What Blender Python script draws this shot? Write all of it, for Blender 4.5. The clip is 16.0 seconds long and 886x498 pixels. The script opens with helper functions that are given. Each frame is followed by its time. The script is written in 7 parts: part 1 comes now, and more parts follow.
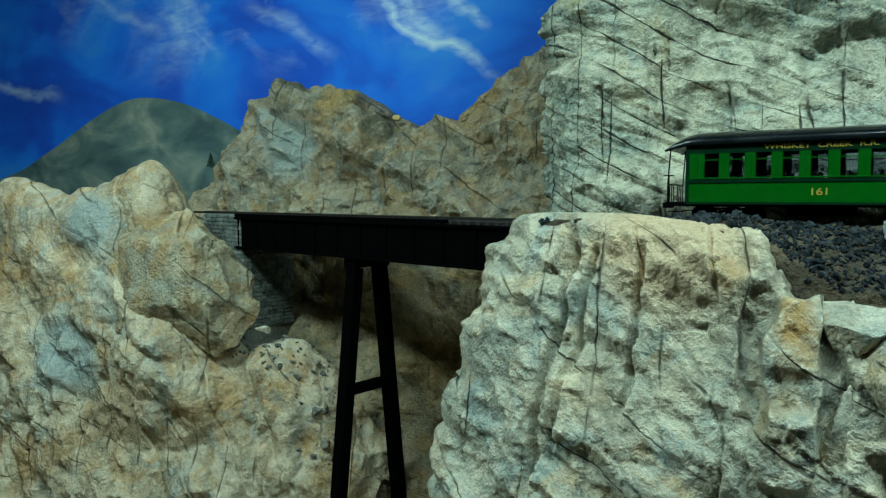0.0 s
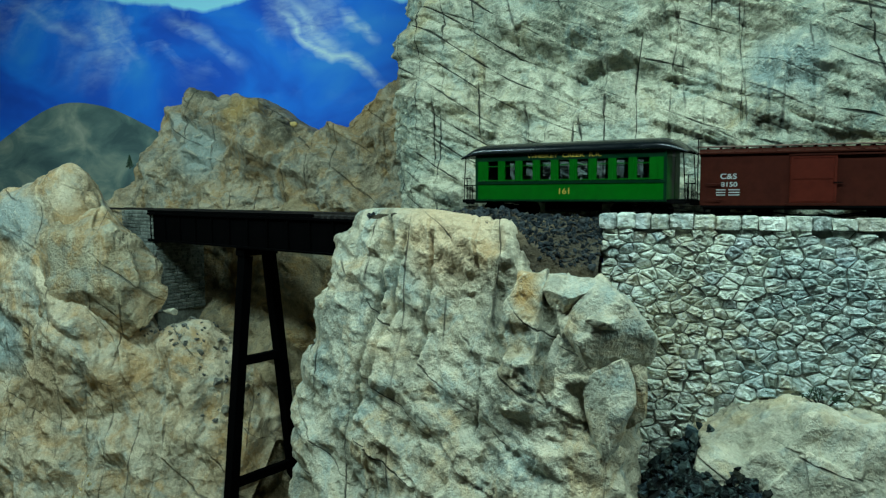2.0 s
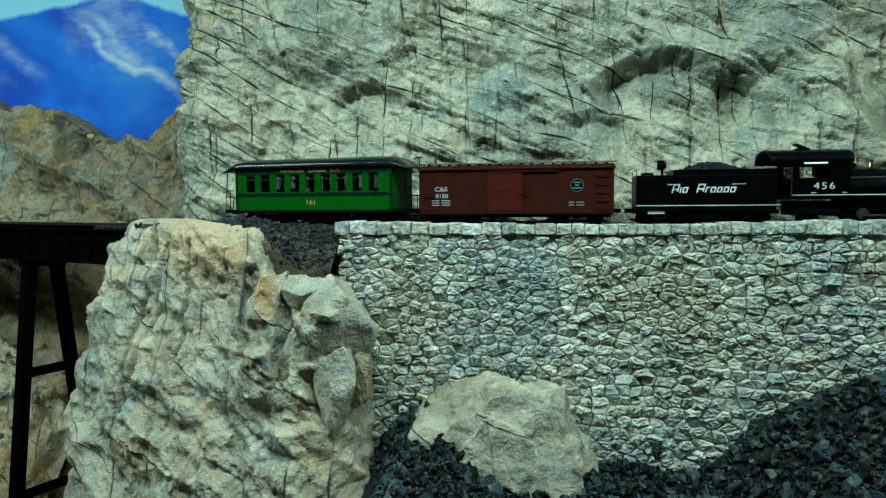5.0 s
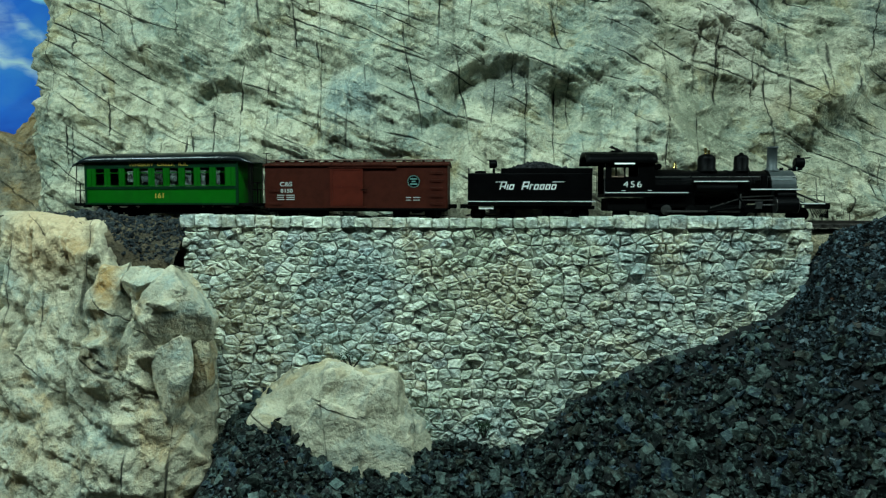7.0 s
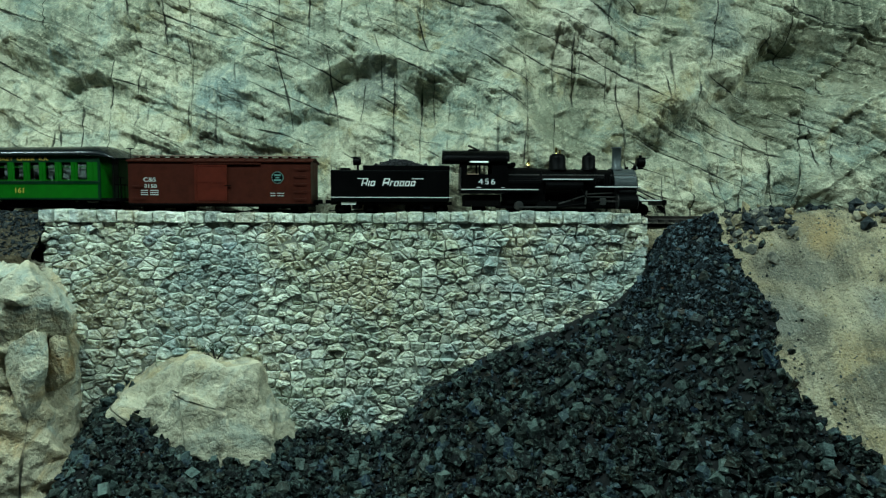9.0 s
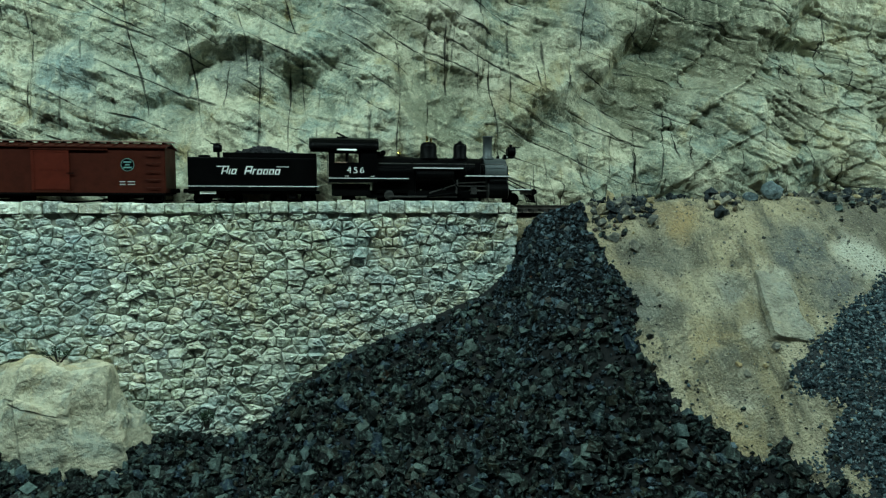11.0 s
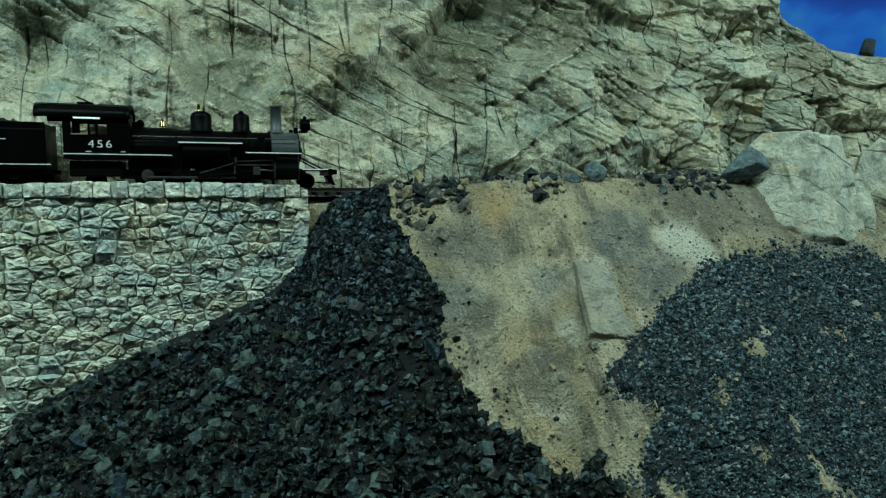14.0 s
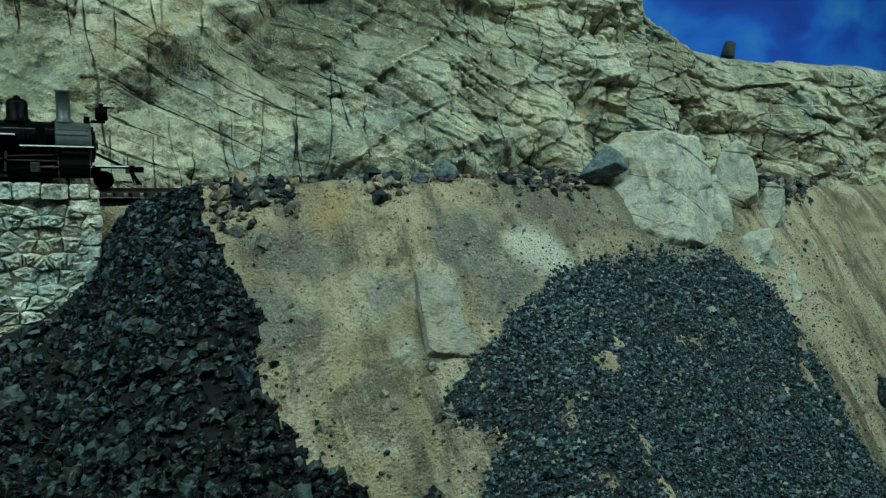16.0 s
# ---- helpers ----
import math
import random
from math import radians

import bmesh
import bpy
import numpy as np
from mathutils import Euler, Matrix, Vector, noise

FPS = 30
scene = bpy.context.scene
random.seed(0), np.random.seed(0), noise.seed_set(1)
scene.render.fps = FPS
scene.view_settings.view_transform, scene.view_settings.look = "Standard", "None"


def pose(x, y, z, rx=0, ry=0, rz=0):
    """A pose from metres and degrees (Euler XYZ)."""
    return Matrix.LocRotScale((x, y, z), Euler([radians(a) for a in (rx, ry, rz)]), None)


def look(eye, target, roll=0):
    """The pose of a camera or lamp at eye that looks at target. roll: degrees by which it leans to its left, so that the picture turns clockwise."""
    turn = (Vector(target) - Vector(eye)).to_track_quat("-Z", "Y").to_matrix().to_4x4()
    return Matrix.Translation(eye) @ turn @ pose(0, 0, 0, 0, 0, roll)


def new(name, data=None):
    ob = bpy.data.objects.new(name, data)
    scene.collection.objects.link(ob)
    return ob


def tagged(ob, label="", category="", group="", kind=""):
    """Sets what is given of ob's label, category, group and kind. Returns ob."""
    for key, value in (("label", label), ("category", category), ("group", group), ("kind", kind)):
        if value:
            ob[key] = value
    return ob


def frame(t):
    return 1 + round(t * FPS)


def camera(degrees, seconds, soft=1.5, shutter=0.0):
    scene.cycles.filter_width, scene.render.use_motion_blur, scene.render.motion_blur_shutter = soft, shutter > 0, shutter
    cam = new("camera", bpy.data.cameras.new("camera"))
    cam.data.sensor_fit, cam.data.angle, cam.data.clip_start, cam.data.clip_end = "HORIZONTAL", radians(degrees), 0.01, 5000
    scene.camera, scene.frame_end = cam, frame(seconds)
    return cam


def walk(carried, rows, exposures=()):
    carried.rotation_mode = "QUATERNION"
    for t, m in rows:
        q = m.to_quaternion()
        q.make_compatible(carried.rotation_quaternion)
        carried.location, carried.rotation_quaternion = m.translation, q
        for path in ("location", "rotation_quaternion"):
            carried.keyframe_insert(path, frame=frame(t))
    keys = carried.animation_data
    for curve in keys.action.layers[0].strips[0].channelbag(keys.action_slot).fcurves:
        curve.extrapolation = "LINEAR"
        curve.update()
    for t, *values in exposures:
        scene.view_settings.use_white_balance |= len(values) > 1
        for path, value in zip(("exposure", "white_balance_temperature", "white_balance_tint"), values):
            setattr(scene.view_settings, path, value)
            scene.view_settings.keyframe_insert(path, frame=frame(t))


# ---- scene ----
cam = camera(65.1, 16.0, 1.3)
METRES, EYE, TILT, LEAN, TURN = 1.78, 1.25, -4.2, 0.0, 23.6
ROWS = [
    (0.0, 0.0, 0.0, 0.0, 0.0, 0.0, 0.0),
    (0.5, 0.0436, -0.056, -0.0097, -0.48, 0.04, 0.03),
    (1.0, 0.0888, -0.1033, -0.0132, -0.96, -0.1, 0.07),
    (1.5, 0.1236, -0.1494, -0.0092, -1.87, -0.48, 0.31),
    (2.0, 0.1609, -0.1892, -0.0066, -2.66, -0.6, 0.54),
    (2.5, 0.1868, -0.2151, -0.004, -3.93, -0.46, 0.83),
    (3.0, 0.2083, -0.235, -0.0077, -5.48, -0.03, 1.04),
    (3.5, 0.2264, -0.2542, -0.011, -7.41, 0.23, 1.3),
    (4.0, 0.2452, -0.2745, -0.0149, -9.49, 0.38, 1.38),
    (4.5, 0.2707, -0.2948, -0.0184, -11.46, 0.41, 1.36),
    (5.0, 0.3017, -0.3159, -0.0179, -13.31, 0.19, 1.43),
    (7.5, 0.4145, -0.4133, -0.0385, -20.54, 0.35, 1.34),
    (8.0, 0.4378, -0.438, -0.0354, -21.49, -0.05, 1.38),
    (8.5, 0.4582, -0.4541, -0.0379, -22.87, -0.1, 1.44),
    (9.0, 0.4694, -0.462, -0.0401, -24.84, -0.15, 1.55),
    (11.5, 0.5389, -0.4553, -0.0412, -34.8, -1.5, 2.12),
    (12.0, 0.5677, -0.4463, -0.043, -36.43, -1.71, 2.15),
    (12.5, 0.5945, -0.4339, -0.042, -38.34, -2.05, 2.16),
    (13.0, 0.6203, -0.422, -0.0412, -40.24, -2.38, 2.24),
    (13.5, 0.649, -0.4149, -0.0424, -41.8, -2.6, 2.38),
    (14.0, 0.6788, -0.4133, -0.0442, -43.22, -2.76, 2.58),
    (14.5, 0.7087, -0.4139, -0.0453, -44.82, -2.88, 2.72),
    (15.0, 0.7389, -0.4128, -0.046, -46.75, -2.94, 2.79),
    (15.5, 0.7675, -0.4077, -0.0458, -49.03, -2.96, 2.77),
    (16.0, 0.7929, -0.404, -0.0432, -51.41, -3.15, 2.71),
]
walk(cam, [(t, pose(0, 0, EYE, TILT, LEAN, TURN) @ pose(METRES * x, METRES * y, METRES * z, 90 + pitch, roll, yaw)) for t, x, y, z, yaw, pitch, roll in ROWS],
     [(0.0, -0.05, 6150, 10), (5.0, 0.0, 6250, 10), (8.0, 0.0, 6500, 10), (11.5, -0.10, 6500, 10), (14.0, -0.16, 6500, 10), (16.0, -0.18, 6500, 10)])

# ---- light ----
world = bpy.data.worlds.new("world")
scene.world = world
world.use_nodes = True
world.node_tree.nodes["Background"].inputs[0].default_value = (0.75, 0.9, 1.0, 1)
world.node_tree.nodes["Background"].inputs[1].default_value = 0.002


def tube_lamp(x, y, z, sx, sy, watts):
    data = bpy.data.lights.new("ceiling_tube", "AREA")
    data.shape, data.size, data.size_y, data.energy, data.color = "RECTANGLE", sx, sy, watts, (0.665, 1.0, 0.97)
    ob = new("ceiling_tube", data)
    ob.matrix_world = look((x, y, z), (x, y + 0.6, 0.6))
    return ob


LAMP_Z = 2.78
# The lamp at x 5.0 is an unseen extra that brightens the right-hand backdrop.
for lx, watts in ((-1.6, 53), (0.6, 38), (2.8, 32), (5.0, 44)):
    tube_lamp(lx, 0.30, LAMP_Z - 0.09, 1.2, 0.12, watts)


# ---- numeric helpers ----
def hash01(ix, iy, iz, seed):
    h = (ix.astype(np.int64) * 374761393 + iy.astype(np.int64) * 668265263 + iz.astype(np.int64) * 2147483647 + seed * 1274126177) & 0xFFFFFFFF
    h = ((h ^ (h >> 13)) * 1274126177) & 0xFFFFFFFF
    h = ((h ^ (h >> 16)) * 2246822519) & 0xFFFFFFFF
    return ((h ^ (h >> 15)) & 0xFFFFFF) / float(0xFFFFFF)


def vnoise(p, size, seed=0):
    """Smooth value noise, -1 to 1, of an array of points."""
    q = np.asarray(p, float) / size + 71.3
    i = np.floor(q)
    f = q - i
    f = f * f * (3 - 2 * f)
    out = 0.0
    for dx in (0, 1):
        for dy in (0, 1):
            for dz in (0, 1):
                w = (f[..., 0] if dx else 1 - f[..., 0]) * (f[..., 1] if dy else 1 - f[..., 1]) * (f[..., 2] if dz else 1 - f[..., 2])
                out = out + w * hash01(i[..., 0] + dx, i[..., 1] + dy, i[..., 2] + dz, seed)
    return out * 2 - 1


def fbm(p, size, seed=0, octaves=4, gain=0.5):
    out, a, total = 0.0, 1.0, 0.0
    for k in range(octaves):
        out = out + a * vnoise(p, size / 2 ** k, seed + 17 * k)
        total += a
        a *= gain
    return out / total


def facet(p, size, seed=0, tilt=1.0, sharp=85.0, step=0.6):
    """Broken, planar faces: each cell a tilted plane at its own height, about -1 to 1; sharp sets how crisp the steps between them are, step how high."""
    q = np.asarray(p, np.float32) / np.asarray(size, np.float32) + np.float32(53.7)
    i = np.floor(q)
    near = []
    for dx in (-1, 0, 1):
        for dy in (-1, 0, 1):
            for dz in (-1, 0, 1):
                c = i + np.array((dx, dy, dz), np.float32)
                k = c.astype(np.int64)
                d = q - c - np.stack([hash01(k[..., 0], k[..., 1], k[..., 2], seed + 101 * m) for m in range(3)], -1).astype(np.float32)
                near.append((k, d, np.sqrt((d * d).sum(-1))))
    f1 = np.min([r for _, _, r in near], axis=0)
    total, weight = 0.0, 0.0
    for k, d, r in near:
        close = r - f1 < 6.0 / sharp
        kk, dd = k[close], d[close]
        h = [hash01(kk[:, 0], kk[:, 1], kk[:, 2], seed + 977 + 31 * m) * 2 - 1 for m in range(4)]
        w = np.exp(-sharp * (r[close] - f1[close]))
        v = step * h[3] + tilt * (h[0] * dd[:, 0] + h[1] * dd[:, 1] + h[2] * dd[:, 2])
        t, ws = np.zeros(r.shape), np.zeros(r.shape)
        t[close], ws[close] = v * w, w
        total, weight = total + t, weight + ws
    return total / weight


def crystal(p, size, seed=0, skew=0.0, warp=0.25):
    """Flat triangular faces that meet in crisp edges without steps, -1 to 1; size is their width and height."""
    q = p + warp * size[0] * np.stack([vnoise(p, 1.7 * size[0], seed + 1), 0 * p[..., 0], vnoise(p, 1.7 * size[0], seed + 2)], -1)
    u = (q[..., 0] + 0.6 * q[..., 1] + skew * q[..., 2]) / size[0] + 31.7
    v = (q[..., 2] - 0.5 * skew * q[..., 0]) / size[1] + 31.3
    i, j = np.floor(u), np.floor(v)
    a, b = u - i, v - j
    flip = hash01(i, j, 0 * i, seed + 5) > 0.5
    a = np.where(flip, 1 - a, a)

    def corner(du, dv):
        return hash01(i + np.where(flip, 1 - du, du), j + dv, 0 * i, seed)
    h00, h10, h01, h11 = corner(0, 0), corner(1, 0), corner(0, 1), corner(1, 1)
    low = h00 + a * (h10 - h00) + b * (h01 - h00)
    high = h11 + (1 - a) * (h01 - h11) + (1 - b) * (h10 - h11)
    return 2 * np.where(a + b < 1, low, high) - 1


def lines(p, direction, spacing, seed, width, wander=0.3):
    """1 on thin, wandering, broken parallel cracks."""
    d = np.asarray(direction, float)
    d = d / np.linalg.norm(d)
    s = (p @ d) / spacing + wander * vnoise(p, spacing * 2.5, seed) + 0.35 * wander * vnoise(p, spacing * 0.6, seed + 5)
    k = np.floor(s)
    j = 0.2 + 0.6 * hash01(k, k * 0, k * 0, seed + 3)
    dist = np.abs(s - k - j) * spacing
    gate = np.clip(vnoise(p, spacing * 2.2, seed + 9) * 3 + 0.5, 0, 1)
    return np.clip(1 - dist / width, 0, 1) * gate


def beds(p, way, spacing, seed, wander=0.5):
    """Uneven beds across the given direction: each leans out towards its lower edge and breaks off there, 0 to 1."""
    d = np.asarray(way, float)
    d = d / np.linalg.norm(d)
    s = (p @ d) / spacing + wander * vnoise(p, spacing * 4, seed) + 0.3 * wander * vnoise(p, spacing * 1.1, seed + 1) + 0.1 * wander * vnoise(p, spacing * 0.3, seed + 4)
    k = np.floor(s)
    high = 0.25 + 0.75 * hash01(k, k * 0, k * 0, seed + 2)
    gate = np.clip(vnoise(p, spacing * 3.0, seed + 3) * 2.6 + 0.45, 0, 1)
    return high * gate * (1 - (s - k)) ** 2


def curve1(xs, ys):
    """A smooth function through a few knots."""
    xs, ys = np.asarray(xs, float), np.asarray(ys, float)
    m = np.gradient(ys, xs)

    def f(x):
        x = np.clip(np.asarray(x, float), xs[0], xs[-1])
        k = np.clip(np.searchsorted(xs, x) - 1, 0, len(xs) - 2)
        h = xs[k + 1] - xs[k]
        t = (x - xs[k]) / h
        return ((2 * t ** 3 - 3 * t ** 2 + 1) * ys[k] + (t ** 3 - 2 * t ** 2 + t) * h * m[k]
                + (3 * t ** 2 - 2 * t ** 3) * ys[k + 1] + (t ** 3 - t ** 2) * h * m[k + 1])
    return f


def mesh_np(name, verts, faces, smooth=True):
    """A mesh from arrays; faces all have the same number of corners."""
    verts, faces = np.asarray(verts, np.float32), np.asarray(faces, np.int32)
    me = bpy.data.meshes.new(name)
    me.vertices.add(len(verts))
    me.vertices.foreach_set("co", verts.ravel())
    n = faces.shape[1]
    me.loops.add(faces.size)
    me.loops.foreach_set("vertex_index", faces.ravel())
    me.polygons.add(len(faces))
    me.polygons.foreach_set("loop_start", np.arange(0, faces.size, n, dtype=np.int32))
    me.update(calc_edges=True)
    me.polygons.foreach_set("use_smooth", np.full(len(faces), smooth))
    return me


def grid_faces(nu, nv, closed=False):
    u = np.arange(nu if closed else nu - 1)
    v = np.arange(nv - 1)
    a, b = np.meshgrid(u, v, indexing="ij")
    a2 = (a + 1) % nu
    return np.stack([a * nv + b, a2 * nv + b, a2 * nv + b + 1, a * nv + b + 1], -1).reshape(-1, 4)


def normals_of(P):
    du, dv = np.gradient(P, axis=0), np.gradient(P, axis=1)
    n = np.cross(du, dv)
    return n / np.maximum(np.linalg.norm(n, axis=-1, keepdims=True), 1e-9)


def sheet(name, P, rough, material, flip=False):
    """A grid of points pushed out along its normals by rough(points): one mesh."""
    n = normals_of(P) * (-1 if flip else 1)
    Q = P + n * rough(P)[..., None]
    f = grid_faces(P.shape[0], P.shape[1])
    if flip:
        f = f[:, ::-1]
    ob = new(name, mesh_np(name, Q.reshape(-1, 3), f))
    ob.data.materials.append(material)
    return ob


def along(points, n):
    """n points evenly spaced on a smooth line through the given ones."""
    pts = np.asarray(points, float)
    s = np.concatenate([[0], np.cumsum(np.linalg.norm(np.diff(pts, axis=0), axis=1))])
    out = [curve1(s, pts[:, k])(np.linspace(0, s[-1], n)) for k in range(pts.shape[1])]
    return np.stack(out, -1)


# ---- materials ----
def material(name, rough=0.7, metal=0.0, color=(0.5, 0.5, 0.5)):
    m = bpy.data.materials.new(name)
    m.use_nodes = True
    b = m.node_tree.nodes["Principled BSDF"]
    b.inputs["Roughness"].default_value = rough
    b.inputs["Metallic"].default_value = metal
    b.inputs["Base Color"].default_value = (*color, 1)
    return m


class Nodes:
    """Short hand for building a node material."""

    def __init__(self, m):
        self.m, self.t = m, m.node_tree
        self.b = self.t.nodes["Principled BSDF"]
        self.co = self.t.nodes.new("ShaderNodeTexCoord").outputs["Object"]

    def node(self, kind, **inputs):
        n = self.t.nodes.new(kind)
        for k, v in inputs.items():
            self.put(n.inputs[k.replace("_", " ")], v)
        return n

    def put(self, socket, v):
        if isinstance(v, bpy.types.NodeSocket):
            self.t.links.new(v, socket)
        elif isinstance(v, tuple) and len(v) == 3 and socket.type == "RGBA":
            socket.default_value = (*v, 1)
        else:
            socket.default_value = v

    def noise(self, scale, detail=4.0, rough=0.55, dist=0.0, co=None):
        return self.node("ShaderNodeTexNoise", Vector=co or self.co, Scale=scale, Detail=detail, Roughness=rough, Distortion=dist).outputs["Fac"]

    def ridged(self, scale, detail=7.0, rough=0.6, co=None):
        n = self.node("ShaderNodeTexNoise", Vector=co or self.co, Scale=scale, Detail=detail, Roughness=rough)
        n.noise_type = "RIDGED_MULTIFRACTAL"
        n.inputs["Offset"].default_value = 1.0
        n.inputs["Gain"].default_value = 1.6
        return n.outputs["Fac"]

    def mapping(self, scale=(1, 1, 1), rot=(0, 0, 0), loc=(0, 0, 0), co=None):
        return self.node("ShaderNodeMapping", Vector=co or self.co, Scale=scale, Rotation=tuple(radians(a) for a in rot), Location=loc).outputs[0]

    def ramp(self, fac, stops):
        n = self.node("ShaderNodeValToRGB", Fac=fac)
        e = n.color_ramp.elements
        while len(e) < len(stops):
            e.new(0.5)
        for k, (p, c) in zip(e, stops):
            k.position, k.color = p, (*c, 1) if isinstance(c, tuple) else (c, c, c, 1)
        return n.outputs["Color"]

    def mix(self, fac, a, b, blend="MIX"):
        n = self.t.nodes.new("ShaderNodeMix")
        n.data_type, n.blend_type = "RGBA", blend
        for s, v in ((n.inputs[0], fac), (n.inputs[6], a), (n.inputs[7], b)):
            self.put(s, v)
        return n.outputs[2]

    def math(self, op, a, b=0.0, c=0.0):
        n = self.t.nodes.new("ShaderNodeMath")
        n.operation = op
        for s, v in zip(n.inputs, (a, b, c)):
            self.put(s, v)
        return n.outputs[0]

    def warp(self, amount, scale):
        """Coordinates pushed about by noise."""
        n = self.node("ShaderNodeTexNoise", Vector=self.co, Scale=scale, Detail=3.0).outputs["Color"]
        v = self.t.nodes.new("ShaderNodeVectorMath")
        v.operation = "MULTIPLY_ADD"
        self.put(v.inputs[0], n)
        v.inputs[1].default_value = (amount,) * 3
        self.put(v.inputs[2], self.co)
        return v.outputs[0]

    def edge(self, scale, co=None):
        n = self.t.nodes.new("ShaderNodeTexVoronoi")
        n.feature = "DISTANCE_TO_EDGE"
        self.put(n.inputs["Vector"], co or self.co)
        n.inputs["Scale"].default_value = scale
        return n.outputs["Distance"]

    def planes(self, scale, co=None, step=0.5):
        """Broken flat faces as a height: each cell a plane of its own tilt."""
        co = co or self.co
        v = self.node("ShaderNodeTexVoronoi", Vector=co, Scale=scale)
        away = self.node("ShaderNodeVectorMath", Vector=co)
        away.operation = "SUBTRACT"
        self.put(away.inputs[1], v.outputs["Position"])
        tilt = self.node("ShaderNodeVectorMath", Vector=v.outputs["Color"])
        tilt.operation = "SUBTRACT"
        tilt.inputs[1].default_value = (0.5, 0.5, 0.5)
        d = self.node("ShaderNodeVectorMath", Vector=away.outputs["Vector"])
        d.operation = "DOT_PRODUCT"
        self.put(d.inputs[1], tilt.outputs["Vector"])
        own = self.node("ShaderNodeSeparateXYZ", Vector=v.outputs["Color"]).outputs[1]
        return self.math("ADD", self.math("MULTIPLY", d.outputs["Value"], 2.0 * scale), self.math("MULTIPLY", own, step))

    def bump(self, height, strength=0.5, distance=0.01, normal=None):
        n = self.node("ShaderNodeBump", Height=height, Strength=strength, Distance=distance)
        if normal:
            self.put(n.inputs["Normal"], normal)
        return n.outputs[0]

    def done(self, color=None, normal=None, rough=None):
        if color is not None:
            self.put(self.b.inputs["Base Color"], color)
        if normal is not None:
            self.put(self.b.inputs["Normal"], normal)
        if rough is not None:
            self.put(self.b.inputs["Roughness"], rough)
        return self.m


def inked(n, way, spacing, width, seed):
    """1 on thin, nearly straight, broken lines across the given direction, spaced unevenly."""
    d = n.node("ShaderNodeVectorMath", Vector=n.warp(0.010, 9.0))
    d.operation = "DOT_PRODUCT"
    ln = math.sqrt(sum(v * v for v in way))
    d.inputs[1].default_value = tuple(v / ln / spacing for v in way)
    s = n.math("ADD", d.outputs["Value"], n.math("MULTIPLY", n.noise(1.6, 2.0, 0.5, 0.0, n.mapping(loc=(seed, 2 * seed, 3))), 1.6))
    f = n.math("ABSOLUTE", n.math("SUBTRACT", n.math("FRACT", s), 0.5))
    thick = n.ramp(n.noise(12.0, 4.0, 0.6, 0.0, n.mapping(loc=(seed, 7, 1))), [(0.36, 2.6), (0.5, 1.0), (0.64, 0.4)])
    line = n.ramp(n.math("MULTIPLY", n.math("MULTIPLY", f, thick), spacing / width), [(0.25, 1.0), (1.0, 0.0)])
    gate = n.ramp(n.noise(3.6, 4.0, 0.55, 0.0, n.mapping(loc=(seed + 5, 1, seed))), [(0.49, 0.0), (0.58, 1.0)])
    return n.math("MULTIPLY", line, gate)


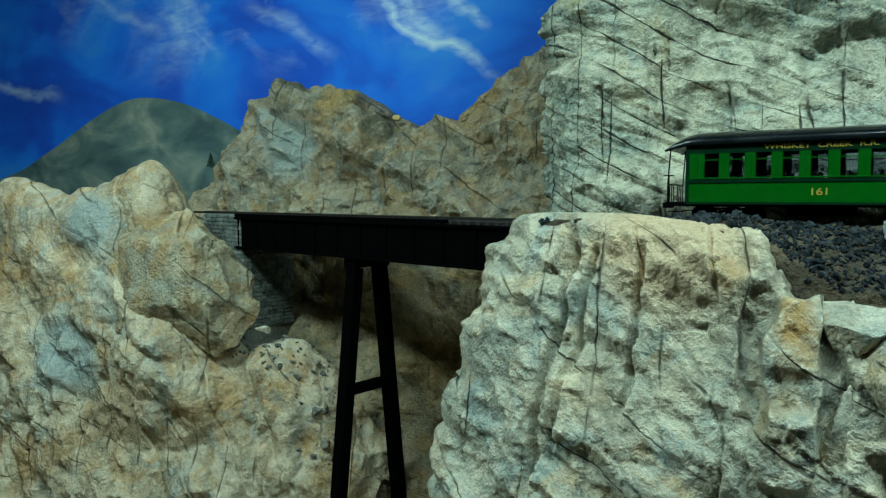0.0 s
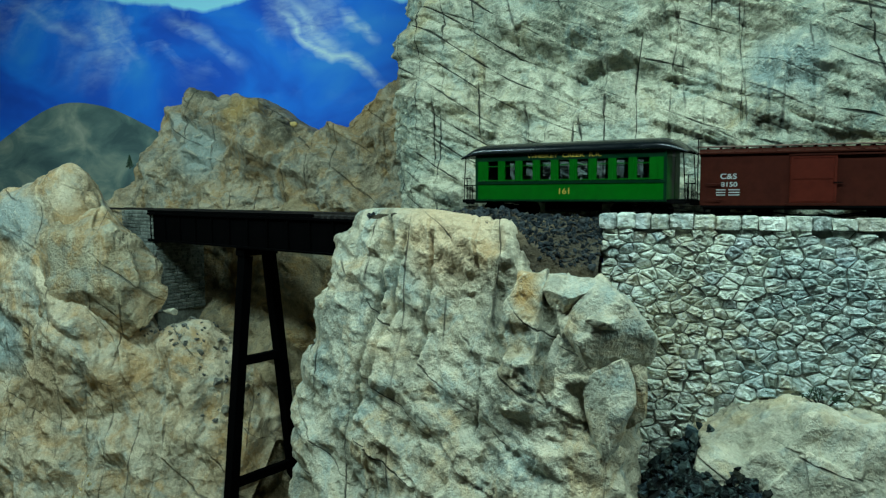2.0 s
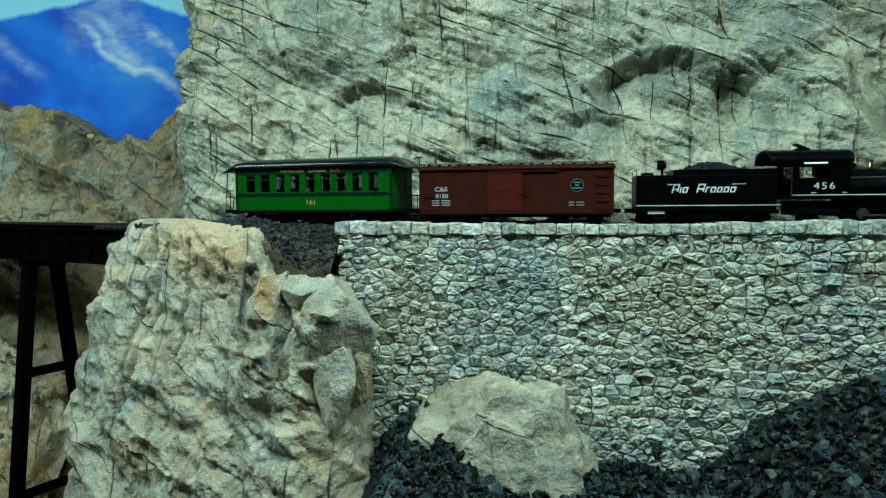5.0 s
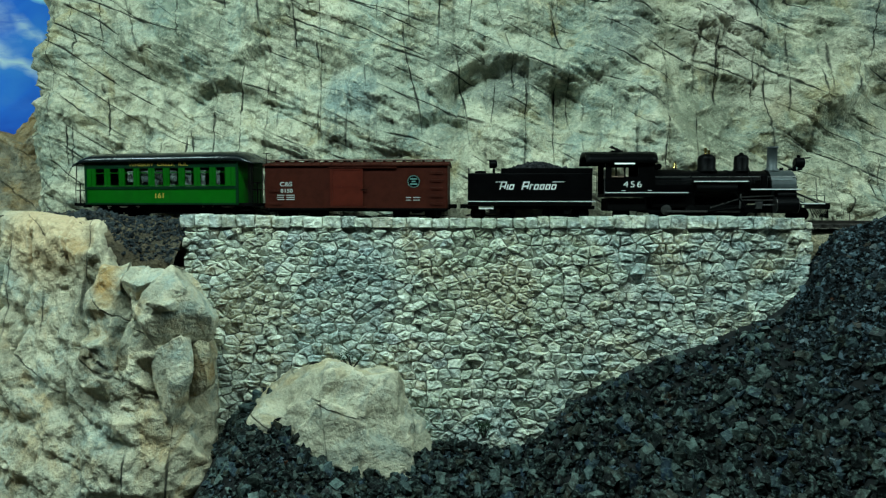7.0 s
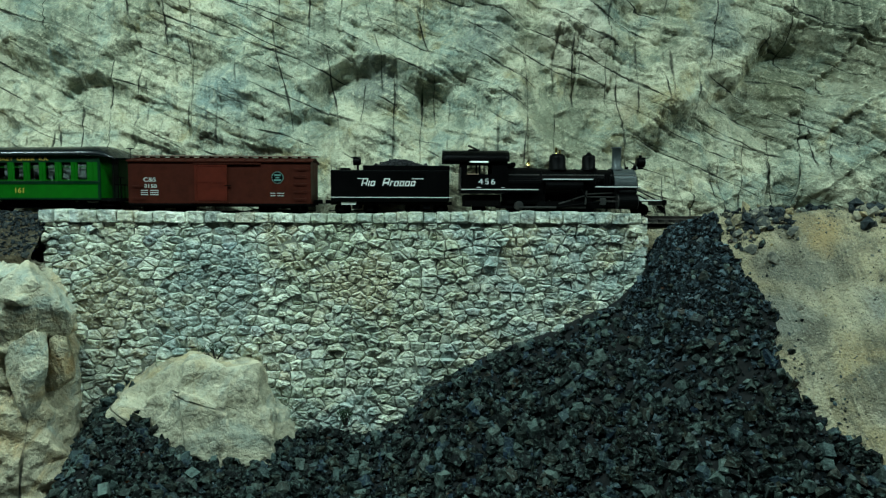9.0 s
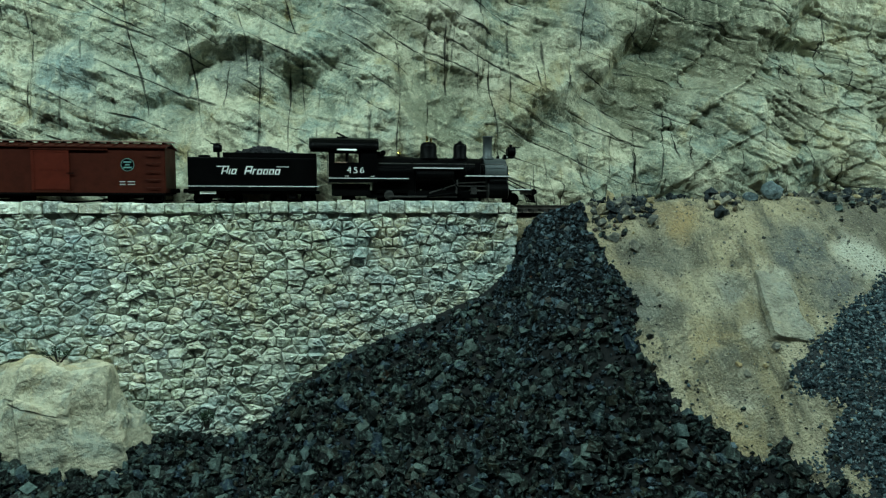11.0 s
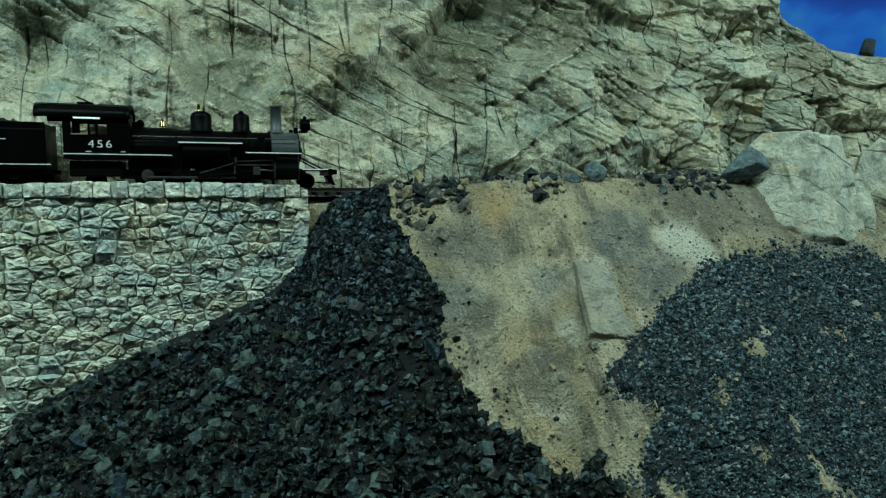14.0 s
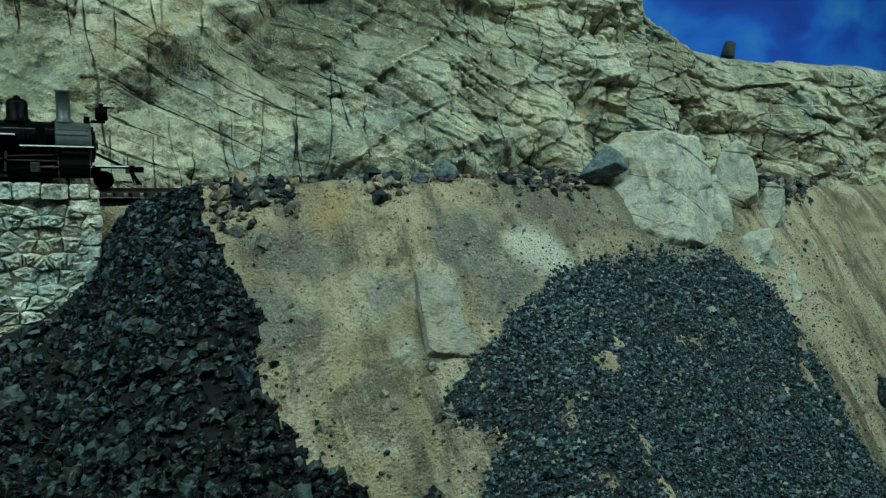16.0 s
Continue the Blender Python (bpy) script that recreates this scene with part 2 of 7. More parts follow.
def rock_material(name, pale, mid, dark, ochre, cool, ochre_at=0.55, ink=(), crack_dark=0.6, patches=(), scale=1.0, grain=1.0):
    """Painted plaster rock: washes of several tones, dry-brushed highlights, thin inked cracks. patches: rows of (place, reach, colour)."""
    n = Nodes(material(name, 0.9))
    n.b.inputs["Specular IOR Level"].default_value = 0.12
    c = n.ramp(n.noise(3.4 * scale, 8.0, 0.68, 1.0), [(0.31, dark), (0.43, mid), (0.53, pale), (0.58, pale), (0.67, mid)])
    c = n.mix(n.ramp(n.noise(1.7, 6.0, 0.62, 0.8, n.mapping(loc=(8, 3, 4))), [(0.47, 0.0), (0.60, 0.6)]), c, tuple(0.5 * (a + b) for a, b in zip(mid, cool)))
    c = n.mix(n.ramp(n.noise(5.4 * scale, 8.0, 0.68, 1.3, n.mapping(loc=(3.1, 7.7, 1.9))), [(ochre_at - 0.02, 0.0), (ochre_at + 0.10, 0.65)]), c, ochre)
    c = n.mix(n.ramp(n.noise(6.2 * scale, 8.0, 0.68, 1.3, n.mapping(loc=(9.1, 2.7, 5.9))), [(0.52, 0.0), (0.62, 0.5)]), c, cool)
    c = n.mix(n.ramp(n.noise(5.0, 6.0, 0.65, 0.4, n.mapping((3.2, 3.2, 0.7), (0, 6, 0))), [(0.38, 0.45), (0.50, 0.0)]), c, dark)
    c = n.mix(n.ramp(n.noise(14.0, 8.0, 0.68, 0.5), [(0.36, 0.5), (0.41, 0.0)]), c, tuple(0.7 * v for v in dark))
    c = n.mix(n.ramp(n.noise(24.0, 7.0, 0.7, 0.3, n.mapping(loc=(1, 5, 2))), [(0.51, 0.0), (0.66, 0.40)]), c, tuple(min(0.85, 1.3 * v) for v in pale))
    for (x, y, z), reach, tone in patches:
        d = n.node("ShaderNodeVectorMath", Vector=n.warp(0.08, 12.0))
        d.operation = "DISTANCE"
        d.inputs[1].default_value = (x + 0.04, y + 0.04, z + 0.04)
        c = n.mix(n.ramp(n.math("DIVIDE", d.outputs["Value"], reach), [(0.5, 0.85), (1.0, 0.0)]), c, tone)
    # Paler tone on the convex edges of the mesh.
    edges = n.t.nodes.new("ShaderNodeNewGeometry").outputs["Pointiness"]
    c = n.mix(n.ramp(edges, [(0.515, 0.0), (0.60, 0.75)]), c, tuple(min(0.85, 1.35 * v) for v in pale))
    fine = n.noise(150.0, 2.0, 0.6)
    c = n.mix(n.ramp(fine, [(0.34, 0.30 * grain), (0.44, 0.0)]), c, tuple(0.7 * v for v in dark))
    c = n.mix(n.ramp(n.noise(85.0, 3.0, 0.7, 0.0, n.mapping(loc=(2, 9, 4))), [(0.54, 0.0), (0.64, 0.2)]), c, tuple(min(0.85, 1.4 * v) for v in pale))
    h = n.math("ADD", n.math("MULTIPLY", n.noise(48.0, 4.0, 0.55 + 0.07 * grain, 0.4), 0.45 + 0.45 * grain), n.math("MULTIPLY", fine, 0.50 * grain))
    crag = n.warp(0.03, 16.0)
    h = n.math("ADD", h, n.math("MULTIPLY", n.planes(26.0, n.mapping((1.0, 1.0, 0.75), (0, 24, 10), co=crag)), 0.13))
    h = n.math("ADD", h, n.math("MULTIPLY", n.planes(75.0, n.mapping((1.0, 1.0, 0.8), (0, -15, 40), co=crag)), 0.10))
    h = n.math("SUBTRACT", h, n.math("MULTIPLY", n.ridged(9.0, 8.0, 0.6, n.mapping((1.5, 1.5, 0.8), (0, 20, 0), co=n.warp(0.05, 8.0))), 0.22))
    for k, (way, spacing, width) in enumerate(ink):
        line = inked(n, way, spacing, width, 3.7 * k + len(name))
        c = n.mix(n.math("MULTIPLY", line, crack_dark), c, (0.012, 0.014, 0.013))
        h = n.math("SUBTRACT", h, n.math("MULTIPLY", line, 0.5))
    return n.done(c, n.bump(h, 1.0, 0.013))


CLIFF_INK = [((1, 0, -0.03), 0.075, 0.0020), ((0.34, 0, 1), 0.10, 0.0026), ((0.50, 0, 1), 0.06, 0.0020), ((1, 0, 0.10), 0.13, 0.0024)]
CRAG_INK = [((1, 0.4, -0.06), 0.10, 0.0024), ((0.62, 0, 1), 0.12, 0.0024)]
# Dark patches near x 0.95 and 2.1-2.25 paint shade under the overhangs.
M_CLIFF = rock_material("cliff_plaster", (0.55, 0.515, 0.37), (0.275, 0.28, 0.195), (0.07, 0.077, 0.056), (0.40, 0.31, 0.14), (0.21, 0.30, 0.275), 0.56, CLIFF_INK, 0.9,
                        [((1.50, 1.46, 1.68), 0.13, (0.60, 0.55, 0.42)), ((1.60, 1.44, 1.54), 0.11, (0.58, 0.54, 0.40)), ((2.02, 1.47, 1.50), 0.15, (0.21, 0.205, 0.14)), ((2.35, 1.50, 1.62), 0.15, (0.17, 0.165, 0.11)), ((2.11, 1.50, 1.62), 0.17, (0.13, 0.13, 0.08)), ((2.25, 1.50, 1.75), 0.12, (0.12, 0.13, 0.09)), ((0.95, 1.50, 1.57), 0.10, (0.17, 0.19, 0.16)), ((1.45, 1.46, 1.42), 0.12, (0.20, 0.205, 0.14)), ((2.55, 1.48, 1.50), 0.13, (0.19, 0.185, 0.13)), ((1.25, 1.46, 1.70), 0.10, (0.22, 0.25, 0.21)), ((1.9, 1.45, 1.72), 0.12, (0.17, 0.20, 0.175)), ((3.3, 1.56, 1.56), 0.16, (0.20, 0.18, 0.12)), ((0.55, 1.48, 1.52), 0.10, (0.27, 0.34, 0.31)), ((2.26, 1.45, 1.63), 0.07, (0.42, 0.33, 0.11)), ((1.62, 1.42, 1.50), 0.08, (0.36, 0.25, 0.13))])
M_ROCK = rock_material("gorge_plaster", (0.60, 0.49, 0.325), (0.41, 0.31, 0.18), (0.12, 0.095, 0.055), (0.42, 0.235, 0.075), (0.28, 0.36, 0.335), 0.49, CRAG_INK, 0.5,
                       [((-1.60, 1.55, 1.12), 0.16, (0.34, 0.215, 0.095)), ((-1.52, 1.56, 1.0), 0.12, (0.30, 0.19, 0.085)), ((-1.72, 1.5, 0.62), 0.15, (0.40, 0.29, 0.165)), ((-1.87, 1.52, 1.18), 0.13, (0.29, 0.35, 0.32)), ((-1.95, 1.5, 0.75), 0.16, (0.30, 0.36, 0.33))], grain=0.65)
M_HILL = rock_material("hill_plaster", (0.42, 0.35, 0.23), (0.23, 0.18, 0.11), (0.06, 0.055, 0.036), (0.36, 0.215, 0.075), (0.24, 0.29, 0.26), 0.48, CRAG_INK, 0.6,
                       [((-1.33, 2.10, 1.60), 0.10, (0.42, 0.27, 0.09)), ((-1.5, 2.08, 1.42), 0.13, (0.30, 0.35, 0.31)), ((-0.85, 2.15, 1.58), 0.14, (0.36, 0.24, 0.11)), ((-1.55, 2.15, 1.66), 0.10, (0.12, 0.11, 0.07)), ((-1.15, 2.10, 1.50), 0.09, (0.11, 0.095, 0.06)), ((-1.62, 2.08, 1.52), 0.08, (0.34, 0.37, 0.32))], scale=1.5)
# Darker, browner copy of the gorge_plaster tones, for the shaded back wall.
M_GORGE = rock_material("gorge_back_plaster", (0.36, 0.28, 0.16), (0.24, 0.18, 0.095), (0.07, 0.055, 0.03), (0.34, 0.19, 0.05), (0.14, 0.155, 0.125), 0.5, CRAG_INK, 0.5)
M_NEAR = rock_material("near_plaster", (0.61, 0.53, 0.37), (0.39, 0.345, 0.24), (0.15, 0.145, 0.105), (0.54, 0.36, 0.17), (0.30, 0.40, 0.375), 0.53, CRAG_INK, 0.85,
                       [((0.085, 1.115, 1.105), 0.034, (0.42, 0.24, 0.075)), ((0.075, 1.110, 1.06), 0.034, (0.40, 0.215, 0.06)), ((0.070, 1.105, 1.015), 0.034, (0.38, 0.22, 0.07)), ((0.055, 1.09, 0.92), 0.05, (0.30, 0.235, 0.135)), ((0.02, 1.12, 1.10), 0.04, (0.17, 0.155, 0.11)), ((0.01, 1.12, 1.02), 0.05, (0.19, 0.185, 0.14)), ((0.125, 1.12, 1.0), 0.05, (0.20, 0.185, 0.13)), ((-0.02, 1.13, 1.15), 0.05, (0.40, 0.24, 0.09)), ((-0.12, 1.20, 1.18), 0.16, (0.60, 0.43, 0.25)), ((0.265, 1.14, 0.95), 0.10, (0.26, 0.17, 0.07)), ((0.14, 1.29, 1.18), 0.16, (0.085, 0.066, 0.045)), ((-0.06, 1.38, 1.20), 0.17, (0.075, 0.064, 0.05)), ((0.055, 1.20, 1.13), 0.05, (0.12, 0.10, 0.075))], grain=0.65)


M_ROCKB = rock_material("block_plaster", (0.50, 0.42, 0.27), (0.37, 0.29, 0.17), (0.11, 0.09, 0.055), (0.36, 0.20, 0.065), (0.28, 0.33, 0.29), 0.47, CRAG_INK, 0.5)


def plain_material(name, color, rough, vary=0.12, scale=60.0, bump=0.15, metal=0.0, gloss=0.3):
    """Paint or metal with faint grain and dust."""
    n = Nodes(material(name, rough, metal))
    n.b.inputs["Specular IOR Level"].default_value = gloss
    k = n.noise(scale, 4.0, 0.6)
    lo, hi = tuple(v * (1 - vary) for v in color), tuple(min(1, v * (1 + vary)) for v in color)
    return n.done(n.ramp(k, [(0.3, lo), (0.7, hi)]), n.bump(k, bump, 0.001), n.ramp(n.noise(scale * 0.3), [(0.3, max(0.03, rough - 0.1)), (0.7, min(1, rough + 0.1))]))


M_BLACK = plain_material("black_paint", (0.0011, 0.0011, 0.0012), 0.42, gloss=0.04)
M_BRIDGE = plain_material("bridge_black", (0.0012, 0.0012, 0.0013), 0.8, gloss=0.01)
M_GREEN = plain_material("coach_green", (0.0015, 0.078, 0.0025), 0.45, gloss=0.08)
M_DGREEN = plain_material("coach_dark_green", (0.001, 0.018, 0.006), 0.4, gloss=0.12)
M_RED = plain_material("boxcar_red", (0.037, 0.0078, 0.0045), 0.6, 0.2, gloss=0.05)
M_TEAL = plain_material("herald_teal", (0.10, 0.22, 0.20), 0.6)
M_WHITE = plain_material("lettering_white", (0.75, 0.76, 0.72), 0.5)


def stone_material(name, ramp, bump=0.8, fine=120.0, wash=0.7, gloss=0.12, rough=0.85, stains=(), chisel=0.0):
    """Loose or laid stones, each with its own shade."""
    n = Nodes(material(name, rough))
    n.b.inputs["Specular IOR Level"].default_value = gloss
    r = n.t.nodes.new("ShaderNodeObjectInfo").outputs["Random"]
    isl = n.t.nodes.new("ShaderNodeNewGeometry").outputs["Random Per Island"]
    pos = n.t.nodes.new("ShaderNodeNewGeometry").outputs["Position"]
    c = n.ramp(n.math("FRACT", n.math("ADD", r, isl)), ramp)
    c = n.mix(n.ramp(n.noise(11.0, 6.0, 0.65, 0.6, pos), [(0.38, wash), (0.52, 0.0)]), c, tuple(0.5 * v for v in ramp[0][1]))
    c = n.mix(n.ramp(n.noise(45.0, 6.0, 0.7, 0.0, pos), [(0.36, wash), (0.50, 0.0)]), c, tuple(0.4 * v for v in ramp[0][1]))
    for k, tone in enumerate(stains):
        spot = n.noise(5.0, 6.0, 0.62, 0.8, n.mapping(loc=(3.3 * k, 1.7, 5.1 * k), co=pos))
        c = n.mix(n.ramp(spot, [(0.50, 0.0), (0.62, 0.75)]), c, tone)
    f = n.noise(fine, 2.0, 0.6, 0.0, pos)
    c = n.mix(n.ramp(f, [(0.52, 0.0), (0.66, 0.5)]), c, tuple(min(0.85, 1.35 * v) for v in ramp[len(ramp) // 2][1]))
    h = n.math("ADD", n.noise(75.0, 3.0, 0.6, 0.0, pos), n.math("MULTIPLY", f, 0.5))
    if chisel:
        h = n.math("ADD", h, n.math("MULTIPLY", n.planes(chisel, pos), 0.45))
    return n.done(c, n.bump(h, bump, 0.0075))


M_WALL = stone_material("wall_stone", [(0.0, (0.33, 0.36, 0.32)), (0.12, (0.46, 0.50, 0.42)), (0.4, (0.60, 0.62, 0.505)), (0.6, (0.73, 0.74, 0.59)), (0.8, (0.81, 0.82, 0.68)), (0.9, (0.56, 0.50, 0.36)), (1.0, (0.40, 0.47, 0.47))], 1.0, 120.0, 0.42, stains=((0.44, 0.46, 0.33), (0.26, 0.335, 0.32), (0.46, 0.41, 0.27)), chisel=95.0)
M_JOINT = plain_material("wall_joint", (0.19, 0.195, 0.155), 0.95, 0.4, 90.0, 0.8)
M_BLOCK = stone_material("abutment_block", [(0.0, (0.13, 0.145, 0.12)), (0.5, (0.19, 0.20, 0.17)), (1.0, (0.26, 0.275, 0.23))])
M_COAL = stone_material("dark_crushed_rock", bump=0.8, gloss=0.12, rough=0.6, wash=0.6, ramp=[(0.0, (0.0023, 0.0033, 0.0033)), (0.36, (0.0055, 0.0082, 0.0078)), (0.50, (0.0140, 0.0211, 0.0195)), (0.62, (0.0265, 0.0265, 0.0172)), (0.70, (0.0468, 0.0671, 0.0608)), (0.78, (0.0172, 0.0328, 0.0546)), (0.86, (0.0858, 0.1232, 0.1092)), (0.91, (0.0234, 0.0140, 0.0086)), (0.97, (0.1248, 0.1677, 0.1482)), (0.988, (0.0312, 0.0390, 0.0390)), (0.997, (0.0234, 0.0234, 0.0234)), (1.0, (0.1872, 0.0507, 0.0094))], chisel=90.0)
# Near-black stops deepen the shaded gaps, the pale stops stand in for glints.
M_CHIPS = stone_material("dark_rock_chips", bump=0.35, gloss=0.08, rough=0.7, wash=0.3, ramp=[(0.0, (0.002, 0.0026, 0.0028)), (0.55, (0.006, 0.008, 0.009)), (0.82, (0.018, 0.027, 0.032)), (0.93, (0.085, 0.125, 0.145)), (0.97, (0.14, 0.18, 0.19)), (1.0, (0.05, 0.03, 0.015))])
M_GRIT = stone_material("grey_grit", [(0.0, (0.004, 0.008, 0.012)), (0.4, (0.022, 0.037, 0.044)), (0.72, (0.056, 0.090, 0.102)), (0.90, (0.14, 0.195, 0.205)), (0.97, (0.24, 0.27, 0.26)), (1.0, (0.34, 0.27, 0.15))], wash=0.3)


def earth_material():
    n = Nodes(material("sandy_earth", 0.95))
    n.b.inputs["Specular IOR Level"].default_value = 0.1
    c = n.ramp(n.noise(4.0, 8.0, 0.6, 0.8), [(0.32, (0.125, 0.110, 0.076)), (0.44, (0.26, 0.215, 0.132)), (0.55, (0.39, 0.325, 0.205)), (0.66, (0.245, 0.222, 0.16))])
    streak = n.mapping((9.0, 1.6, 1.6), (0, 0, 8), co=n.warp(0.05, 6.0))
    c = n.mix(n.ramp(n.noise(1.6, 6.0, 0.62, 0.3, streak), [(0.42, 0.85), (0.50, 0.0)]), c, (0.105, 0.095, 0.068))
    c = n.mix(n.ramp(n.noise(1.3, 6.0, 0.62, 0.3, n.mapping(loc=(3, 1, 7), co=streak)), [(0.53, 0.0), (0.60, 0.8)]), c, (0.46, 0.40, 0.275))
    for (x, y, z), reach, tone in (((2.45, 1.13, 1.17), 0.15, (0.115, 0.105, 0.08)), ((2.75, 1.12, 1.13), 0.14, (0.12, 0.11, 0.085)), ((2.01, 0.86, 0.82), 0.045, (0.50, 0.455, 0.34)), ((2.06, 0.93, 0.925), 0.04, (0.44, 0.41, 0.31)), ((1.93, 0.95, 0.89), 0.04, (0.15, 0.145, 0.115)), ((1.95, 1.02, 0.99), 0.045, (0.17, 0.16, 0.125)), ((2.24, 1.05, 1.095), 0.085, (0.10, 0.105, 0.095)), ((2.26, 0.97, 1.01), 0.06, (0.12, 0.12, 0.10)), ((2.42, 1.01, 1.065), 0.075, (0.45, 0.42, 0.31)), ((1.87, 1.04, 1.0), 0.06, (0.15, 0.145, 0.115)), ((1.86, 1.11, 1.09), 0.06, (0.13, 0.115, 0.085)), ((1.93, 1.12, 1.08), 0.10, (0.15, 0.145, 0.115)), ((1.88, 1.016, 0.976), 0.07, (0.20, 0.20, 0.165)), ((1.96, 0.943, 0.90), 0.055, (0.40, 0.305, 0.165)), ((1.985, 0.98, 0.955), 0.04, (0.40, 0.32, 0.19)), ((2.0, 0.861, 0.815), 0.07, (0.47, 0.42, 0.31)), ((1.95, 0.835, 0.76), 0.06, (0.41, 0.325, 0.18)), ((1.99, 0.908, 0.872), 0.035, (0.22, 0.22, 0.18)), ((1.92, 0.86, 0.74), 0.10, (0.42, 0.33, 0.19)), ((2.08, 0.78, 0.70), 0.10, (0.44, 0.38, 0.26)), ((2.02, 1.03, 1.0), 0.09, (0.46, 0.40, 0.27)),
                                   ((2.25, 1.07, 1.11), 0.10, (0.13, 0.135, 0.12)), ((2.30, 1.00, 1.03), 0.07, (0.12, 0.125, 0.12)), ((2.40, 1.02, 1.07), 0.10, (0.48, 0.47, 0.38)), ((2.05, 1.01, 1.017), 0.05, (0.24, 0.24, 0.20)), ((2.60, 1.14, 1.15), 0.13, (0.17, 0.155, 0.12)),
                                   ((2.15, 1.0, 1.03), 0.075, (0.44, 0.42, 0.33)), ((1.98, 1.17, 1.15), 0.08, (0.36, 0.25, 0.12)), ((2.85, 1.05, 1.03), 0.14, (0.16, 0.165, 0.145)), ((3.1, 1.0, 0.95), 0.2, (0.42, 0.36, 0.25))):
        d = n.node("ShaderNodeVectorMath", Vector=n.warp(0.14, 9.0))
        d.operation = "DISTANCE"
        d.inputs[1].default_value = (x + 0.07, y + 0.07, z + 0.07)
        c = n.mix(n.ramp(n.math("DIVIDE", d.outputs["Value"], reach), [(0.45, 0.85), (1.0, 0.0)]), c, tone)
    c = n.mix(n.ramp(n.noise(9.0, 8.0, 0.70, 0.8), [(0.38, 0.7), (0.45, 0.0)]), c, (0.11, 0.098, 0.070))
    c = n.mix(n.ramp(n.noise(16.0, 7.0, 0.65, 0.5, n.mapping(loc=(4, 2, 2))), [(0.54, 0.0), (0.62, 0.35)]), c, (0.38, 0.345, 0.25))
    f = n.noise(190.0, 2.0, 0.6)
    c = n.mix(n.ramp(f, [(0.34, 0.4), (0.48, 0.0)]), c, (0.09, 0.085, 0.068))
    c = n.mix(n.ramp(n.noise(210.0, 3.0, 0.8, 0.0, n.mapping(loc=(5, 5, 5))), [(0.56, 0.0), (0.68, 0.6)]), c, (0.46, 0.42, 0.31))
    return n.done(c, n.bump(n.math("ADD", n.math("MULTIPLY", f, 0.45), n.math("ADD", n.noise(30.0, 6.0, 0.65, 0.3), n.math("MULTIPLY", n.noise(1.5, 6.0, 0.6, 0.4, streak), 2.2))), 1.0, 0.014))


M_EARTH = earth_material()


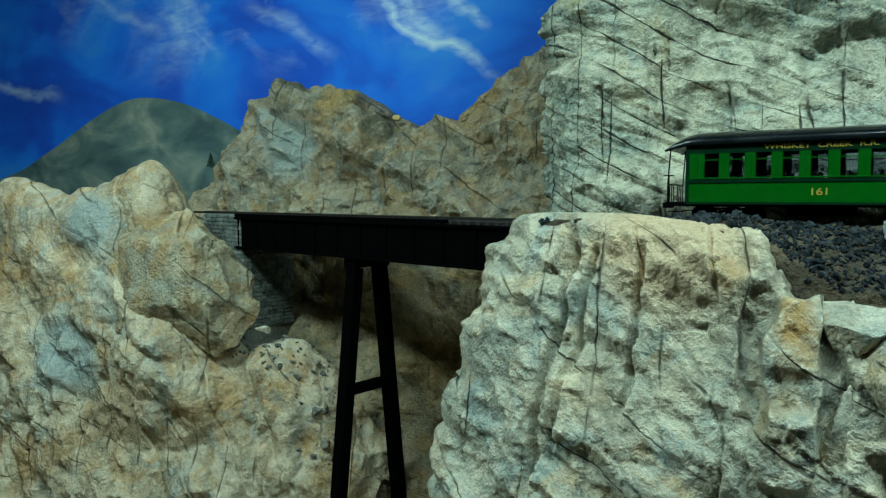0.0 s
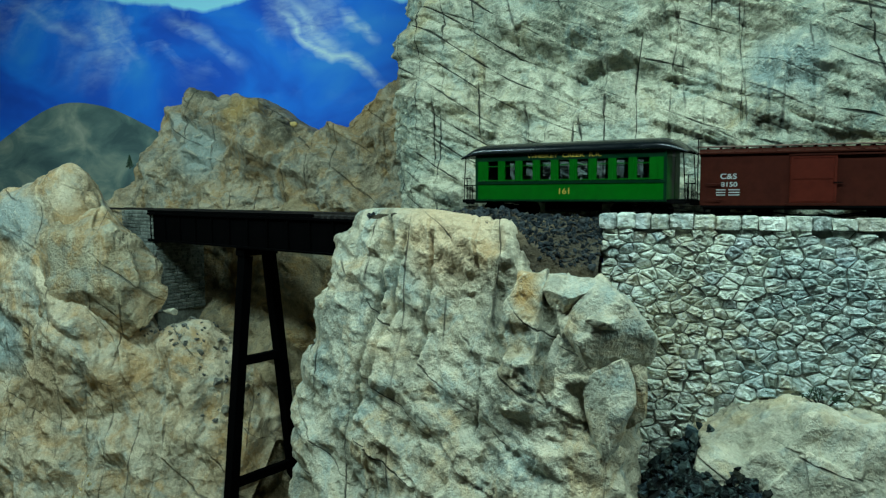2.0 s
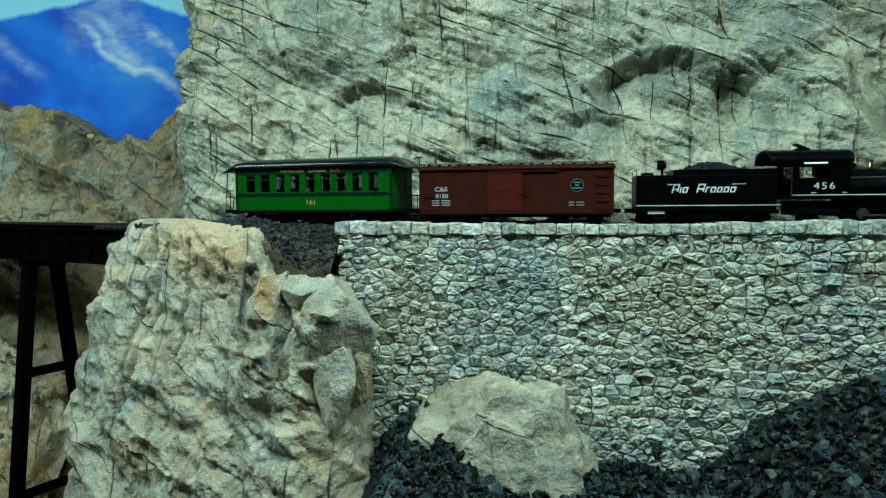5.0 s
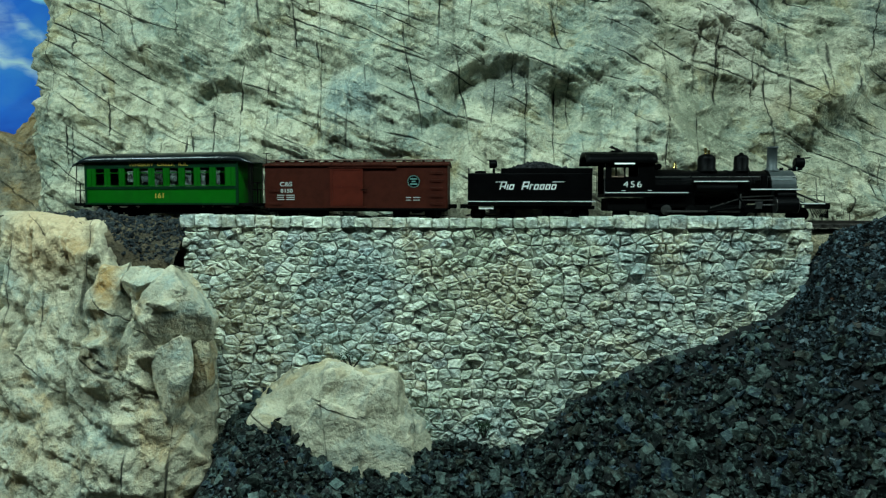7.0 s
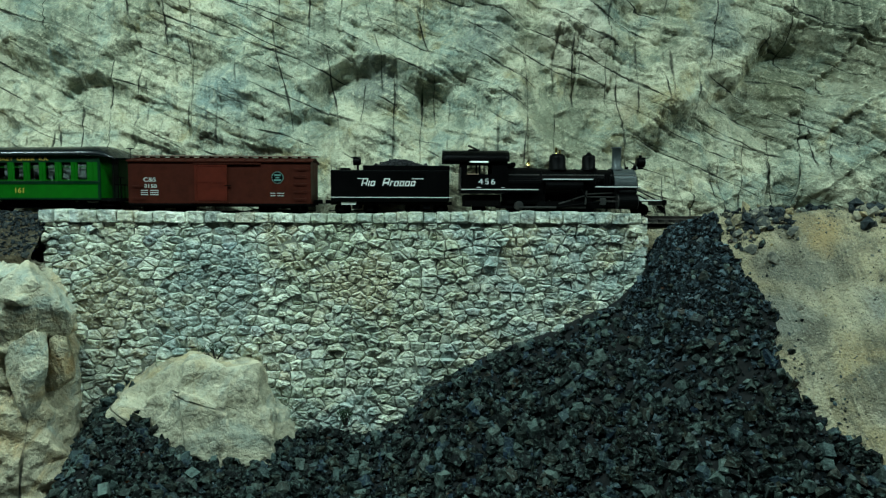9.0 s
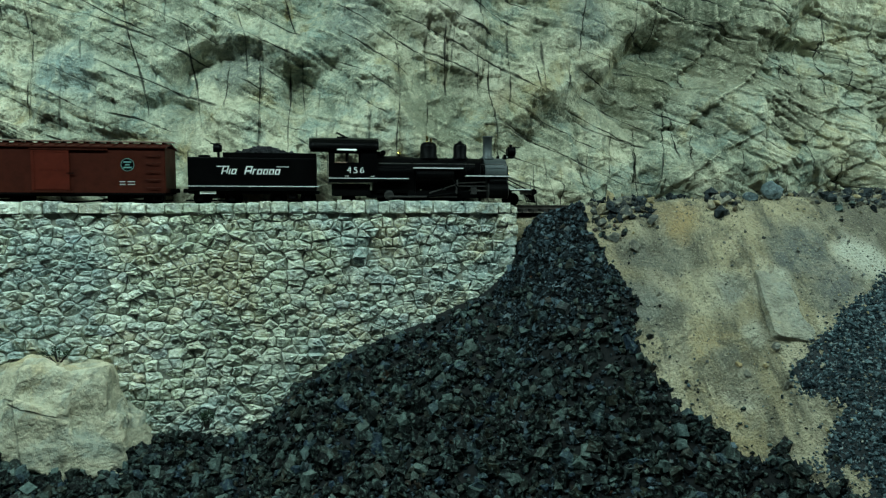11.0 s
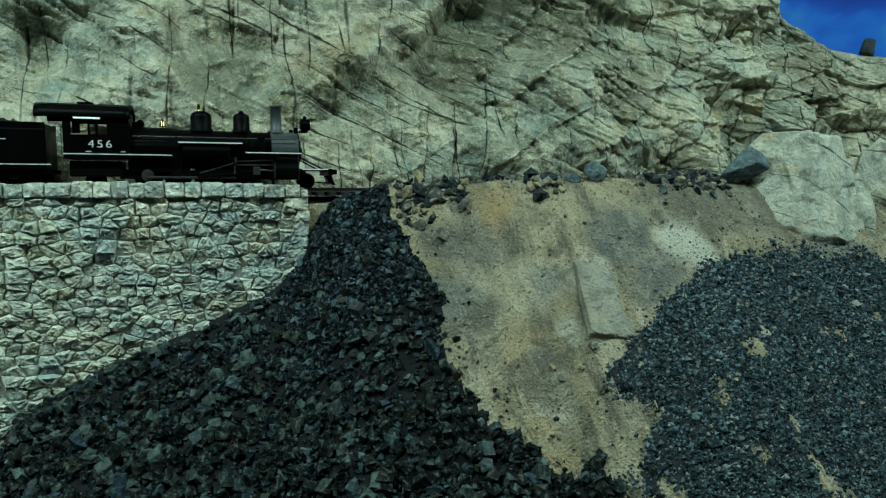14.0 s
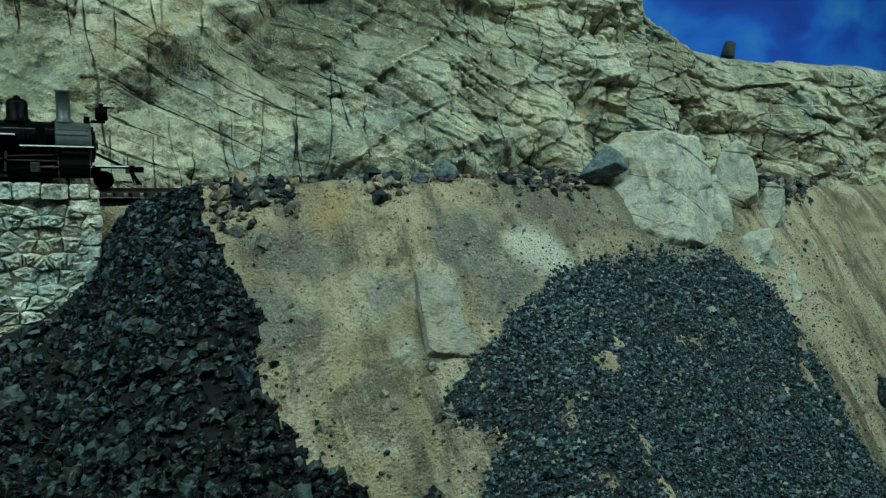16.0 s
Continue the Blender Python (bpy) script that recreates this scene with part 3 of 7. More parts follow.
def backdrop_material():
    """Painted range: pale sky over a rounded ridge, deep blue slopes with brushed white streaks."""
    n = Nodes(material("painted_backdrop", 0.8))
    sep = n.node("ShaderNodeSeparateXYZ", Vector=n.co)
    x, z = sep.outputs[0], sep.outputs[2]
    g = n.node("ShaderNodeValToRGB", Fac=n.math("MULTIPLY_ADD", x, 0.2, 0.8))
    g.color_ramp.interpolation = "B_SPLINE"
    e = g.color_ramp.elements
    for at, up in ((0.1, 0.62), (0.20, 0.40), (0.32, 0.13), (0.40, 0.10), (0.45, 0.02), (0.50, 0.06), (0.56, 0.11), (0.60, 0.06), (0.64, -0.02), (0.66, -0.04), (0.72, 0.3), (0.8, 0.9)):
        k = e.new(at)
        k.color = (0.3 + up, 0.3 + up, 0.3 + up, 1)
    e.remove(e[0])
    top = n.math("ADD", g.outputs["Color"], 1.70)
    top = n.math("ADD", top, n.math("MULTIPLY", n.noise(9.0, 3.0, 0.5, 0.0, n.mapping((1, 0, 0))), 0.05))
    sky = n.math("MULTIPLY", n.math("SUBTRACT", z, top), 50.0)
    sky.node.use_clamp = True
    brush = n.mapping((1.0, 1.0, 1.9), (0, 40, 0), co=n.warp(0.22, 1.6))
    s1 = n.noise(1.6, 4.0, 0.48, 0.4, brush)
    blue = n.ramp(s1, [(0.32, (0.004, 0.062, 0.46)), (0.45, (0.005, 0.095, 0.60)), (0.56, (0.008, 0.175, 0.76)), (0.68, (0.04, 0.27, 0.76)), (0.80, (0.18, 0.46, 0.80))])
    streak = n.noise(1.7, 7.0, 0.55, 0.7, n.mapping((1.1, 1, 1.5), (0, 35, 0), (3.7, 0, 1.2), n.warp(0.4, 1.5)))
    near_top = n.math("MULTIPLY", n.math("SUBTRACT", z, n.math("SUBTRACT", top, 0.50)), 2.4)
    near_top.node.use_clamp = True
    fine = n.noise(11.0, 5.0, 0.6, 0.4, n.mapping((1, 1, 3.0), (0, 45, 0)))
    mask = n.math("MULTIPLY", n.ramp(streak, [(0.50, 0.0), (0.72, 1.0)]), n.ramp(fine, [(0.32, 0.25), (0.6, 1.0)]))
    wv = n.node("ShaderNodeSeparateXYZ", Vector=n.warp(0.16, 4.5))
    wx, wz = n.math("SUBTRACT", wv.outputs[0], 0.08), n.math("SUBTRACT", wv.outputs[2], 0.08)
    strokes = None
    for ax, az, bx, bz, width, power in ((-1.34, 2.02, -0.86, 1.70, 0.035, 1.0), (-1.28, 2.06, -1.02, 1.83, 0.06, 0.75), (-1.05, 2.00, -0.88, 1.86, 0.03, 0.7), (-3.6, 1.84, -3.05, 1.72, 0.04, 0.5), (-2.9, 2.2, -2.3, 1.95, 0.05, 0.35), (-1.9, 2.05, -1.5, 1.80, 0.05, 0.35), (-2.4, 2.12, -2.1, 1.85, 0.03, 0.35)):
        lx, lz = bx - ax, bz - az
        ln = math.hypot(lx, lz)
        lx, lz = lx / ln, lz / ln
        px, pz = n.math("SUBTRACT", wx, ax), n.math("SUBTRACT", wz, az)
        u = n.math("ADD", n.math("MULTIPLY", px, lx), n.math("MULTIPLY", pz, lz))
        v = n.math("ABSOLUTE", n.math("SUBTRACT", n.math("MULTIPLY", px, lz), n.math("MULTIPLY", pz, lx)))
        a = n.ramp(n.math("DIVIDE", v, width), [(0.0, 1.0), (1.0, 0.0)])
        b = n.ramp(n.math("MULTIPLY_ADD", u, 0.5 / ln, 0.25), [(0.15, 0.0), (0.35, 1.0), (0.62, 1.0), (0.78, 0.0)])
        s = n.math("MULTIPLY", n.math("MULTIPLY", a, b), power)
        strokes = s if strokes is None else n.math("MAXIMUM", strokes, s)
    strokes = n.math("MULTIPLY", strokes, n.ramp(fine, [(0.30, 0.3), (0.55, 1.0)]))
    mask = n.math("MULTIPLY", n.math("MULTIPLY", mask, near_top), 0.75)
    c = n.mix(n.math("MAXIMUM", mask, strokes), blue, (0.62, 0.78, 0.86))
    c = n.mix(sky, c, n.ramp(n.math("MULTIPLY", n.math("SUBTRACT", z, 1.9), 1.2), [(0.0, (0.42, 0.86, 0.98)), (1.0, (0.2, 0.62, 0.95))]))
    return n.done(c, n.bump(n.noise(90.0, 3.0), 0.2, 0.002))


M_BACK = backdrop_material()
M_PAINT = plain_material("room_paint", (0.07, 0.07, 0.075), 0.9, 0.05, 8.0, 0.1)
M_FLOOR = plain_material("floor_carpet", (0.03, 0.03, 0.033), 0.95, 0.3, 200.0, 0.6)


# ---- structure ----
def box_bm(x0, x1, y0, y1, z0, z1, bevel=0.0, bm=None):
    own = bm is None
    bm = bm or bmesh.new()
    vs = bmesh.ops.create_cube(bm, size=1.0)["verts"]
    for v in vs:
        v.co = Vector((x0 + (v.co.x + 0.5) * (x1 - x0), y0 + (v.co.y + 0.5) * (y1 - y0), z0 + (v.co.z + 0.5) * (z1 - z0)))
    if bevel:
        es = {e for v in vs for e in v.link_edges}
        bmesh.ops.bevel(bm, geom=list(es), offset=bevel, segments=2, affect="EDGES", profile=0.6)
    return bm


def obj(name, bm, mat, smooth=False):
    me = bpy.data.meshes.new(name)
    bm.to_mesh(me)
    bm.free()
    if smooth:
        for p in me.polygons:
            p.use_smooth = True
    ob = new(name, me)
    if mat:
        me.materials.append(mat)
    return ob


def part(name, bm, mat, parent, label="", smooth=False):
    ob = obj(name, bm, mat, smooth)
    ob.parent = parent
    if label:
        tagged(ob, label)
    return ob


def structure(ob, label, category):
    return tagged(ob, label, category, kind="structure")


structure(obj("floor", box_bm(-5, 7.5, -3, 3.2, -0.1, 0), M_FLOOR), "dark carpeted floor of the layout room", "floor")
structure(obj("ceiling", box_bm(-5, 7.5, -3, 3.2, 2.8, 2.9), M_PAINT), "plain pale ceiling over the model layout", "ceiling")
structure(obj("wall_south", box_bm(-5, 7.5, -3.1, -3, 0, 2.8), M_PAINT), "plain grey room wall behind the viewer", "wall")
structure(obj("wall_west", box_bm(-5.1, -5, -3, 3.2, 0, 2.8), M_PAINT), "plain grey end wall of the room", "wall")
structure(obj("wall_east", box_bm(7.5, 7.6, -3, 3.2, 0, 2.8), M_PAINT), "plain grey end wall of the room", "wall")
structure(obj("backdrop", box_bm(-5, 7.5, 2.4, 2.46, 0.0, 2.8), M_BACK), "blue mountain range with white streaks painted on the backdrop", "backdrop")

# ceiling lights; the fitting at x 5.0 belongs to the added lamp
M_TUBE = bpy.data.materials.new("lamp_diffuser")
M_TUBE.use_nodes = True
M_TUBE.node_tree.nodes["Principled BSDF"].inputs["Emission Color"].default_value = (0.93, 1.0, 0.95, 1)
M_TUBE.node_tree.nodes["Principled BSDF"].inputs["Emission Strength"].default_value = 6.0
for lx in (-1.6, 0.6, 2.8, 5.0):
    lamp = tagged(new("ceiling_light"), "long white fluorescent fitting fixed under the ceiling", "lamp", "ceiling lights")
    lamp.location = (lx, 0.30, LAMP_Z)
    part("housing", box_bm(-0.65, 0.65, -0.1, 0.1, -0.05, 0.02, 0.008), M_PAINT, lamp)
    part("diffuser", box_bm(-0.6, 0.6, -0.08, 0.08, -0.075, -0.052), M_TUBE, lamp)

# fascia that closes the layout towards the viewer's aisle
structure(obj("fascia", box_bm(-5, 7.5, 0.34, 0.36, 0.0, 0.42), M_FLOOR), "dark fascia board under the layout edge", "fascia")


def lerp_profile(plan, spine, profile, nv):
    """Points of a rock: plan (n, 2) is its foot line, spine (n, 2) its inner line; profile rows are (share of the way to the spine, height)."""
    n = len(plan)
    pv = np.stack(profile, 0) if not callable(profile) else None
    out = np.zeros((n, nv, 3))
    for i in range(n):
        q = profile(i / (n - 1)) if callable(profile) else pv
        a = along(q, nv)
        out[i, :, :2] = plan[i] + a[:, :1] * (spine[i] - plan[i])
        out[i, :, 2] = a[:, 1]
    return out


def boulder(name, at, size, seed, mat, label, category="rock", turn=0.0, sub=5, cut=0.62, rough=0.10, shape=None, planes=11, faces=()):
    """A single rock: a ball broken by planes, then roughened."""
    rng = np.random.default_rng(seed)
    bm = bmesh.new()
    bmesh.ops.create_icosphere(bm, subdivisions=sub, radius=1.0)
    V = np.array([v.co[:] for v in bm.verts])
    for k in range(planes):
        d = rng.normal(size=3)
        d /= np.linalg.norm(d)
        over = np.clip(V @ d - rng.uniform(cut, cut + 0.25), 0, None)
        V = V - over[:, None] * d * 0.92
    for nx, ny, nz, far in faces:
        d = np.array((nx, ny, nz)) / math.sqrt(nx * nx + ny * ny + nz * nz)
        V = V - np.clip(V @ d - far, 0, None)[:, None] * d
    if shape:
        V = shape(V)
    n = V / np.maximum(np.linalg.norm(V, axis=1, keepdims=True), 1e-6)
    off = rng.uniform(0, 50, 3)
    V = V + n * (rough * facet(V + off, (0.55,) * 3, seed, 0.9) + 0.4 * rough * facet(V + off, (0.22,) * 3, seed + 1, 0.9) + 0.35 * rough * fbm(V + off, 0.25, seed + 2, 3))[:, None]
    V = V * np.array(size)
    for v, c in zip(bm.verts, V):
        v.co = c
    ob = obj(name, bm, mat, True)
    ob.matrix_basis = pose(*at, 0, 0, turn)
    return tagged(ob, label, category) if label else ob


def creases(p, size, seed, octaves=4, dip=0.6):
    """Folds that run down to one side: sharp ridges, long along the dip, about -1 to 1."""
    c, s = math.cos(dip), math.sin(dip)
    q = np.stack([(p[..., 0] * c - p[..., 2] * s) * 0.38, p[..., 1], p[..., 0] * s + p[..., 2] * c], -1)
    out, a = 0.0, 1.0
    for k in range(octaves):
        out = out + a * (1 - 3.2 * np.abs(vnoise(q, size / 2 ** k, seed + 13 * k)))
        a *= 0.52
    return out / 1.9


# the great cliff behind the track
def build_cliff():
    nu, nv = 1280, 320
    plan = along([(-0.22, 2.40), (-0.36, 2.0), (-0.455, 1.70), (-0.40, 1.615), (-0.10, 1.565), (0.35, 1.51), (0.8, 1.465), (1.3, 1.46), (1.7, 1.455), (2.2, 1.50), (2.6, 1.485), (2.95, 1.47), (3.25, 1.56), (3.5, 1.60), (3.9, 1.50), (4.5, 1.45), (5.4, 1.6)], nu)
    top = curve1([-1, 2.6, 2.95, 3.06, 3.2, 3.38, 3.7, 4.3, 5.4], [2.45, 2.15, 1.90, 1.85, 1.785, 1.712, 1.672, 1.66, 1.66])(plan[:, 0])
    v = np.linspace(0, 1, nv)
    P = np.zeros((nu, nv, 3))
    P[..., 0] = plan[:, :1]
    P[..., 1] = plan[:, 1:2]
    P[..., 2] = 1.10 + v[None, :] * (top[:, None] - 1.10)
    lean = 0.10 * (P[..., 2] - 1.45)
    P[..., 1] += lean - 0.03 * np.clip(1.32 - P[..., 2], 0, 1)
    back = np.clip((P[..., 2] - (top[:, None] - 0.05)) / 0.05, 0, 1)
    P[..., 1] += 0.10 * back ** 3

    def rough(p):
        w = p + 0.04 * np.stack([vnoise(p, 0.3, 3), vnoise(p, 0.3, 4), vnoise(p, 0.3, 5)], -1)
        t = w @ np.array([[1, 0, 0.30], [0, 1, 0], [-0.12, 0, 1]])
        d = 0.045 * crystal(p, (0.34, 0.27), 11, 0.25) + 0.034 * crystal(p, (0.15, 0.11), 12, 0.3) + 0.017 * crystal(p, (0.065, 0.05), 10, -0.2)
        d += 0.0065 * facet(t, (0.065, 0.1, 0.045), 13, 1.3, 85.0, 0.35)
        d += 0.003 * facet(w, (0.026, 0.04, 0.020), 15, 1.1)
        d += 0.004 * fbm(p, 0.05, 14, 3)
        west = np.clip((1.35 - p[..., 0]) / 0.35, 0.0, 1)
        d += (0.25 + 0.75 * west) * 0.010 * beds(p, (0.34, 0, 1), 0.085, 141, 0.5) + west * 0.008 * beds(p, (0.52, 0, 1), 0.047, 151, 0.5)
        d += (1 - west) * (0.014 * beds(p, (-0.75, 0, 1), 0.14, 145, 0.6) + 0.014 * beds(p, (0.9, 0, 0.5), 0.16, 155, 0.6) + 0.050 * crystal(p, (0.20, 0.20), 18, -0.4) + 0.014 * beds(p, (0.1, 0, 1), 0.11, 149, 0.7))
        d += 0.008 * beds(p, (1, 0, 0.06), 0.12, 161, 0.35) + 0.006 * beds(p, (-1, 0, 0.10), 0.09, 171, 0.35)
        for k, (dr, sp, wd) in enumerate([((1, 0, -0.03), 0.075, 0.0040), ((0.34, 0, 1), 0.10, 0.0045), ((0.50, 0, 1), 0.06, 0.0040), ((1, 0, 0.10), 0.13, 0.0040)]):
            d -= 0.013 * lines(p, dr, sp, 40 + 7 * k, wd, 0.18)
        for xs, zs, deep, tall, fade in (([0.765, 0.84, 0.90, 0.98, 1.07, 1.13, 1.20], [1.565, 1.615, 1.640, 1.622, 1.602, 1.578, 1.52], 0.075, 0.050, 0.12),
                                         ([0.69, 0.74, 0.79, 0.84, 0.91], [1.46, 1.48, 1.50, 1.475, 1.43], 0.045, 0.030, 0.05),
                                         ([1.94, 2.02, 2.10, 2.18, 2.26], [1.60, 1.68, 1.74, 1.75, 1.65], 0.080, 0.070, 0.14),
                                         ([0.08, 0.15, 0.22, 0.29], [1.545, 1.575, 1.57, 1.535], 0.034, 0.028, 0.06),
                                         ([2.40, 2.52, 2.66, 2.8], [1.66, 1.70, 1.685, 1.62], 0.035, 0.030, 0.08)):
            below = curve1(xs, zs)(p[..., 0]) + 0.010 * vnoise(p, 0.06, 17) + 0.004 * vnoise(p, 0.015, 18) - p[..., 2]
            side = np.clip((p[..., 0] - xs[0]) / 0.05, 0, 1) * np.clip((xs[-1] - p[..., 0]) / 0.10, 0, 1)
            d -= deep * side * np.clip(below / tall, 0, 1) * np.exp(-np.clip(below - tall, 0, 1) / fade)
        bed = np.clip((p[..., 0] - 2.7) / 0.3, 0, 1)
        d += bed * 0.022 * facet(w, (0.22, 0.4, 0.055), 19, 0.9)
        return d * np.clip((1 - v) / 0.12, 0.3, 1)[None, :]
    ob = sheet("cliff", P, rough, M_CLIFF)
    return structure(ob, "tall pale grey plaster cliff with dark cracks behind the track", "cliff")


build_cliff()


# hills behind the bridge
def build_hills():
    nu, nv = 380, 170
    xs = np.linspace(-2.5, -0.2, nu)
    top = curve1([-2.5, -2.05, -1.89, -1.745, -1.6, -1.5, -1.344, -1.162, -1.032, -0.846, -0.6, -0.2], [1.20, 1.24, 1.40, 1.58, 1.655, 1.66, 1.64, 1.535, 1.49, 1.60, 1.68, 1.70])(xs)
    v = np.linspace(0, 1, nv)
    P = np.zeros((nu, nv, 3))
    P[..., 0] = xs[:, None]
    P[..., 1] = 2.00 + 0.20 * v[None, :] ** 1.4 + np.clip(v[None, :] - 0.88, 0, 1) * 1.3
    P[..., 2] = 1.12 + (top[:, None] - 1.12) * np.sin(np.clip(v / 0.95, 0, 1) * math.pi / 2)[None, :] ** 0.9

    def rough(p):
        w = p + 0.06 * np.stack([vnoise(p, 0.25, 3), vnoise(p, 0.25, 4), vnoise(p, 0.25, 5)], -1)
        fold = np.clip((0.97 - np.linspace(0, 1, p.shape[1])) / 0.12, 0.12, 1)[None, :]
        return fold * 0.050 * crystal(p, (0.24, 0.22), 21, 0.4) + fold * (0.036 * crystal(p, (0.10, 0.09), 22, 0.3) + 0.020 * crystal(p, (0.045, 0.04), 24, 0.2) + 0.010 * facet(w, (0.04, 0.1, 0.035), 25, 1.0)) + 0.010 * fbm(p, 0.1, 23, 4)
    return structure(sheet("hill", P, rough, M_HILL), "rounded tan and grey plaster hills before the backdrop", "hill")


build_hills()


def build_green_hill():
    nu, nv = 90, 40
    xs = np.linspace(-4.2, -1.6, nu)
    top = curve1([-4.2, -3.4, -2.95, -2.6, -2.35, -2.05, -1.6], [1.2, 1.36, 1.56, 1.70, 1.68, 1.57, 1.3])(xs)
    v = np.linspace(0, 1, nv)
    P = np.zeros((nu, nv, 3))
    P[..., 0] = xs[:, None]
    P[..., 1] = 2.31 + 0.08 * v[None, :]
    P[..., 2] = 0.9 + (top[:, None] - 0.9) * v[None, :]
    n = Nodes(material("green_grey_hill", 0.9))
    c = n.ramp(n.noise(4.0, 6.0, 0.55, 0.8, n.mapping((1, 1, 1.6), (0, 30, 0))), [(0.32, (0.045, 0.080, 0.080)), (0.48, (0.095, 0.145, 0.13)), (0.60, (0.19, 0.225, 0.175)), (0.72, (0.33, 0.33, 0.25))])
    n.done(c, n.bump(n.noise(50.0), 0.4, 0.004))
    return structure(sheet("distant_hill", P, lambda p: 0.05 * (1 - np.abs(fbm(p, 0.7, 31, 4))) ** 2, n.m), "soft green-grey hill low on the backdrop", "hill")


build_green_hill()


# back of the gorge
def build_gorge():
    nu, nv = 240, 170
    plan = along([(-3.2, 1.95), (-1.9, 2.06), (-1.5, 2.02), (-1.1, 1.98), (-0.7, 1.96), (-0.45, 1.90), (-0.2, 1.7)], nu)
    v = np.linspace(0, 1, nv)
    P = np.zeros((nu, nv, 3))
    P[..., 0] = plan[:, :1]
    P[..., 2] = 0.1 + 1.10 * v[None, :]
    P[..., 1] = plan[:, 1:2] - 0.30 * np.clip(0.95 - P[..., 2], 0, 1) + 0.16 * np.clip((v[None, :] - 0.94) / 0.06, 0, 1) ** 2

    def rough(p):
        w = p + 0.06 * np.stack([vnoise(p, 0.25, 3), vnoise(p, 0.25, 4), vnoise(p, 0.25, 5)], -1)
        return 0.06 * crystal(p, (0.25, 0.25), 51, 0.3) + 0.03 * crystal(p, (0.11, 0.10), 52, -0.3) + 0.012 * facet(w, (0.05, 0.1, 0.05), 54, 1.0) + 0.015 * fbm(p, 0.1, 53, 4) - 0.012 * lines(p, (1, 0, -0.1), 0.1, 71, 0.004)
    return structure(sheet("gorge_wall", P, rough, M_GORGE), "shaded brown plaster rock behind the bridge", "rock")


build_gorge()


# rock shoulder left of the bridge
def build_left_rock():
    nu, nv = 520, 350
    xs = np.linspace(-2.9, -0.98, nu)
    top = curve1([-3.0, -2.6, -2.4, -2.2, -2.04, -1.93, -1.86, -1.77, -1.70, -1.655, -1.61, -1.57, -1.535, -1.48, -1.2, -0.98], [1.2, 1.28, 1.30, 1.29, 1.255, 1.29, 1.335, 1.350, 1.345, 1.29, 1.19, 1.10, 0.95, 0.84, 0.79, 0.44])(xs)
    face = curve1([-3.0, -2.2, -1.8, -1.5, -1.3, -1.1, -0.98], [1.52, 1.52, 1.54, 1.60, 1.66, 1.72, 1.78])(xs)
    P = np.zeros((nu, nv, 3))
    for i in range(nu):
        t, f = top[i], face[i]
        prof = along([(f - 0.20, 0.05), (f - 0.10, 0.30), (f - 0.05, 0.30 + 0.35 * (t - 0.3)), (f, 0.3 + 0.75 * (t - 0.3)), (f + 0.03, t - 0.05), (f + 0.09, t), (f + 0.15, t - 0.05), (f + 0.19, t - 0.30)], nv)
        P[i, :, 0], P[i, :, 1:] = xs[i], prof

    def rough(p):
        w = p + 0.07 * np.stack([vnoise(p, 0.25, 3), vnoise(p, 0.25, 4), vnoise(p, 0.25, 5)], -1)
        t = w @ np.array([[1, 0, 0.2], [0, 1, 0], [-0.35, 0, 1]])
        d = (0.060 * crystal(p, (0.20, 0.30), 61, 0.4)) * np.clip((-1.42 - p[..., 0]) / 0.15 + 0.45, 0.45, 1) + 0.034 * crystal(p, (0.10, 0.13), 62, 0.3) + 0.016 * crystal(p, (0.048, 0.055), 60, 0.2) + 0.004 * crystal(p, (0.021, 0.022), 59, -0.3) + 0.012 * creases(w, 0.20, 66, 4, 0.35) + 0.014 * beds(w, (1, 0, 0.45), 0.15, 211, 0.6) + 0.003 * facet(t, (0.045, 0.08, 0.07), 63, 1.2) + 0.001 * facet(w, (0.018, 0.03, 0.02), 65, 1.2)
        calm = 1 - 0.65 * np.exp(-((np.linspace(0, 1, p.shape[1]) - 0.74) / 0.14) ** 2)[None, :]
        return calm * d + 0.005 * fbm(p, 0.07, 64, 4) - 0.010 * lines(p, (1, 0, 0.5), 0.13, 73, 0.004)
    crag = sheet("rock_shoulder", P, rough, M_ROCK)
    block = boulder("rock_block", (-1.600, 1.590, 1.005), (0.300, 0.160, 0.265), 31, M_ROCKB, "", "", 6, 6, 0.62, 0.07, planes=4,
                    faces=((0.10, -1.0, 0.16, 0.46), (-0.75, -0.75, 0.15, 0.52), (1.0, -0.35, 0.10, 0.55), (0.05, -0.45, 1.0, 0.56), (-0.5, -0.1, 0.9, 0.62), (0.2, -0.8, -0.6, 0.56)))
    block.parent = crag
    for at, size, turn, seed in (((-1.52, 1.64, 1.03), (0.07, 0.08, 0.12), 30, 32),):
        rock = boulder("rock_block", at, size, seed, M_ROCKB, "", "", turn, 5, 0.45, 0.06, planes=13)
        rock.parent = crag
    return structure(crag, "weathered tan and grey plaster crag beside the bridge", "rock")


build_left_rock()


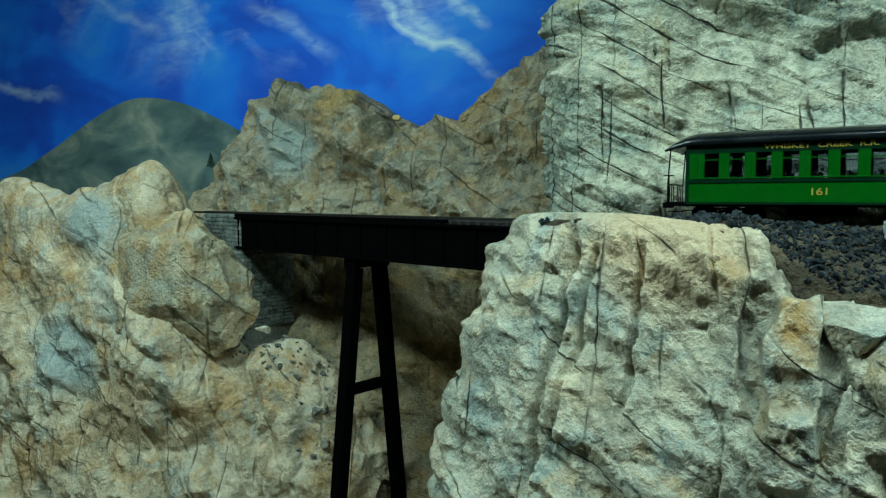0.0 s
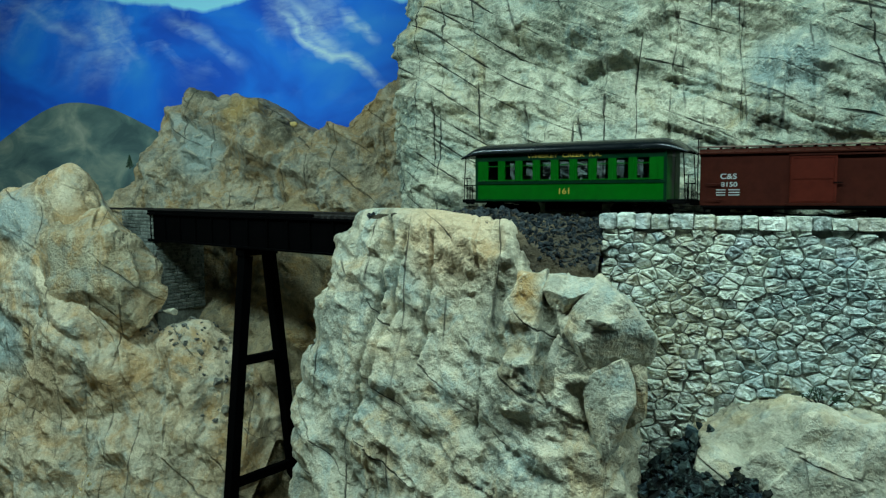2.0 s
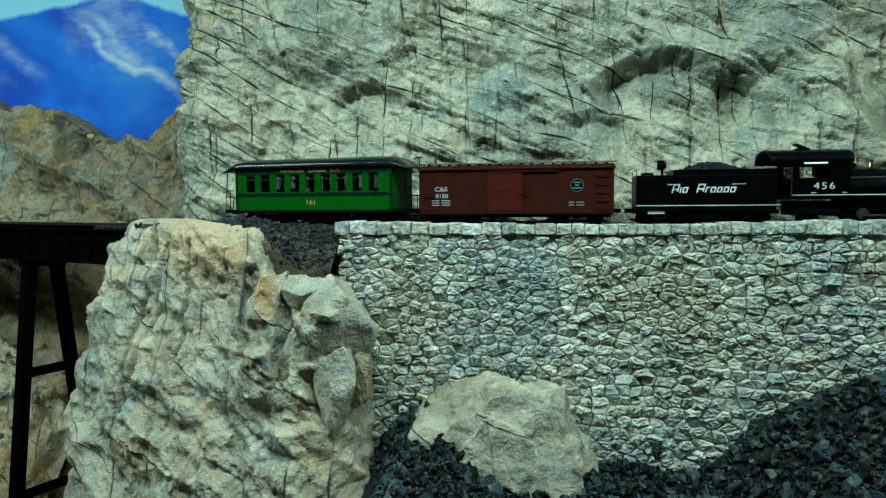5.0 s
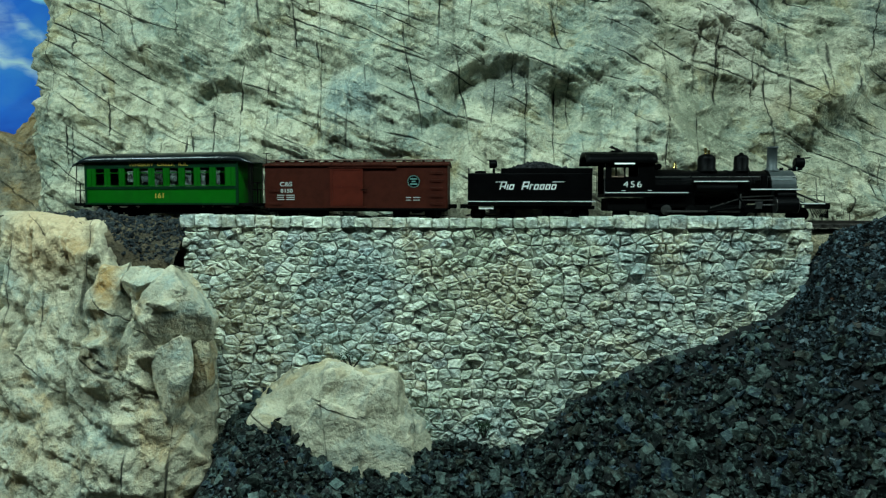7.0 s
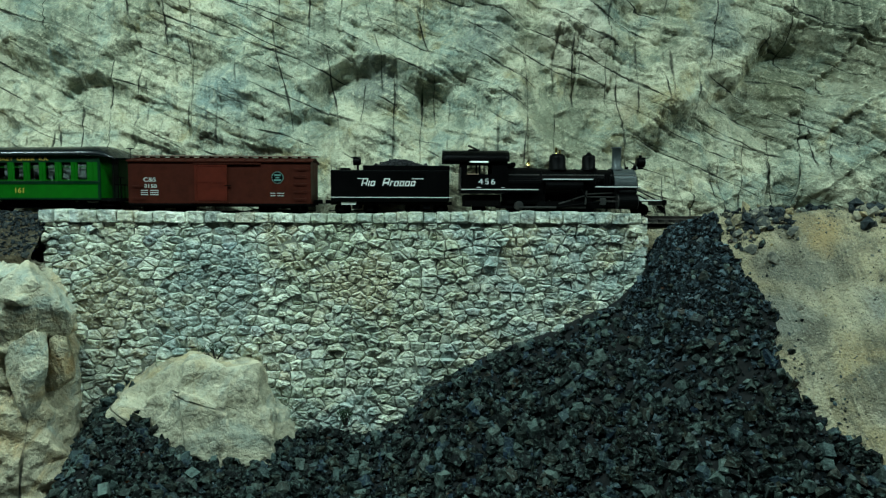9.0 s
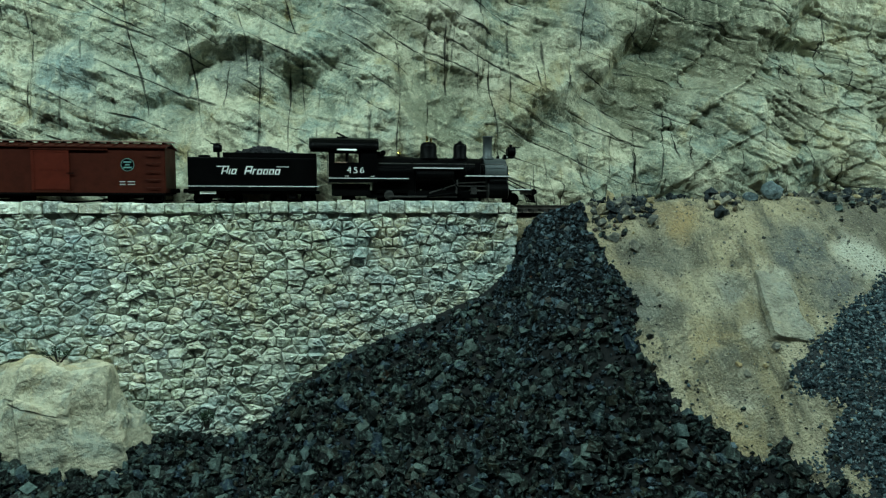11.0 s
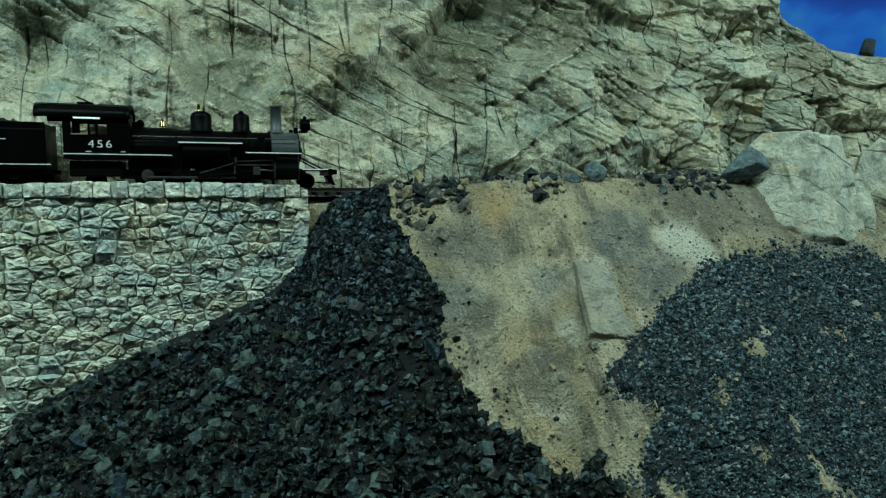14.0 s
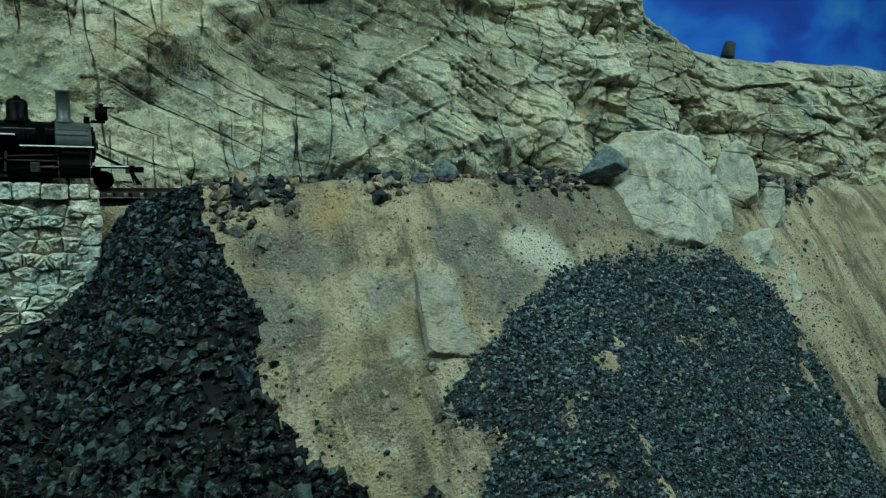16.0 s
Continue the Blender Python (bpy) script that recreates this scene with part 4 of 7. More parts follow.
# near crag between gorge and stone wall
def build_near_rock():
    nu, nv = 460, 380
    plan = along([(-0.30, 1.80), (-0.52, 1.62), (-0.60, 1.45), (-0.60, 1.34), (-0.50, 1.24), (-0.30, 1.15), (-0.10, 1.09), (0.10, 1.055), (0.20, 1.065), (0.255, 1.12), (0.26, 1.30)], nu)
    spine = along([(-0.20, 1.62), (-0.18, 1.55), (-0.16, 1.50), (-0.12, 1.46), (-0.05, 1.42), (0.0, 1.40), (0.03, 1.40), (0.06, 1.40), (0.10, 1.40), (0.14, 1.40), (0.16, 1.40)], nu)

    def prof(u):
        t = float(curve1([0, 0.3, 0.45, 0.6, 0.72, 0.82, 0.92, 1], [1.19, 1.205, 1.215, 1.210, 1.185, 1.125, 1.095, 1.09])(u))
        return [(-0.10, 0.30), (-0.02, 0.58), (0.12, 0.85), (0.19, 1.02), (0.24, t - 0.06), (0.34, t), (0.6, t - 0.03), (1.0, 1.13)]
    P = lerp_profile(plan, spine, prof, nv)

    def rough(p):
        w = p + 0.05 * np.stack([vnoise(p, 0.22, 3), vnoise(p, 0.22, 4), vnoise(p, 0.22, 5)], -1)
        t = w @ np.array([[1, 0, 0.45], [0, 1, 0], [-0.1, 0, 1]])
        flat = np.clip((1.215 - p[..., 2]) / 0.03, 0.05, 1)
        d = 0.030 * crystal(p, (0.17, 0.24), 81, 0.45) + 0.020 * crystal(p, (0.08, 0.10), 82, 0.5) + 0.011 * crystal(p, (0.038, 0.04), 80, 0.2) + 0.005 * crystal(p, (0.018, 0.02), 79, 0.4) + 0.015 * creases(w, 0.20, 86, 3) + 0.010 * beds(w, (0.62, 0, 1), 0.10, 181, 0.6) + 0.008 * beds(w, (1, 0.2, 0.1), 0.11, 191, 0.4) + 0.0045 * facet(t, (0.045, 0.07, 0.05), 83, 1.2, 85.0, 0.35) + 0.002 * facet(w, (0.018, 0.03, 0.02), 85, 1.2)
        face = np.clip((1.30 - p[..., 1]) / 0.04, 0, 1)
        for cx, wx, z0, z1, up, ln in ((0.018, 0.014, 0.90, 1.14, -0.025, 0.0), (0.073, 0.022, 0.985, 1.120, 0.026, 0.02), (0.058, 0.026, 0.82, 0.965, 0.030, 0.05), (0.118, 0.010, 0.86, 1.10, -0.022, 0.04), (-0.345, 0.007, 0.70, 1.18, -0.022, 0.10), (-0.30, 0.006, 0.80, 1.18, -0.018, 0.12), (-0.185, 0.006, 0.88, 1.19, -0.018, 0.05), (0.18, 0.07, 0.60, 0.79, 0.02, 0.0)):
            bx = np.clip(1.6 - np.abs(p[..., 0] - cx - ln * (p[..., 2] - z0) + 0.012 * vnoise(p, 0.05, 88)) / wx, 0, 1)
            bz = np.clip((p[..., 2] - z0) / 0.02, 0, 1) * np.clip((z1 - p[..., 2] + 0.02 * vnoise(p, 0.04, 89)) / 0.02, 0, 1)
            d = d + up * face * bx ** 0.35 * bz
        flat = flat * np.clip((1.0 - np.linspace(0, 1, p.shape[0])) / 0.10, 0.1, 1)[:, None]
        return flat * (d + 0.003 * fbm(p, 0.06, 84, 4) - 0.012 * lines(p, (1, 0.3, -0.05), 0.10, 75, 0.004))
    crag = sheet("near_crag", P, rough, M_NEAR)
    for at, size, turn, seed, mat in (((0.212, 1.105, 1.008), (0.110, 0.070, 0.125), 20, 7, M_NEAR), ((0.150, 1.140, 1.060), (0.070, 0.055, 0.070), -10, 8, M_NEAR), ((0.232, 1.062, 1.025), (0.040, 0.030, 0.020), 30, 9, M_NEAR),
                                      ((0.234, 1.090, 0.850), (0.056, 0.052, 0.125), 6, 10, M_NEAR), ((0.148, 1.115, 0.90), (0.060, 0.040, 0.12), 18, 13, M_NEAR), ((0.275, 1.150, 0.90), (0.035, 0.05, 0.14), 12, 16, M_ROCKB)):
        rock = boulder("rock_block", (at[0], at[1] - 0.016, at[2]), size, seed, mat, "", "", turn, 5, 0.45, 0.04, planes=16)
        rock.parent = crag
    return structure(crag, "pale grey-green plaster crag carrying the bridge end", "rock")


build_near_rock()



def build_cinder_slope():
    """Sooty ground that falls from the track bed to the crag beside the wall's end."""
    nu, nv = 110, 70
    xs = np.linspace(-0.36, 0.199, nu)
    front = curve1([-0.42, -0.1, 0.05, 0.12, 0.20], [1.30, 1.215, 1.165, 1.15, 1.165])(xs)
    low = curve1([-0.42, -0.1, 0.05, 0.12, 0.20], [1.205, 1.205, 1.165, 1.125, 1.110])(xs)
    v = np.linspace(0, 1, nv)[None, :]
    P = np.zeros((nu, nv, 3))
    P[..., 0] = xs[:, None]
    P[..., 1] = front[:, None] + (1.36 - front[:, None]) * np.clip((v - 0.12) / 0.88, 0, 1)
    k = np.clip((v - 0.12) / 0.60, 0, 1)
    P[..., 2] = low[:, None] + (1.204 - low[:, None]) * (1 - (1 - k) ** 1.7) - (0.02 + 0.08 * np.clip((xs[:, None] + 0.15) / 0.15, 0, 1)) * np.clip((0.12 - v) / 0.12, 0, 1)
    P[..., 2] += 0.020 * np.exp(-((xs[:, None] + 0.01) / 0.12) ** 2) * np.exp(-((k - 0.45) / 0.28) ** 2)
    return structure(sheet("cinder_slope", P, lambda p: 0.006 * fbm(p, 0.05, 95, 4) + 0.004 * facet(p, 0.03, 96), M_SLOPE), "brown-black cinder slope between the crag and the track", "ground")


M_SLOPE = stone_material("cinder_ground", [(0.0, (0.085, 0.070, 0.046)), (1.0, (0.085, 0.070, 0.046))], 1.0, 160.0, 0.8, stains=((0.10, 0.072, 0.042), (0.020, 0.023, 0.024), (0.16, 0.12, 0.07)))
build_cinder_slope()

# talus and earth bank in front of the track
T_OF = curve1([0.16, 0.30, 0.72, 0.95, 1.02, 1.10, 1.29, 1.44, 1.60, 1.66, 1.74, 1.95, 2.5, 3.2, 4.2], [0.42, 0.71, 0.695, 0.68, 0.70, 0.785, 0.89, 0.95, 1.055, 1.15, 1.19, 1.214, 1.230, 1.222, 1.215])
S_OF = curve1([-0.2, 0.3, 0.85, 1.2, 1.5, 1.8, 1.93, 2.07, 2.2, 2.35, 2.5, 2.7, 3.0, 3.4, 4.2], [0.5, 0.5, 0.55, 1.05, 1.15, 1.45, 1.42, 1.2, 1.05, 0.95, 1.08, 1.18, 1.3, 1.5, 1.5])


def bank(x, y):
    """Height of the bank: level behind the track's edge, sloping down towards the viewer."""
    x, y = np.asarray(x, float), np.asarray(y, float)
    t, s = T_OF(x), S_OF(x)
    d = 1.215 - y
    soft = np.where(d > 0, d - 0.05 * (1 - np.exp(-np.clip(d, 0, 9) / 0.05)) * np.clip((x - 1.7) / 0.2, 0, 1), 0)
    z = t - s * soft
    p = np.stack([x, y, z], -1)
    return np.maximum(z + 0.018 * fbm(p, 0.22, 91, 3) * np.clip(d / 0.05, 0, 1) + 0.004 * fbm(p, 0.05, 92, 2), 0.30)


X_ROCK = curve1([0.3, 0.75, 0.83, 0.90, 0.98, 1.08, 1.18, 1.25], [2.40, 2.05, 1.97, 1.885, 1.85, 1.82, 1.785, 1.765])


def in_rock(x, y):
    """Where the dark crushed rock lies on the bank."""
    p = np.stack([x, y, 0 * x], -1)
    e = 0.08 * fbm(p, 0.10, 201, 5, 0.6)
    return x + e < X_ROCK(y)


X_GRIT = curve1([0.3, 0.70, 0.76, 0.785, 0.822, 0.865, 0.895, 0.93, 0.96, 1.0, 1.04], [2.2, 2.08, 2.09, 2.15, 2.11, 2.12, 2.19, 2.28, 2.38, 2.47, 2.63])


R_GRIT = curve1([0.3, 0.75, 0.94, 1.0, 1.04, 1.08], [3.12, 3.065, 3.06, 3.01, 2.93, 2.80])


def grit_depth(x, y):
    """How far inside the heap of fine grey grit a place lies, in metres."""
    p = np.stack([x, y, 0 * x], -1)
    e = 0.06 * fbm(p, 0.09, 202, 5)
    return np.minimum(np.minimum(x + e - X_GRIT(y), R_GRIT(y) - x - e), 1.035 + e - y)


def grit_bare(x, y):
    """Above 0 where the earth shows through the grit."""
    return fbm(np.stack([x, y, 0 * x], -1), 0.05, 203, 4) - 0.30


def in_grit(x, y):
    return grit_depth(x, y) > 0.01


def build_bank():
    xs, ys = np.linspace(0.0, 4.2, 460), np.linspace(0.34, 1.28, 170)
    X, Y = np.meshgrid(xs, ys, indexing="ij")
    P = np.stack([X, Y, bank(X, Y)], -1)
    behind = np.clip((Y - 1.235) / 0.01, 0, 1) * (X > 0.2)
    P[..., 2] = P[..., 2] * (1 - behind) + behind * 1.178
    ob = new("bank", mesh_np("bank", P.reshape(-1, 3), grid_faces(460, 170)))
    for m in (M_EARTH, M_SOOT, M_GRITBED):
        ob.data.materials.append(m)
    cx, cy = 0.5 * (X[1:, 1:] + X[:-1, :-1]), 0.5 * (Y[1:, 1:] + Y[:-1, :-1])
    kind = np.where(in_rock(cx, cy) & (cy < 1.222), 1, np.where(in_grit(cx, cy) & (grit_bare(cx, cy) < 0.06), 2, 0)).astype(np.int32)
    ob.data.polygons.foreach_set("material_index", kind.ravel())
    return structure(ob, "sandy tan earth bank below the track", "ground")


# Dark dust bed, blackened to deepen the shade between the stones.
M_SOOT = plain_material("dark_rock_dust", (0.008, 0.009, 0.009), 0.95, 0.4, 120.0, 0.8)
M_GRITBED = plain_material("grey_grit_bed", (0.020, 0.024, 0.026), 0.95, 0.5, 260.0, 0.8)
build_bank()


def build_outcrop():
    """Pale rock that stands out of the bank beside the track: a block, a pinnacle and ribs that run down."""
    rock = boulder("outcrop", (2.865, 1.158, 1.222), (0.215, 0.150, 0.220), 81, M_OUTCROP, "", "", 12, 6, 0.60, 0.045, planes=4,
                   faces=((0.06, 0.0, 1.0, 0.53), (-1.0, -0.25, 0.50, 0.56), (1.0, -0.1, 0.20, 0.50), (0.15, -1.0, 0.42, 0.46), (-0.5, -0.8, 0.35, 0.56)))
    for at, size, seed, turn in (((2.890, 1.190, 1.110), (0.205, 0.120, 0.160), 88, 8), ((3.105, 1.150, 1.215), (0.058, 0.060, 0.115), 82, 10), ((3.00, 1.155, 1.135), (0.140, 0.085, 0.115), 83, 25), ((3.065, 1.060, 1.045), (0.085, 0.060, 0.090), 84, -15), ((2.95, 1.125, 1.095), (0.095, 0.065, 0.100), 85, 30), ((3.185, 1.110, 1.13), (0.050, 0.055, 0.100), 86, 15), ((3.13, 0.995, 0.950), (0.055, 0.05, 0.075), 87, 5)):
        piece = boulder("rock_block", (0, 0, 0), size, seed, M_OUTCROP, "", "", 0, 5, 0.48, 0.06, planes=14)
        piece.parent = rock
        piece.matrix_basis = rock.matrix_basis.inverted() @ pose(*at, 0, 0, turn)
    return structure(rock, "large pale grey rock outcrop beside the track", "rock")


M_OUTCROP = rock_material("outcrop_plaster", (0.50, 0.485, 0.37), (0.34, 0.34, 0.265), (0.14, 0.145, 0.115), (0.42, 0.32, 0.17), (0.28, 0.335, 0.31), 0.58, CRAG_INK, 0.5, grain=0.5)
build_outcrop()
structure(obj("ground_low", box_bm(-3.2, 4.2, 0.36, 2.4, 0.02, 0.06), M_EARTH), "dim gorge floor far below the bridge", "ground")


# ---- track ----
RAIL_Z, Y_TRACK = 1.203, 1.32
CURVE_A, CURVE_B, SLOPE = -0.22, 0.45, 0.341


def track_y(x):
    x = np.asarray(x, float)
    bend = SLOPE * (CURVE_B - x) ** 2 / (2 * (CURVE_B - CURVE_A))
    line = SLOPE * (0.5 * (CURVE_A + CURVE_B) - x)
    return Y_TRACK + np.where(x > CURVE_B, 0, np.where(x > CURVE_A, bend, line))


def track_turn(x):
    """Degrees by which the track is turned at x."""
    d = (track_y(x + 0.01) - track_y(x - 0.01)) / 0.02
    return math.degrees(math.atan(float(d)))


def build_track_bed():
    xs, vs = np.linspace(-0.52, 5.2, 560), np.linspace(0, 1, 50)
    X, V = np.meshgrid(xs, vs, indexing="ij")
    front = np.where(X > 0.19, 1.236, np.minimum(track_y(X) - 0.085, 1.30))
    front = np.where(X < -0.1, track_y(X) - 0.075, front)
    Y = front + V * (1.86 - front)
    P = np.stack([X, Y, 0 * X], -1)
    P[..., 2] = 1.187 + 0.003 * fbm(P, 0.03, 5, 3) + 0.02 * np.clip((np.abs(Y - track_y(X)) - 0.085) / 0.1, 0, 1) * (0.3 + fbm(P, 0.08, 6, 3)) * np.clip((Y - track_y(X)) * 20, 0, 1)
    ob = new("track_bed", mesh_np("track_bed", P.reshape(-1, 3), grid_faces(560, 50)))
    ob.data.materials.append(M_BED)
    return structure(ob, "grey-brown cinder ballast under the track", "ballast")


M_BED = plain_material("cinder_bed", (0.13, 0.115, 0.09), 0.95, 0.6, 160.0, 0.9)
M_TIE = plain_material("tie_wood", (0.018, 0.015, 0.012), 0.85, 0.4, 90.0, 0.6)
M_RAIL = plain_material("rail_steel", (0.06, 0.052, 0.045), 0.5, 0.3, 120.0, 0.2, 0.8)
build_track_bed()


def build_track():
    tr = tagged(new("railway_track"), "narrow-gauge track of brown rails on dark wooden ties", "track")
    xs = np.linspace(-2.6, 5.0, 420)
    ys = track_y(xs)
    d = np.stack([np.gradient(xs), np.gradient(ys)], -1)
    d /= np.linalg.norm(d, axis=1)[:, None]
    nrm = np.stack([-d[:, 1], d[:, 0]], -1)
    prof = [(-0.0035, -0.008), (0.0035, -0.008), (0.0012, -0.006), (0.0012, -0.003), (0.002, -0.002), (0.002, 0), (-0.002, 0), (-0.002, -0.002), (-0.0012, -0.003), (-0.0012, -0.006)]
    for side in (-0.0225, 0.0225):
        V = np.zeros((len(xs), len(prof), 3))
        for k, (a, b) in enumerate(prof):
            V[:, k, :2] = np.stack([xs, ys], -1) + nrm * (side + a)
            V[:, k, 2] = RAIL_Z + b
        n, m = V.shape[:2]
        f = [(i * m + j, i * m + (j + 1) % m, (i + 1) * m + (j + 1) % m, (i + 1) * m + j) for i in range(n - 1) for j in range(m)]
        ob = new("rail", mesh_np("rail", V.reshape(-1, 3), f, False))
        ob.data.materials.append(M_RAIL)
        ob.parent = tr
    me = None
    s, x = 0.0, -1.5
    while x < 4.6:
        if me is None:
            t = part("tie", box_bm(-0.006, 0.006, -0.058, 0.058, -0.0055, 0.0055, 0.001), M_TIE, tr)
            me = t.data
        else:
            t = new("tie", me)
            t.parent = tr
        t.matrix_basis = pose(x, float(track_y(x)), RAIL_Z - 0.0135, 0, 0, track_turn(x) + random.uniform(-1, 1))
        x += 0.0265
    return tr


build_track()


# ---- bridge ----
def rot_cyl(bm, p0, p1, r, seg=12, r2=None):
    """A round bar from p0 to p1."""
    p0, p1 = Vector(p0), Vector(p1)
    m = Matrix.Translation((p0 + p1) / 2) @ (p1 - p0).to_track_quat("Z", "Y").to_matrix().to_4x4()
    bmesh.ops.create_cone(bm, cap_ends=True, cap_tris=False, segments=seg, radius1=r, radius2=r if r2 is None else r2, depth=(p1 - p0).length, matrix=m)
    return bm


def cyl_bm(p0, p1, r, seg=12, r2=None):
    return rot_cyl(bmesh.new(), p0, p1, r, seg, r2)


def beam_bm(p0, p1, w, h):
    """A square beam between two points."""
    p0, p1 = Vector(p0), Vector(p1)
    m = Matrix.Translation((p0 + p1) / 2) @ (p1 - p0).to_track_quat("Z", "Y").to_matrix().to_4x4()
    bm = bmesh.new()
    bmesh.ops.create_cube(bm, size=1.0, matrix=m @ Matrix.Diagonal((w, h, (p1 - p0).length, 1)))
    bmesh.ops.bevel(bm, geom=bm.edges[:], offset=0.0015, segments=1, affect="EDGES")
    return bm


def build_bridge():
    br = tagged(new("girder_bridge"), "black steel deck-girder bridge on a tall splayed bent", "bridge")
    br.matrix_basis = pose(-0.97, 1.69, 1.188, 0, 0, -18.8)
    for side, y in ((-1, -0.062), (1, 0.062)):
        g = part("girder", box_bm(-0.57, 0.56, y - 0.003, y + 0.003, -0.098, -0.002), M_BRIDGE, br)
        part("flange", box_bm(-0.57, 0.56, y - 0.012, y + 0.012, -0.006, 0.0, 0.001), M_BRIDGE, g)
        part("flange", box_bm(-0.57, 0.56, y - 0.012, y + 0.012, -0.102, -0.096, 0.001), M_BRIDGE, g)
        for k in range(12):
            x = -0.55 + 0.1 * k
            part("stiffener", box_bm(x - 0.002, x + 0.002, y - 0.010, y + 0.010, -0.095, -0.007), M_BRIDGE, g)
    for k in range(6):
        x = -0.5 + 0.2 * k
        part("cross_frame", box_bm(x - 0.004, x + 0.004, -0.058, 0.058, -0.09, -0.02), M_BRIDGE, br)
    for y in (-0.066, 0.066):
        part("guard_timber", box_bm(-0.57, 0.36, y - 0.006, y + 0.006, 0.0015, 0.011, 0.001), M_BRIDGE, br)
    bent = part("bent_cap", box_bm(-0.022, 0.022, -0.066, 0.066, -0.128, -0.1035, 0.002), M_BRIDGE, br)
    for s in (-1, 1):
        part("leg", beam_bm((0, s * 0.045, -0.129), (0, s * 0.142, -1.06), 0.036, 0.034), M_BRIDGE, bent)
    part("brace", beam_bm((0, -0.070, -0.468), (0, 0.070, -0.468), 0.022, 0.028), M_BRIDGE, bent)
    part("brace", beam_bm((0, -0.112, -0.86), (0, 0.112, -0.86), 0.022, 0.028), M_BRIDGE, bent)
    return br


build_bridge()


# ---- laid stone ----
def rubble_polys(x0, x1, z0, z1, w, h, rng):
    """Irregular rubble: the cells round scattered points, a little wider than high, in loose courses."""
    seeds = []
    rows = int(round((z1 - z0) / h))
    for r in range(-1, rows + 1):
        x = x0 - w * rng.uniform(0.5, 1.5)
        while x < x1 + w:
            seeds.append((x, z0 + (r + 0.5 + rng.uniform(-0.40, 0.40) + 0.5 * math.sin(3.1 * x + 0.35 * r)) * h))
            x += w * rng.choice((0.55, 0.75, 0.9, 1.0, 1.15, 1.5))
    cells = {}
    for q in seeds:
        cells.setdefault((int(q[0] // (2 * w)), int(q[1] // (2 * h))), []).append(q)
    out = []
    for sx, sz in seeds:
        if not (x0 < sx < x1 and z0 < sz < z1):
            continue
        poly = [(max(x0, sx - 2 * w), max(z0, sz - 2 * h)), (min(x1, sx + 2 * w), max(z0, sz - 2 * h)), (min(x1, sx + 2 * w), min(z1, sz + 2 * h)), (max(x0, sx - 2 * w), min(z1, sz + 2 * h))]
        i, j = int(sx // (2 * w)), int(sz // (2 * h))
        for q in (q for a in (-1, 0, 1) for b in (-1, 0, 1) for q in cells.get((i + a, j + b), ())):
            ax, az = (q[0] - sx) / w ** 2, (q[1] - sz) / h ** 2
            if ax == 0 and az == 0:
                continue
            far = ax * (sx + q[0]) / 2 + az * (sz + q[1]) / 2
            cut = []
            for k, a in enumerate(poly):
                b = poly[(k + 1) % len(poly)]
                da, db = ax * a[0] + az * a[1] - far, ax * b[0] + az * b[1] - far
                if da <= 0:
                    cut.append(a)
                if da * db < 0:
                    m = da / (da - db)
                    cut.append((a[0] + m * (b[0] - a[0]), a[1] + m * (b[1] - a[1])))
            poly = cut
            if len(poly) < 3:
                break
        if len(poly) < 3:
            continue
        full = []
        for k, a in enumerate(poly):
            b = poly[(k + 1) % len(poly)]
            full.append(a)
            if math.hypot(b[0] - a[0], b[1] - a[1]) > 0.45 * h:
                m, bend = rng.uniform(0.35, 0.65), rng.uniform(-0.05, 0.09)
                full.append((a[0] + m * (b[0] - a[0]) + bend * (a[1] - b[1]) * -1, a[1] + m * (b[1] - a[1]) + bend * (b[0] - a[0]) * -1))
        out.append(full)
    return out


def stone_geo(poly, depth, bulge, rng, gap=0.0004):
    """A laid stone with a broken, uneven face: local x, z in the wall, y towards the viewer is negative."""
    cx, cz = sum(p[0] for p in poly) / len(poly), sum(p[1] for p in poly) / len(poly)
    pts = [(x - cx, z - cz) for x, z in poly]
    n = len(pts)
    tx, tz = rng.uniform(-0.30, 0.30), rng.uniform(-0.40, 0.22)
    bulge *= rng.choice((0.45, 0.7, 0.9, 1.0, 1.25))
    proud = rng.uniform(-0.4, 0.5) * bulge
    rings = []
    for share, y in ((1.0, depth), (0.985, -0.001), (0.90, -0.62), (0.70, -0.92), (0.40, -1.0)):
        ring = []
        for x, z in pts:
            r = max(math.hypot(x, z), 1e-4)
            k = share * max(0.3, (r - gap) / r) * (1 if share > 0.95 else rng.uniform(0.90, 1.06))
            px, pz = x * k, z * k
            py = y if y >= 0 else y * (bulge + proud) + tx * px + tz * pz + rng.uniform(-1, 1) * 0.34 * bulge
            ring.append((px, py, pz))
        rings.append(ring)
    verts = [v for r in rings for v in r] + [(rng.uniform(-0.25, 0.25) * 0.02, -(bulge + proud) * rng.uniform(0.8, 1.25), rng.uniform(-0.25, 0.25) * 0.014)]
    faces = []
    for k in range(4):
        for i in range(n):
            j = (i + 1) % n
            faces.append((k * n + i, k * n + j, (k + 1) * n + j, (k + 1) * n + i))
    for i in range(n):
        faces.append((4 * n + i, 4 * n + (i + 1) % n, 5 * n))
    return (cx, cz), verts, faces


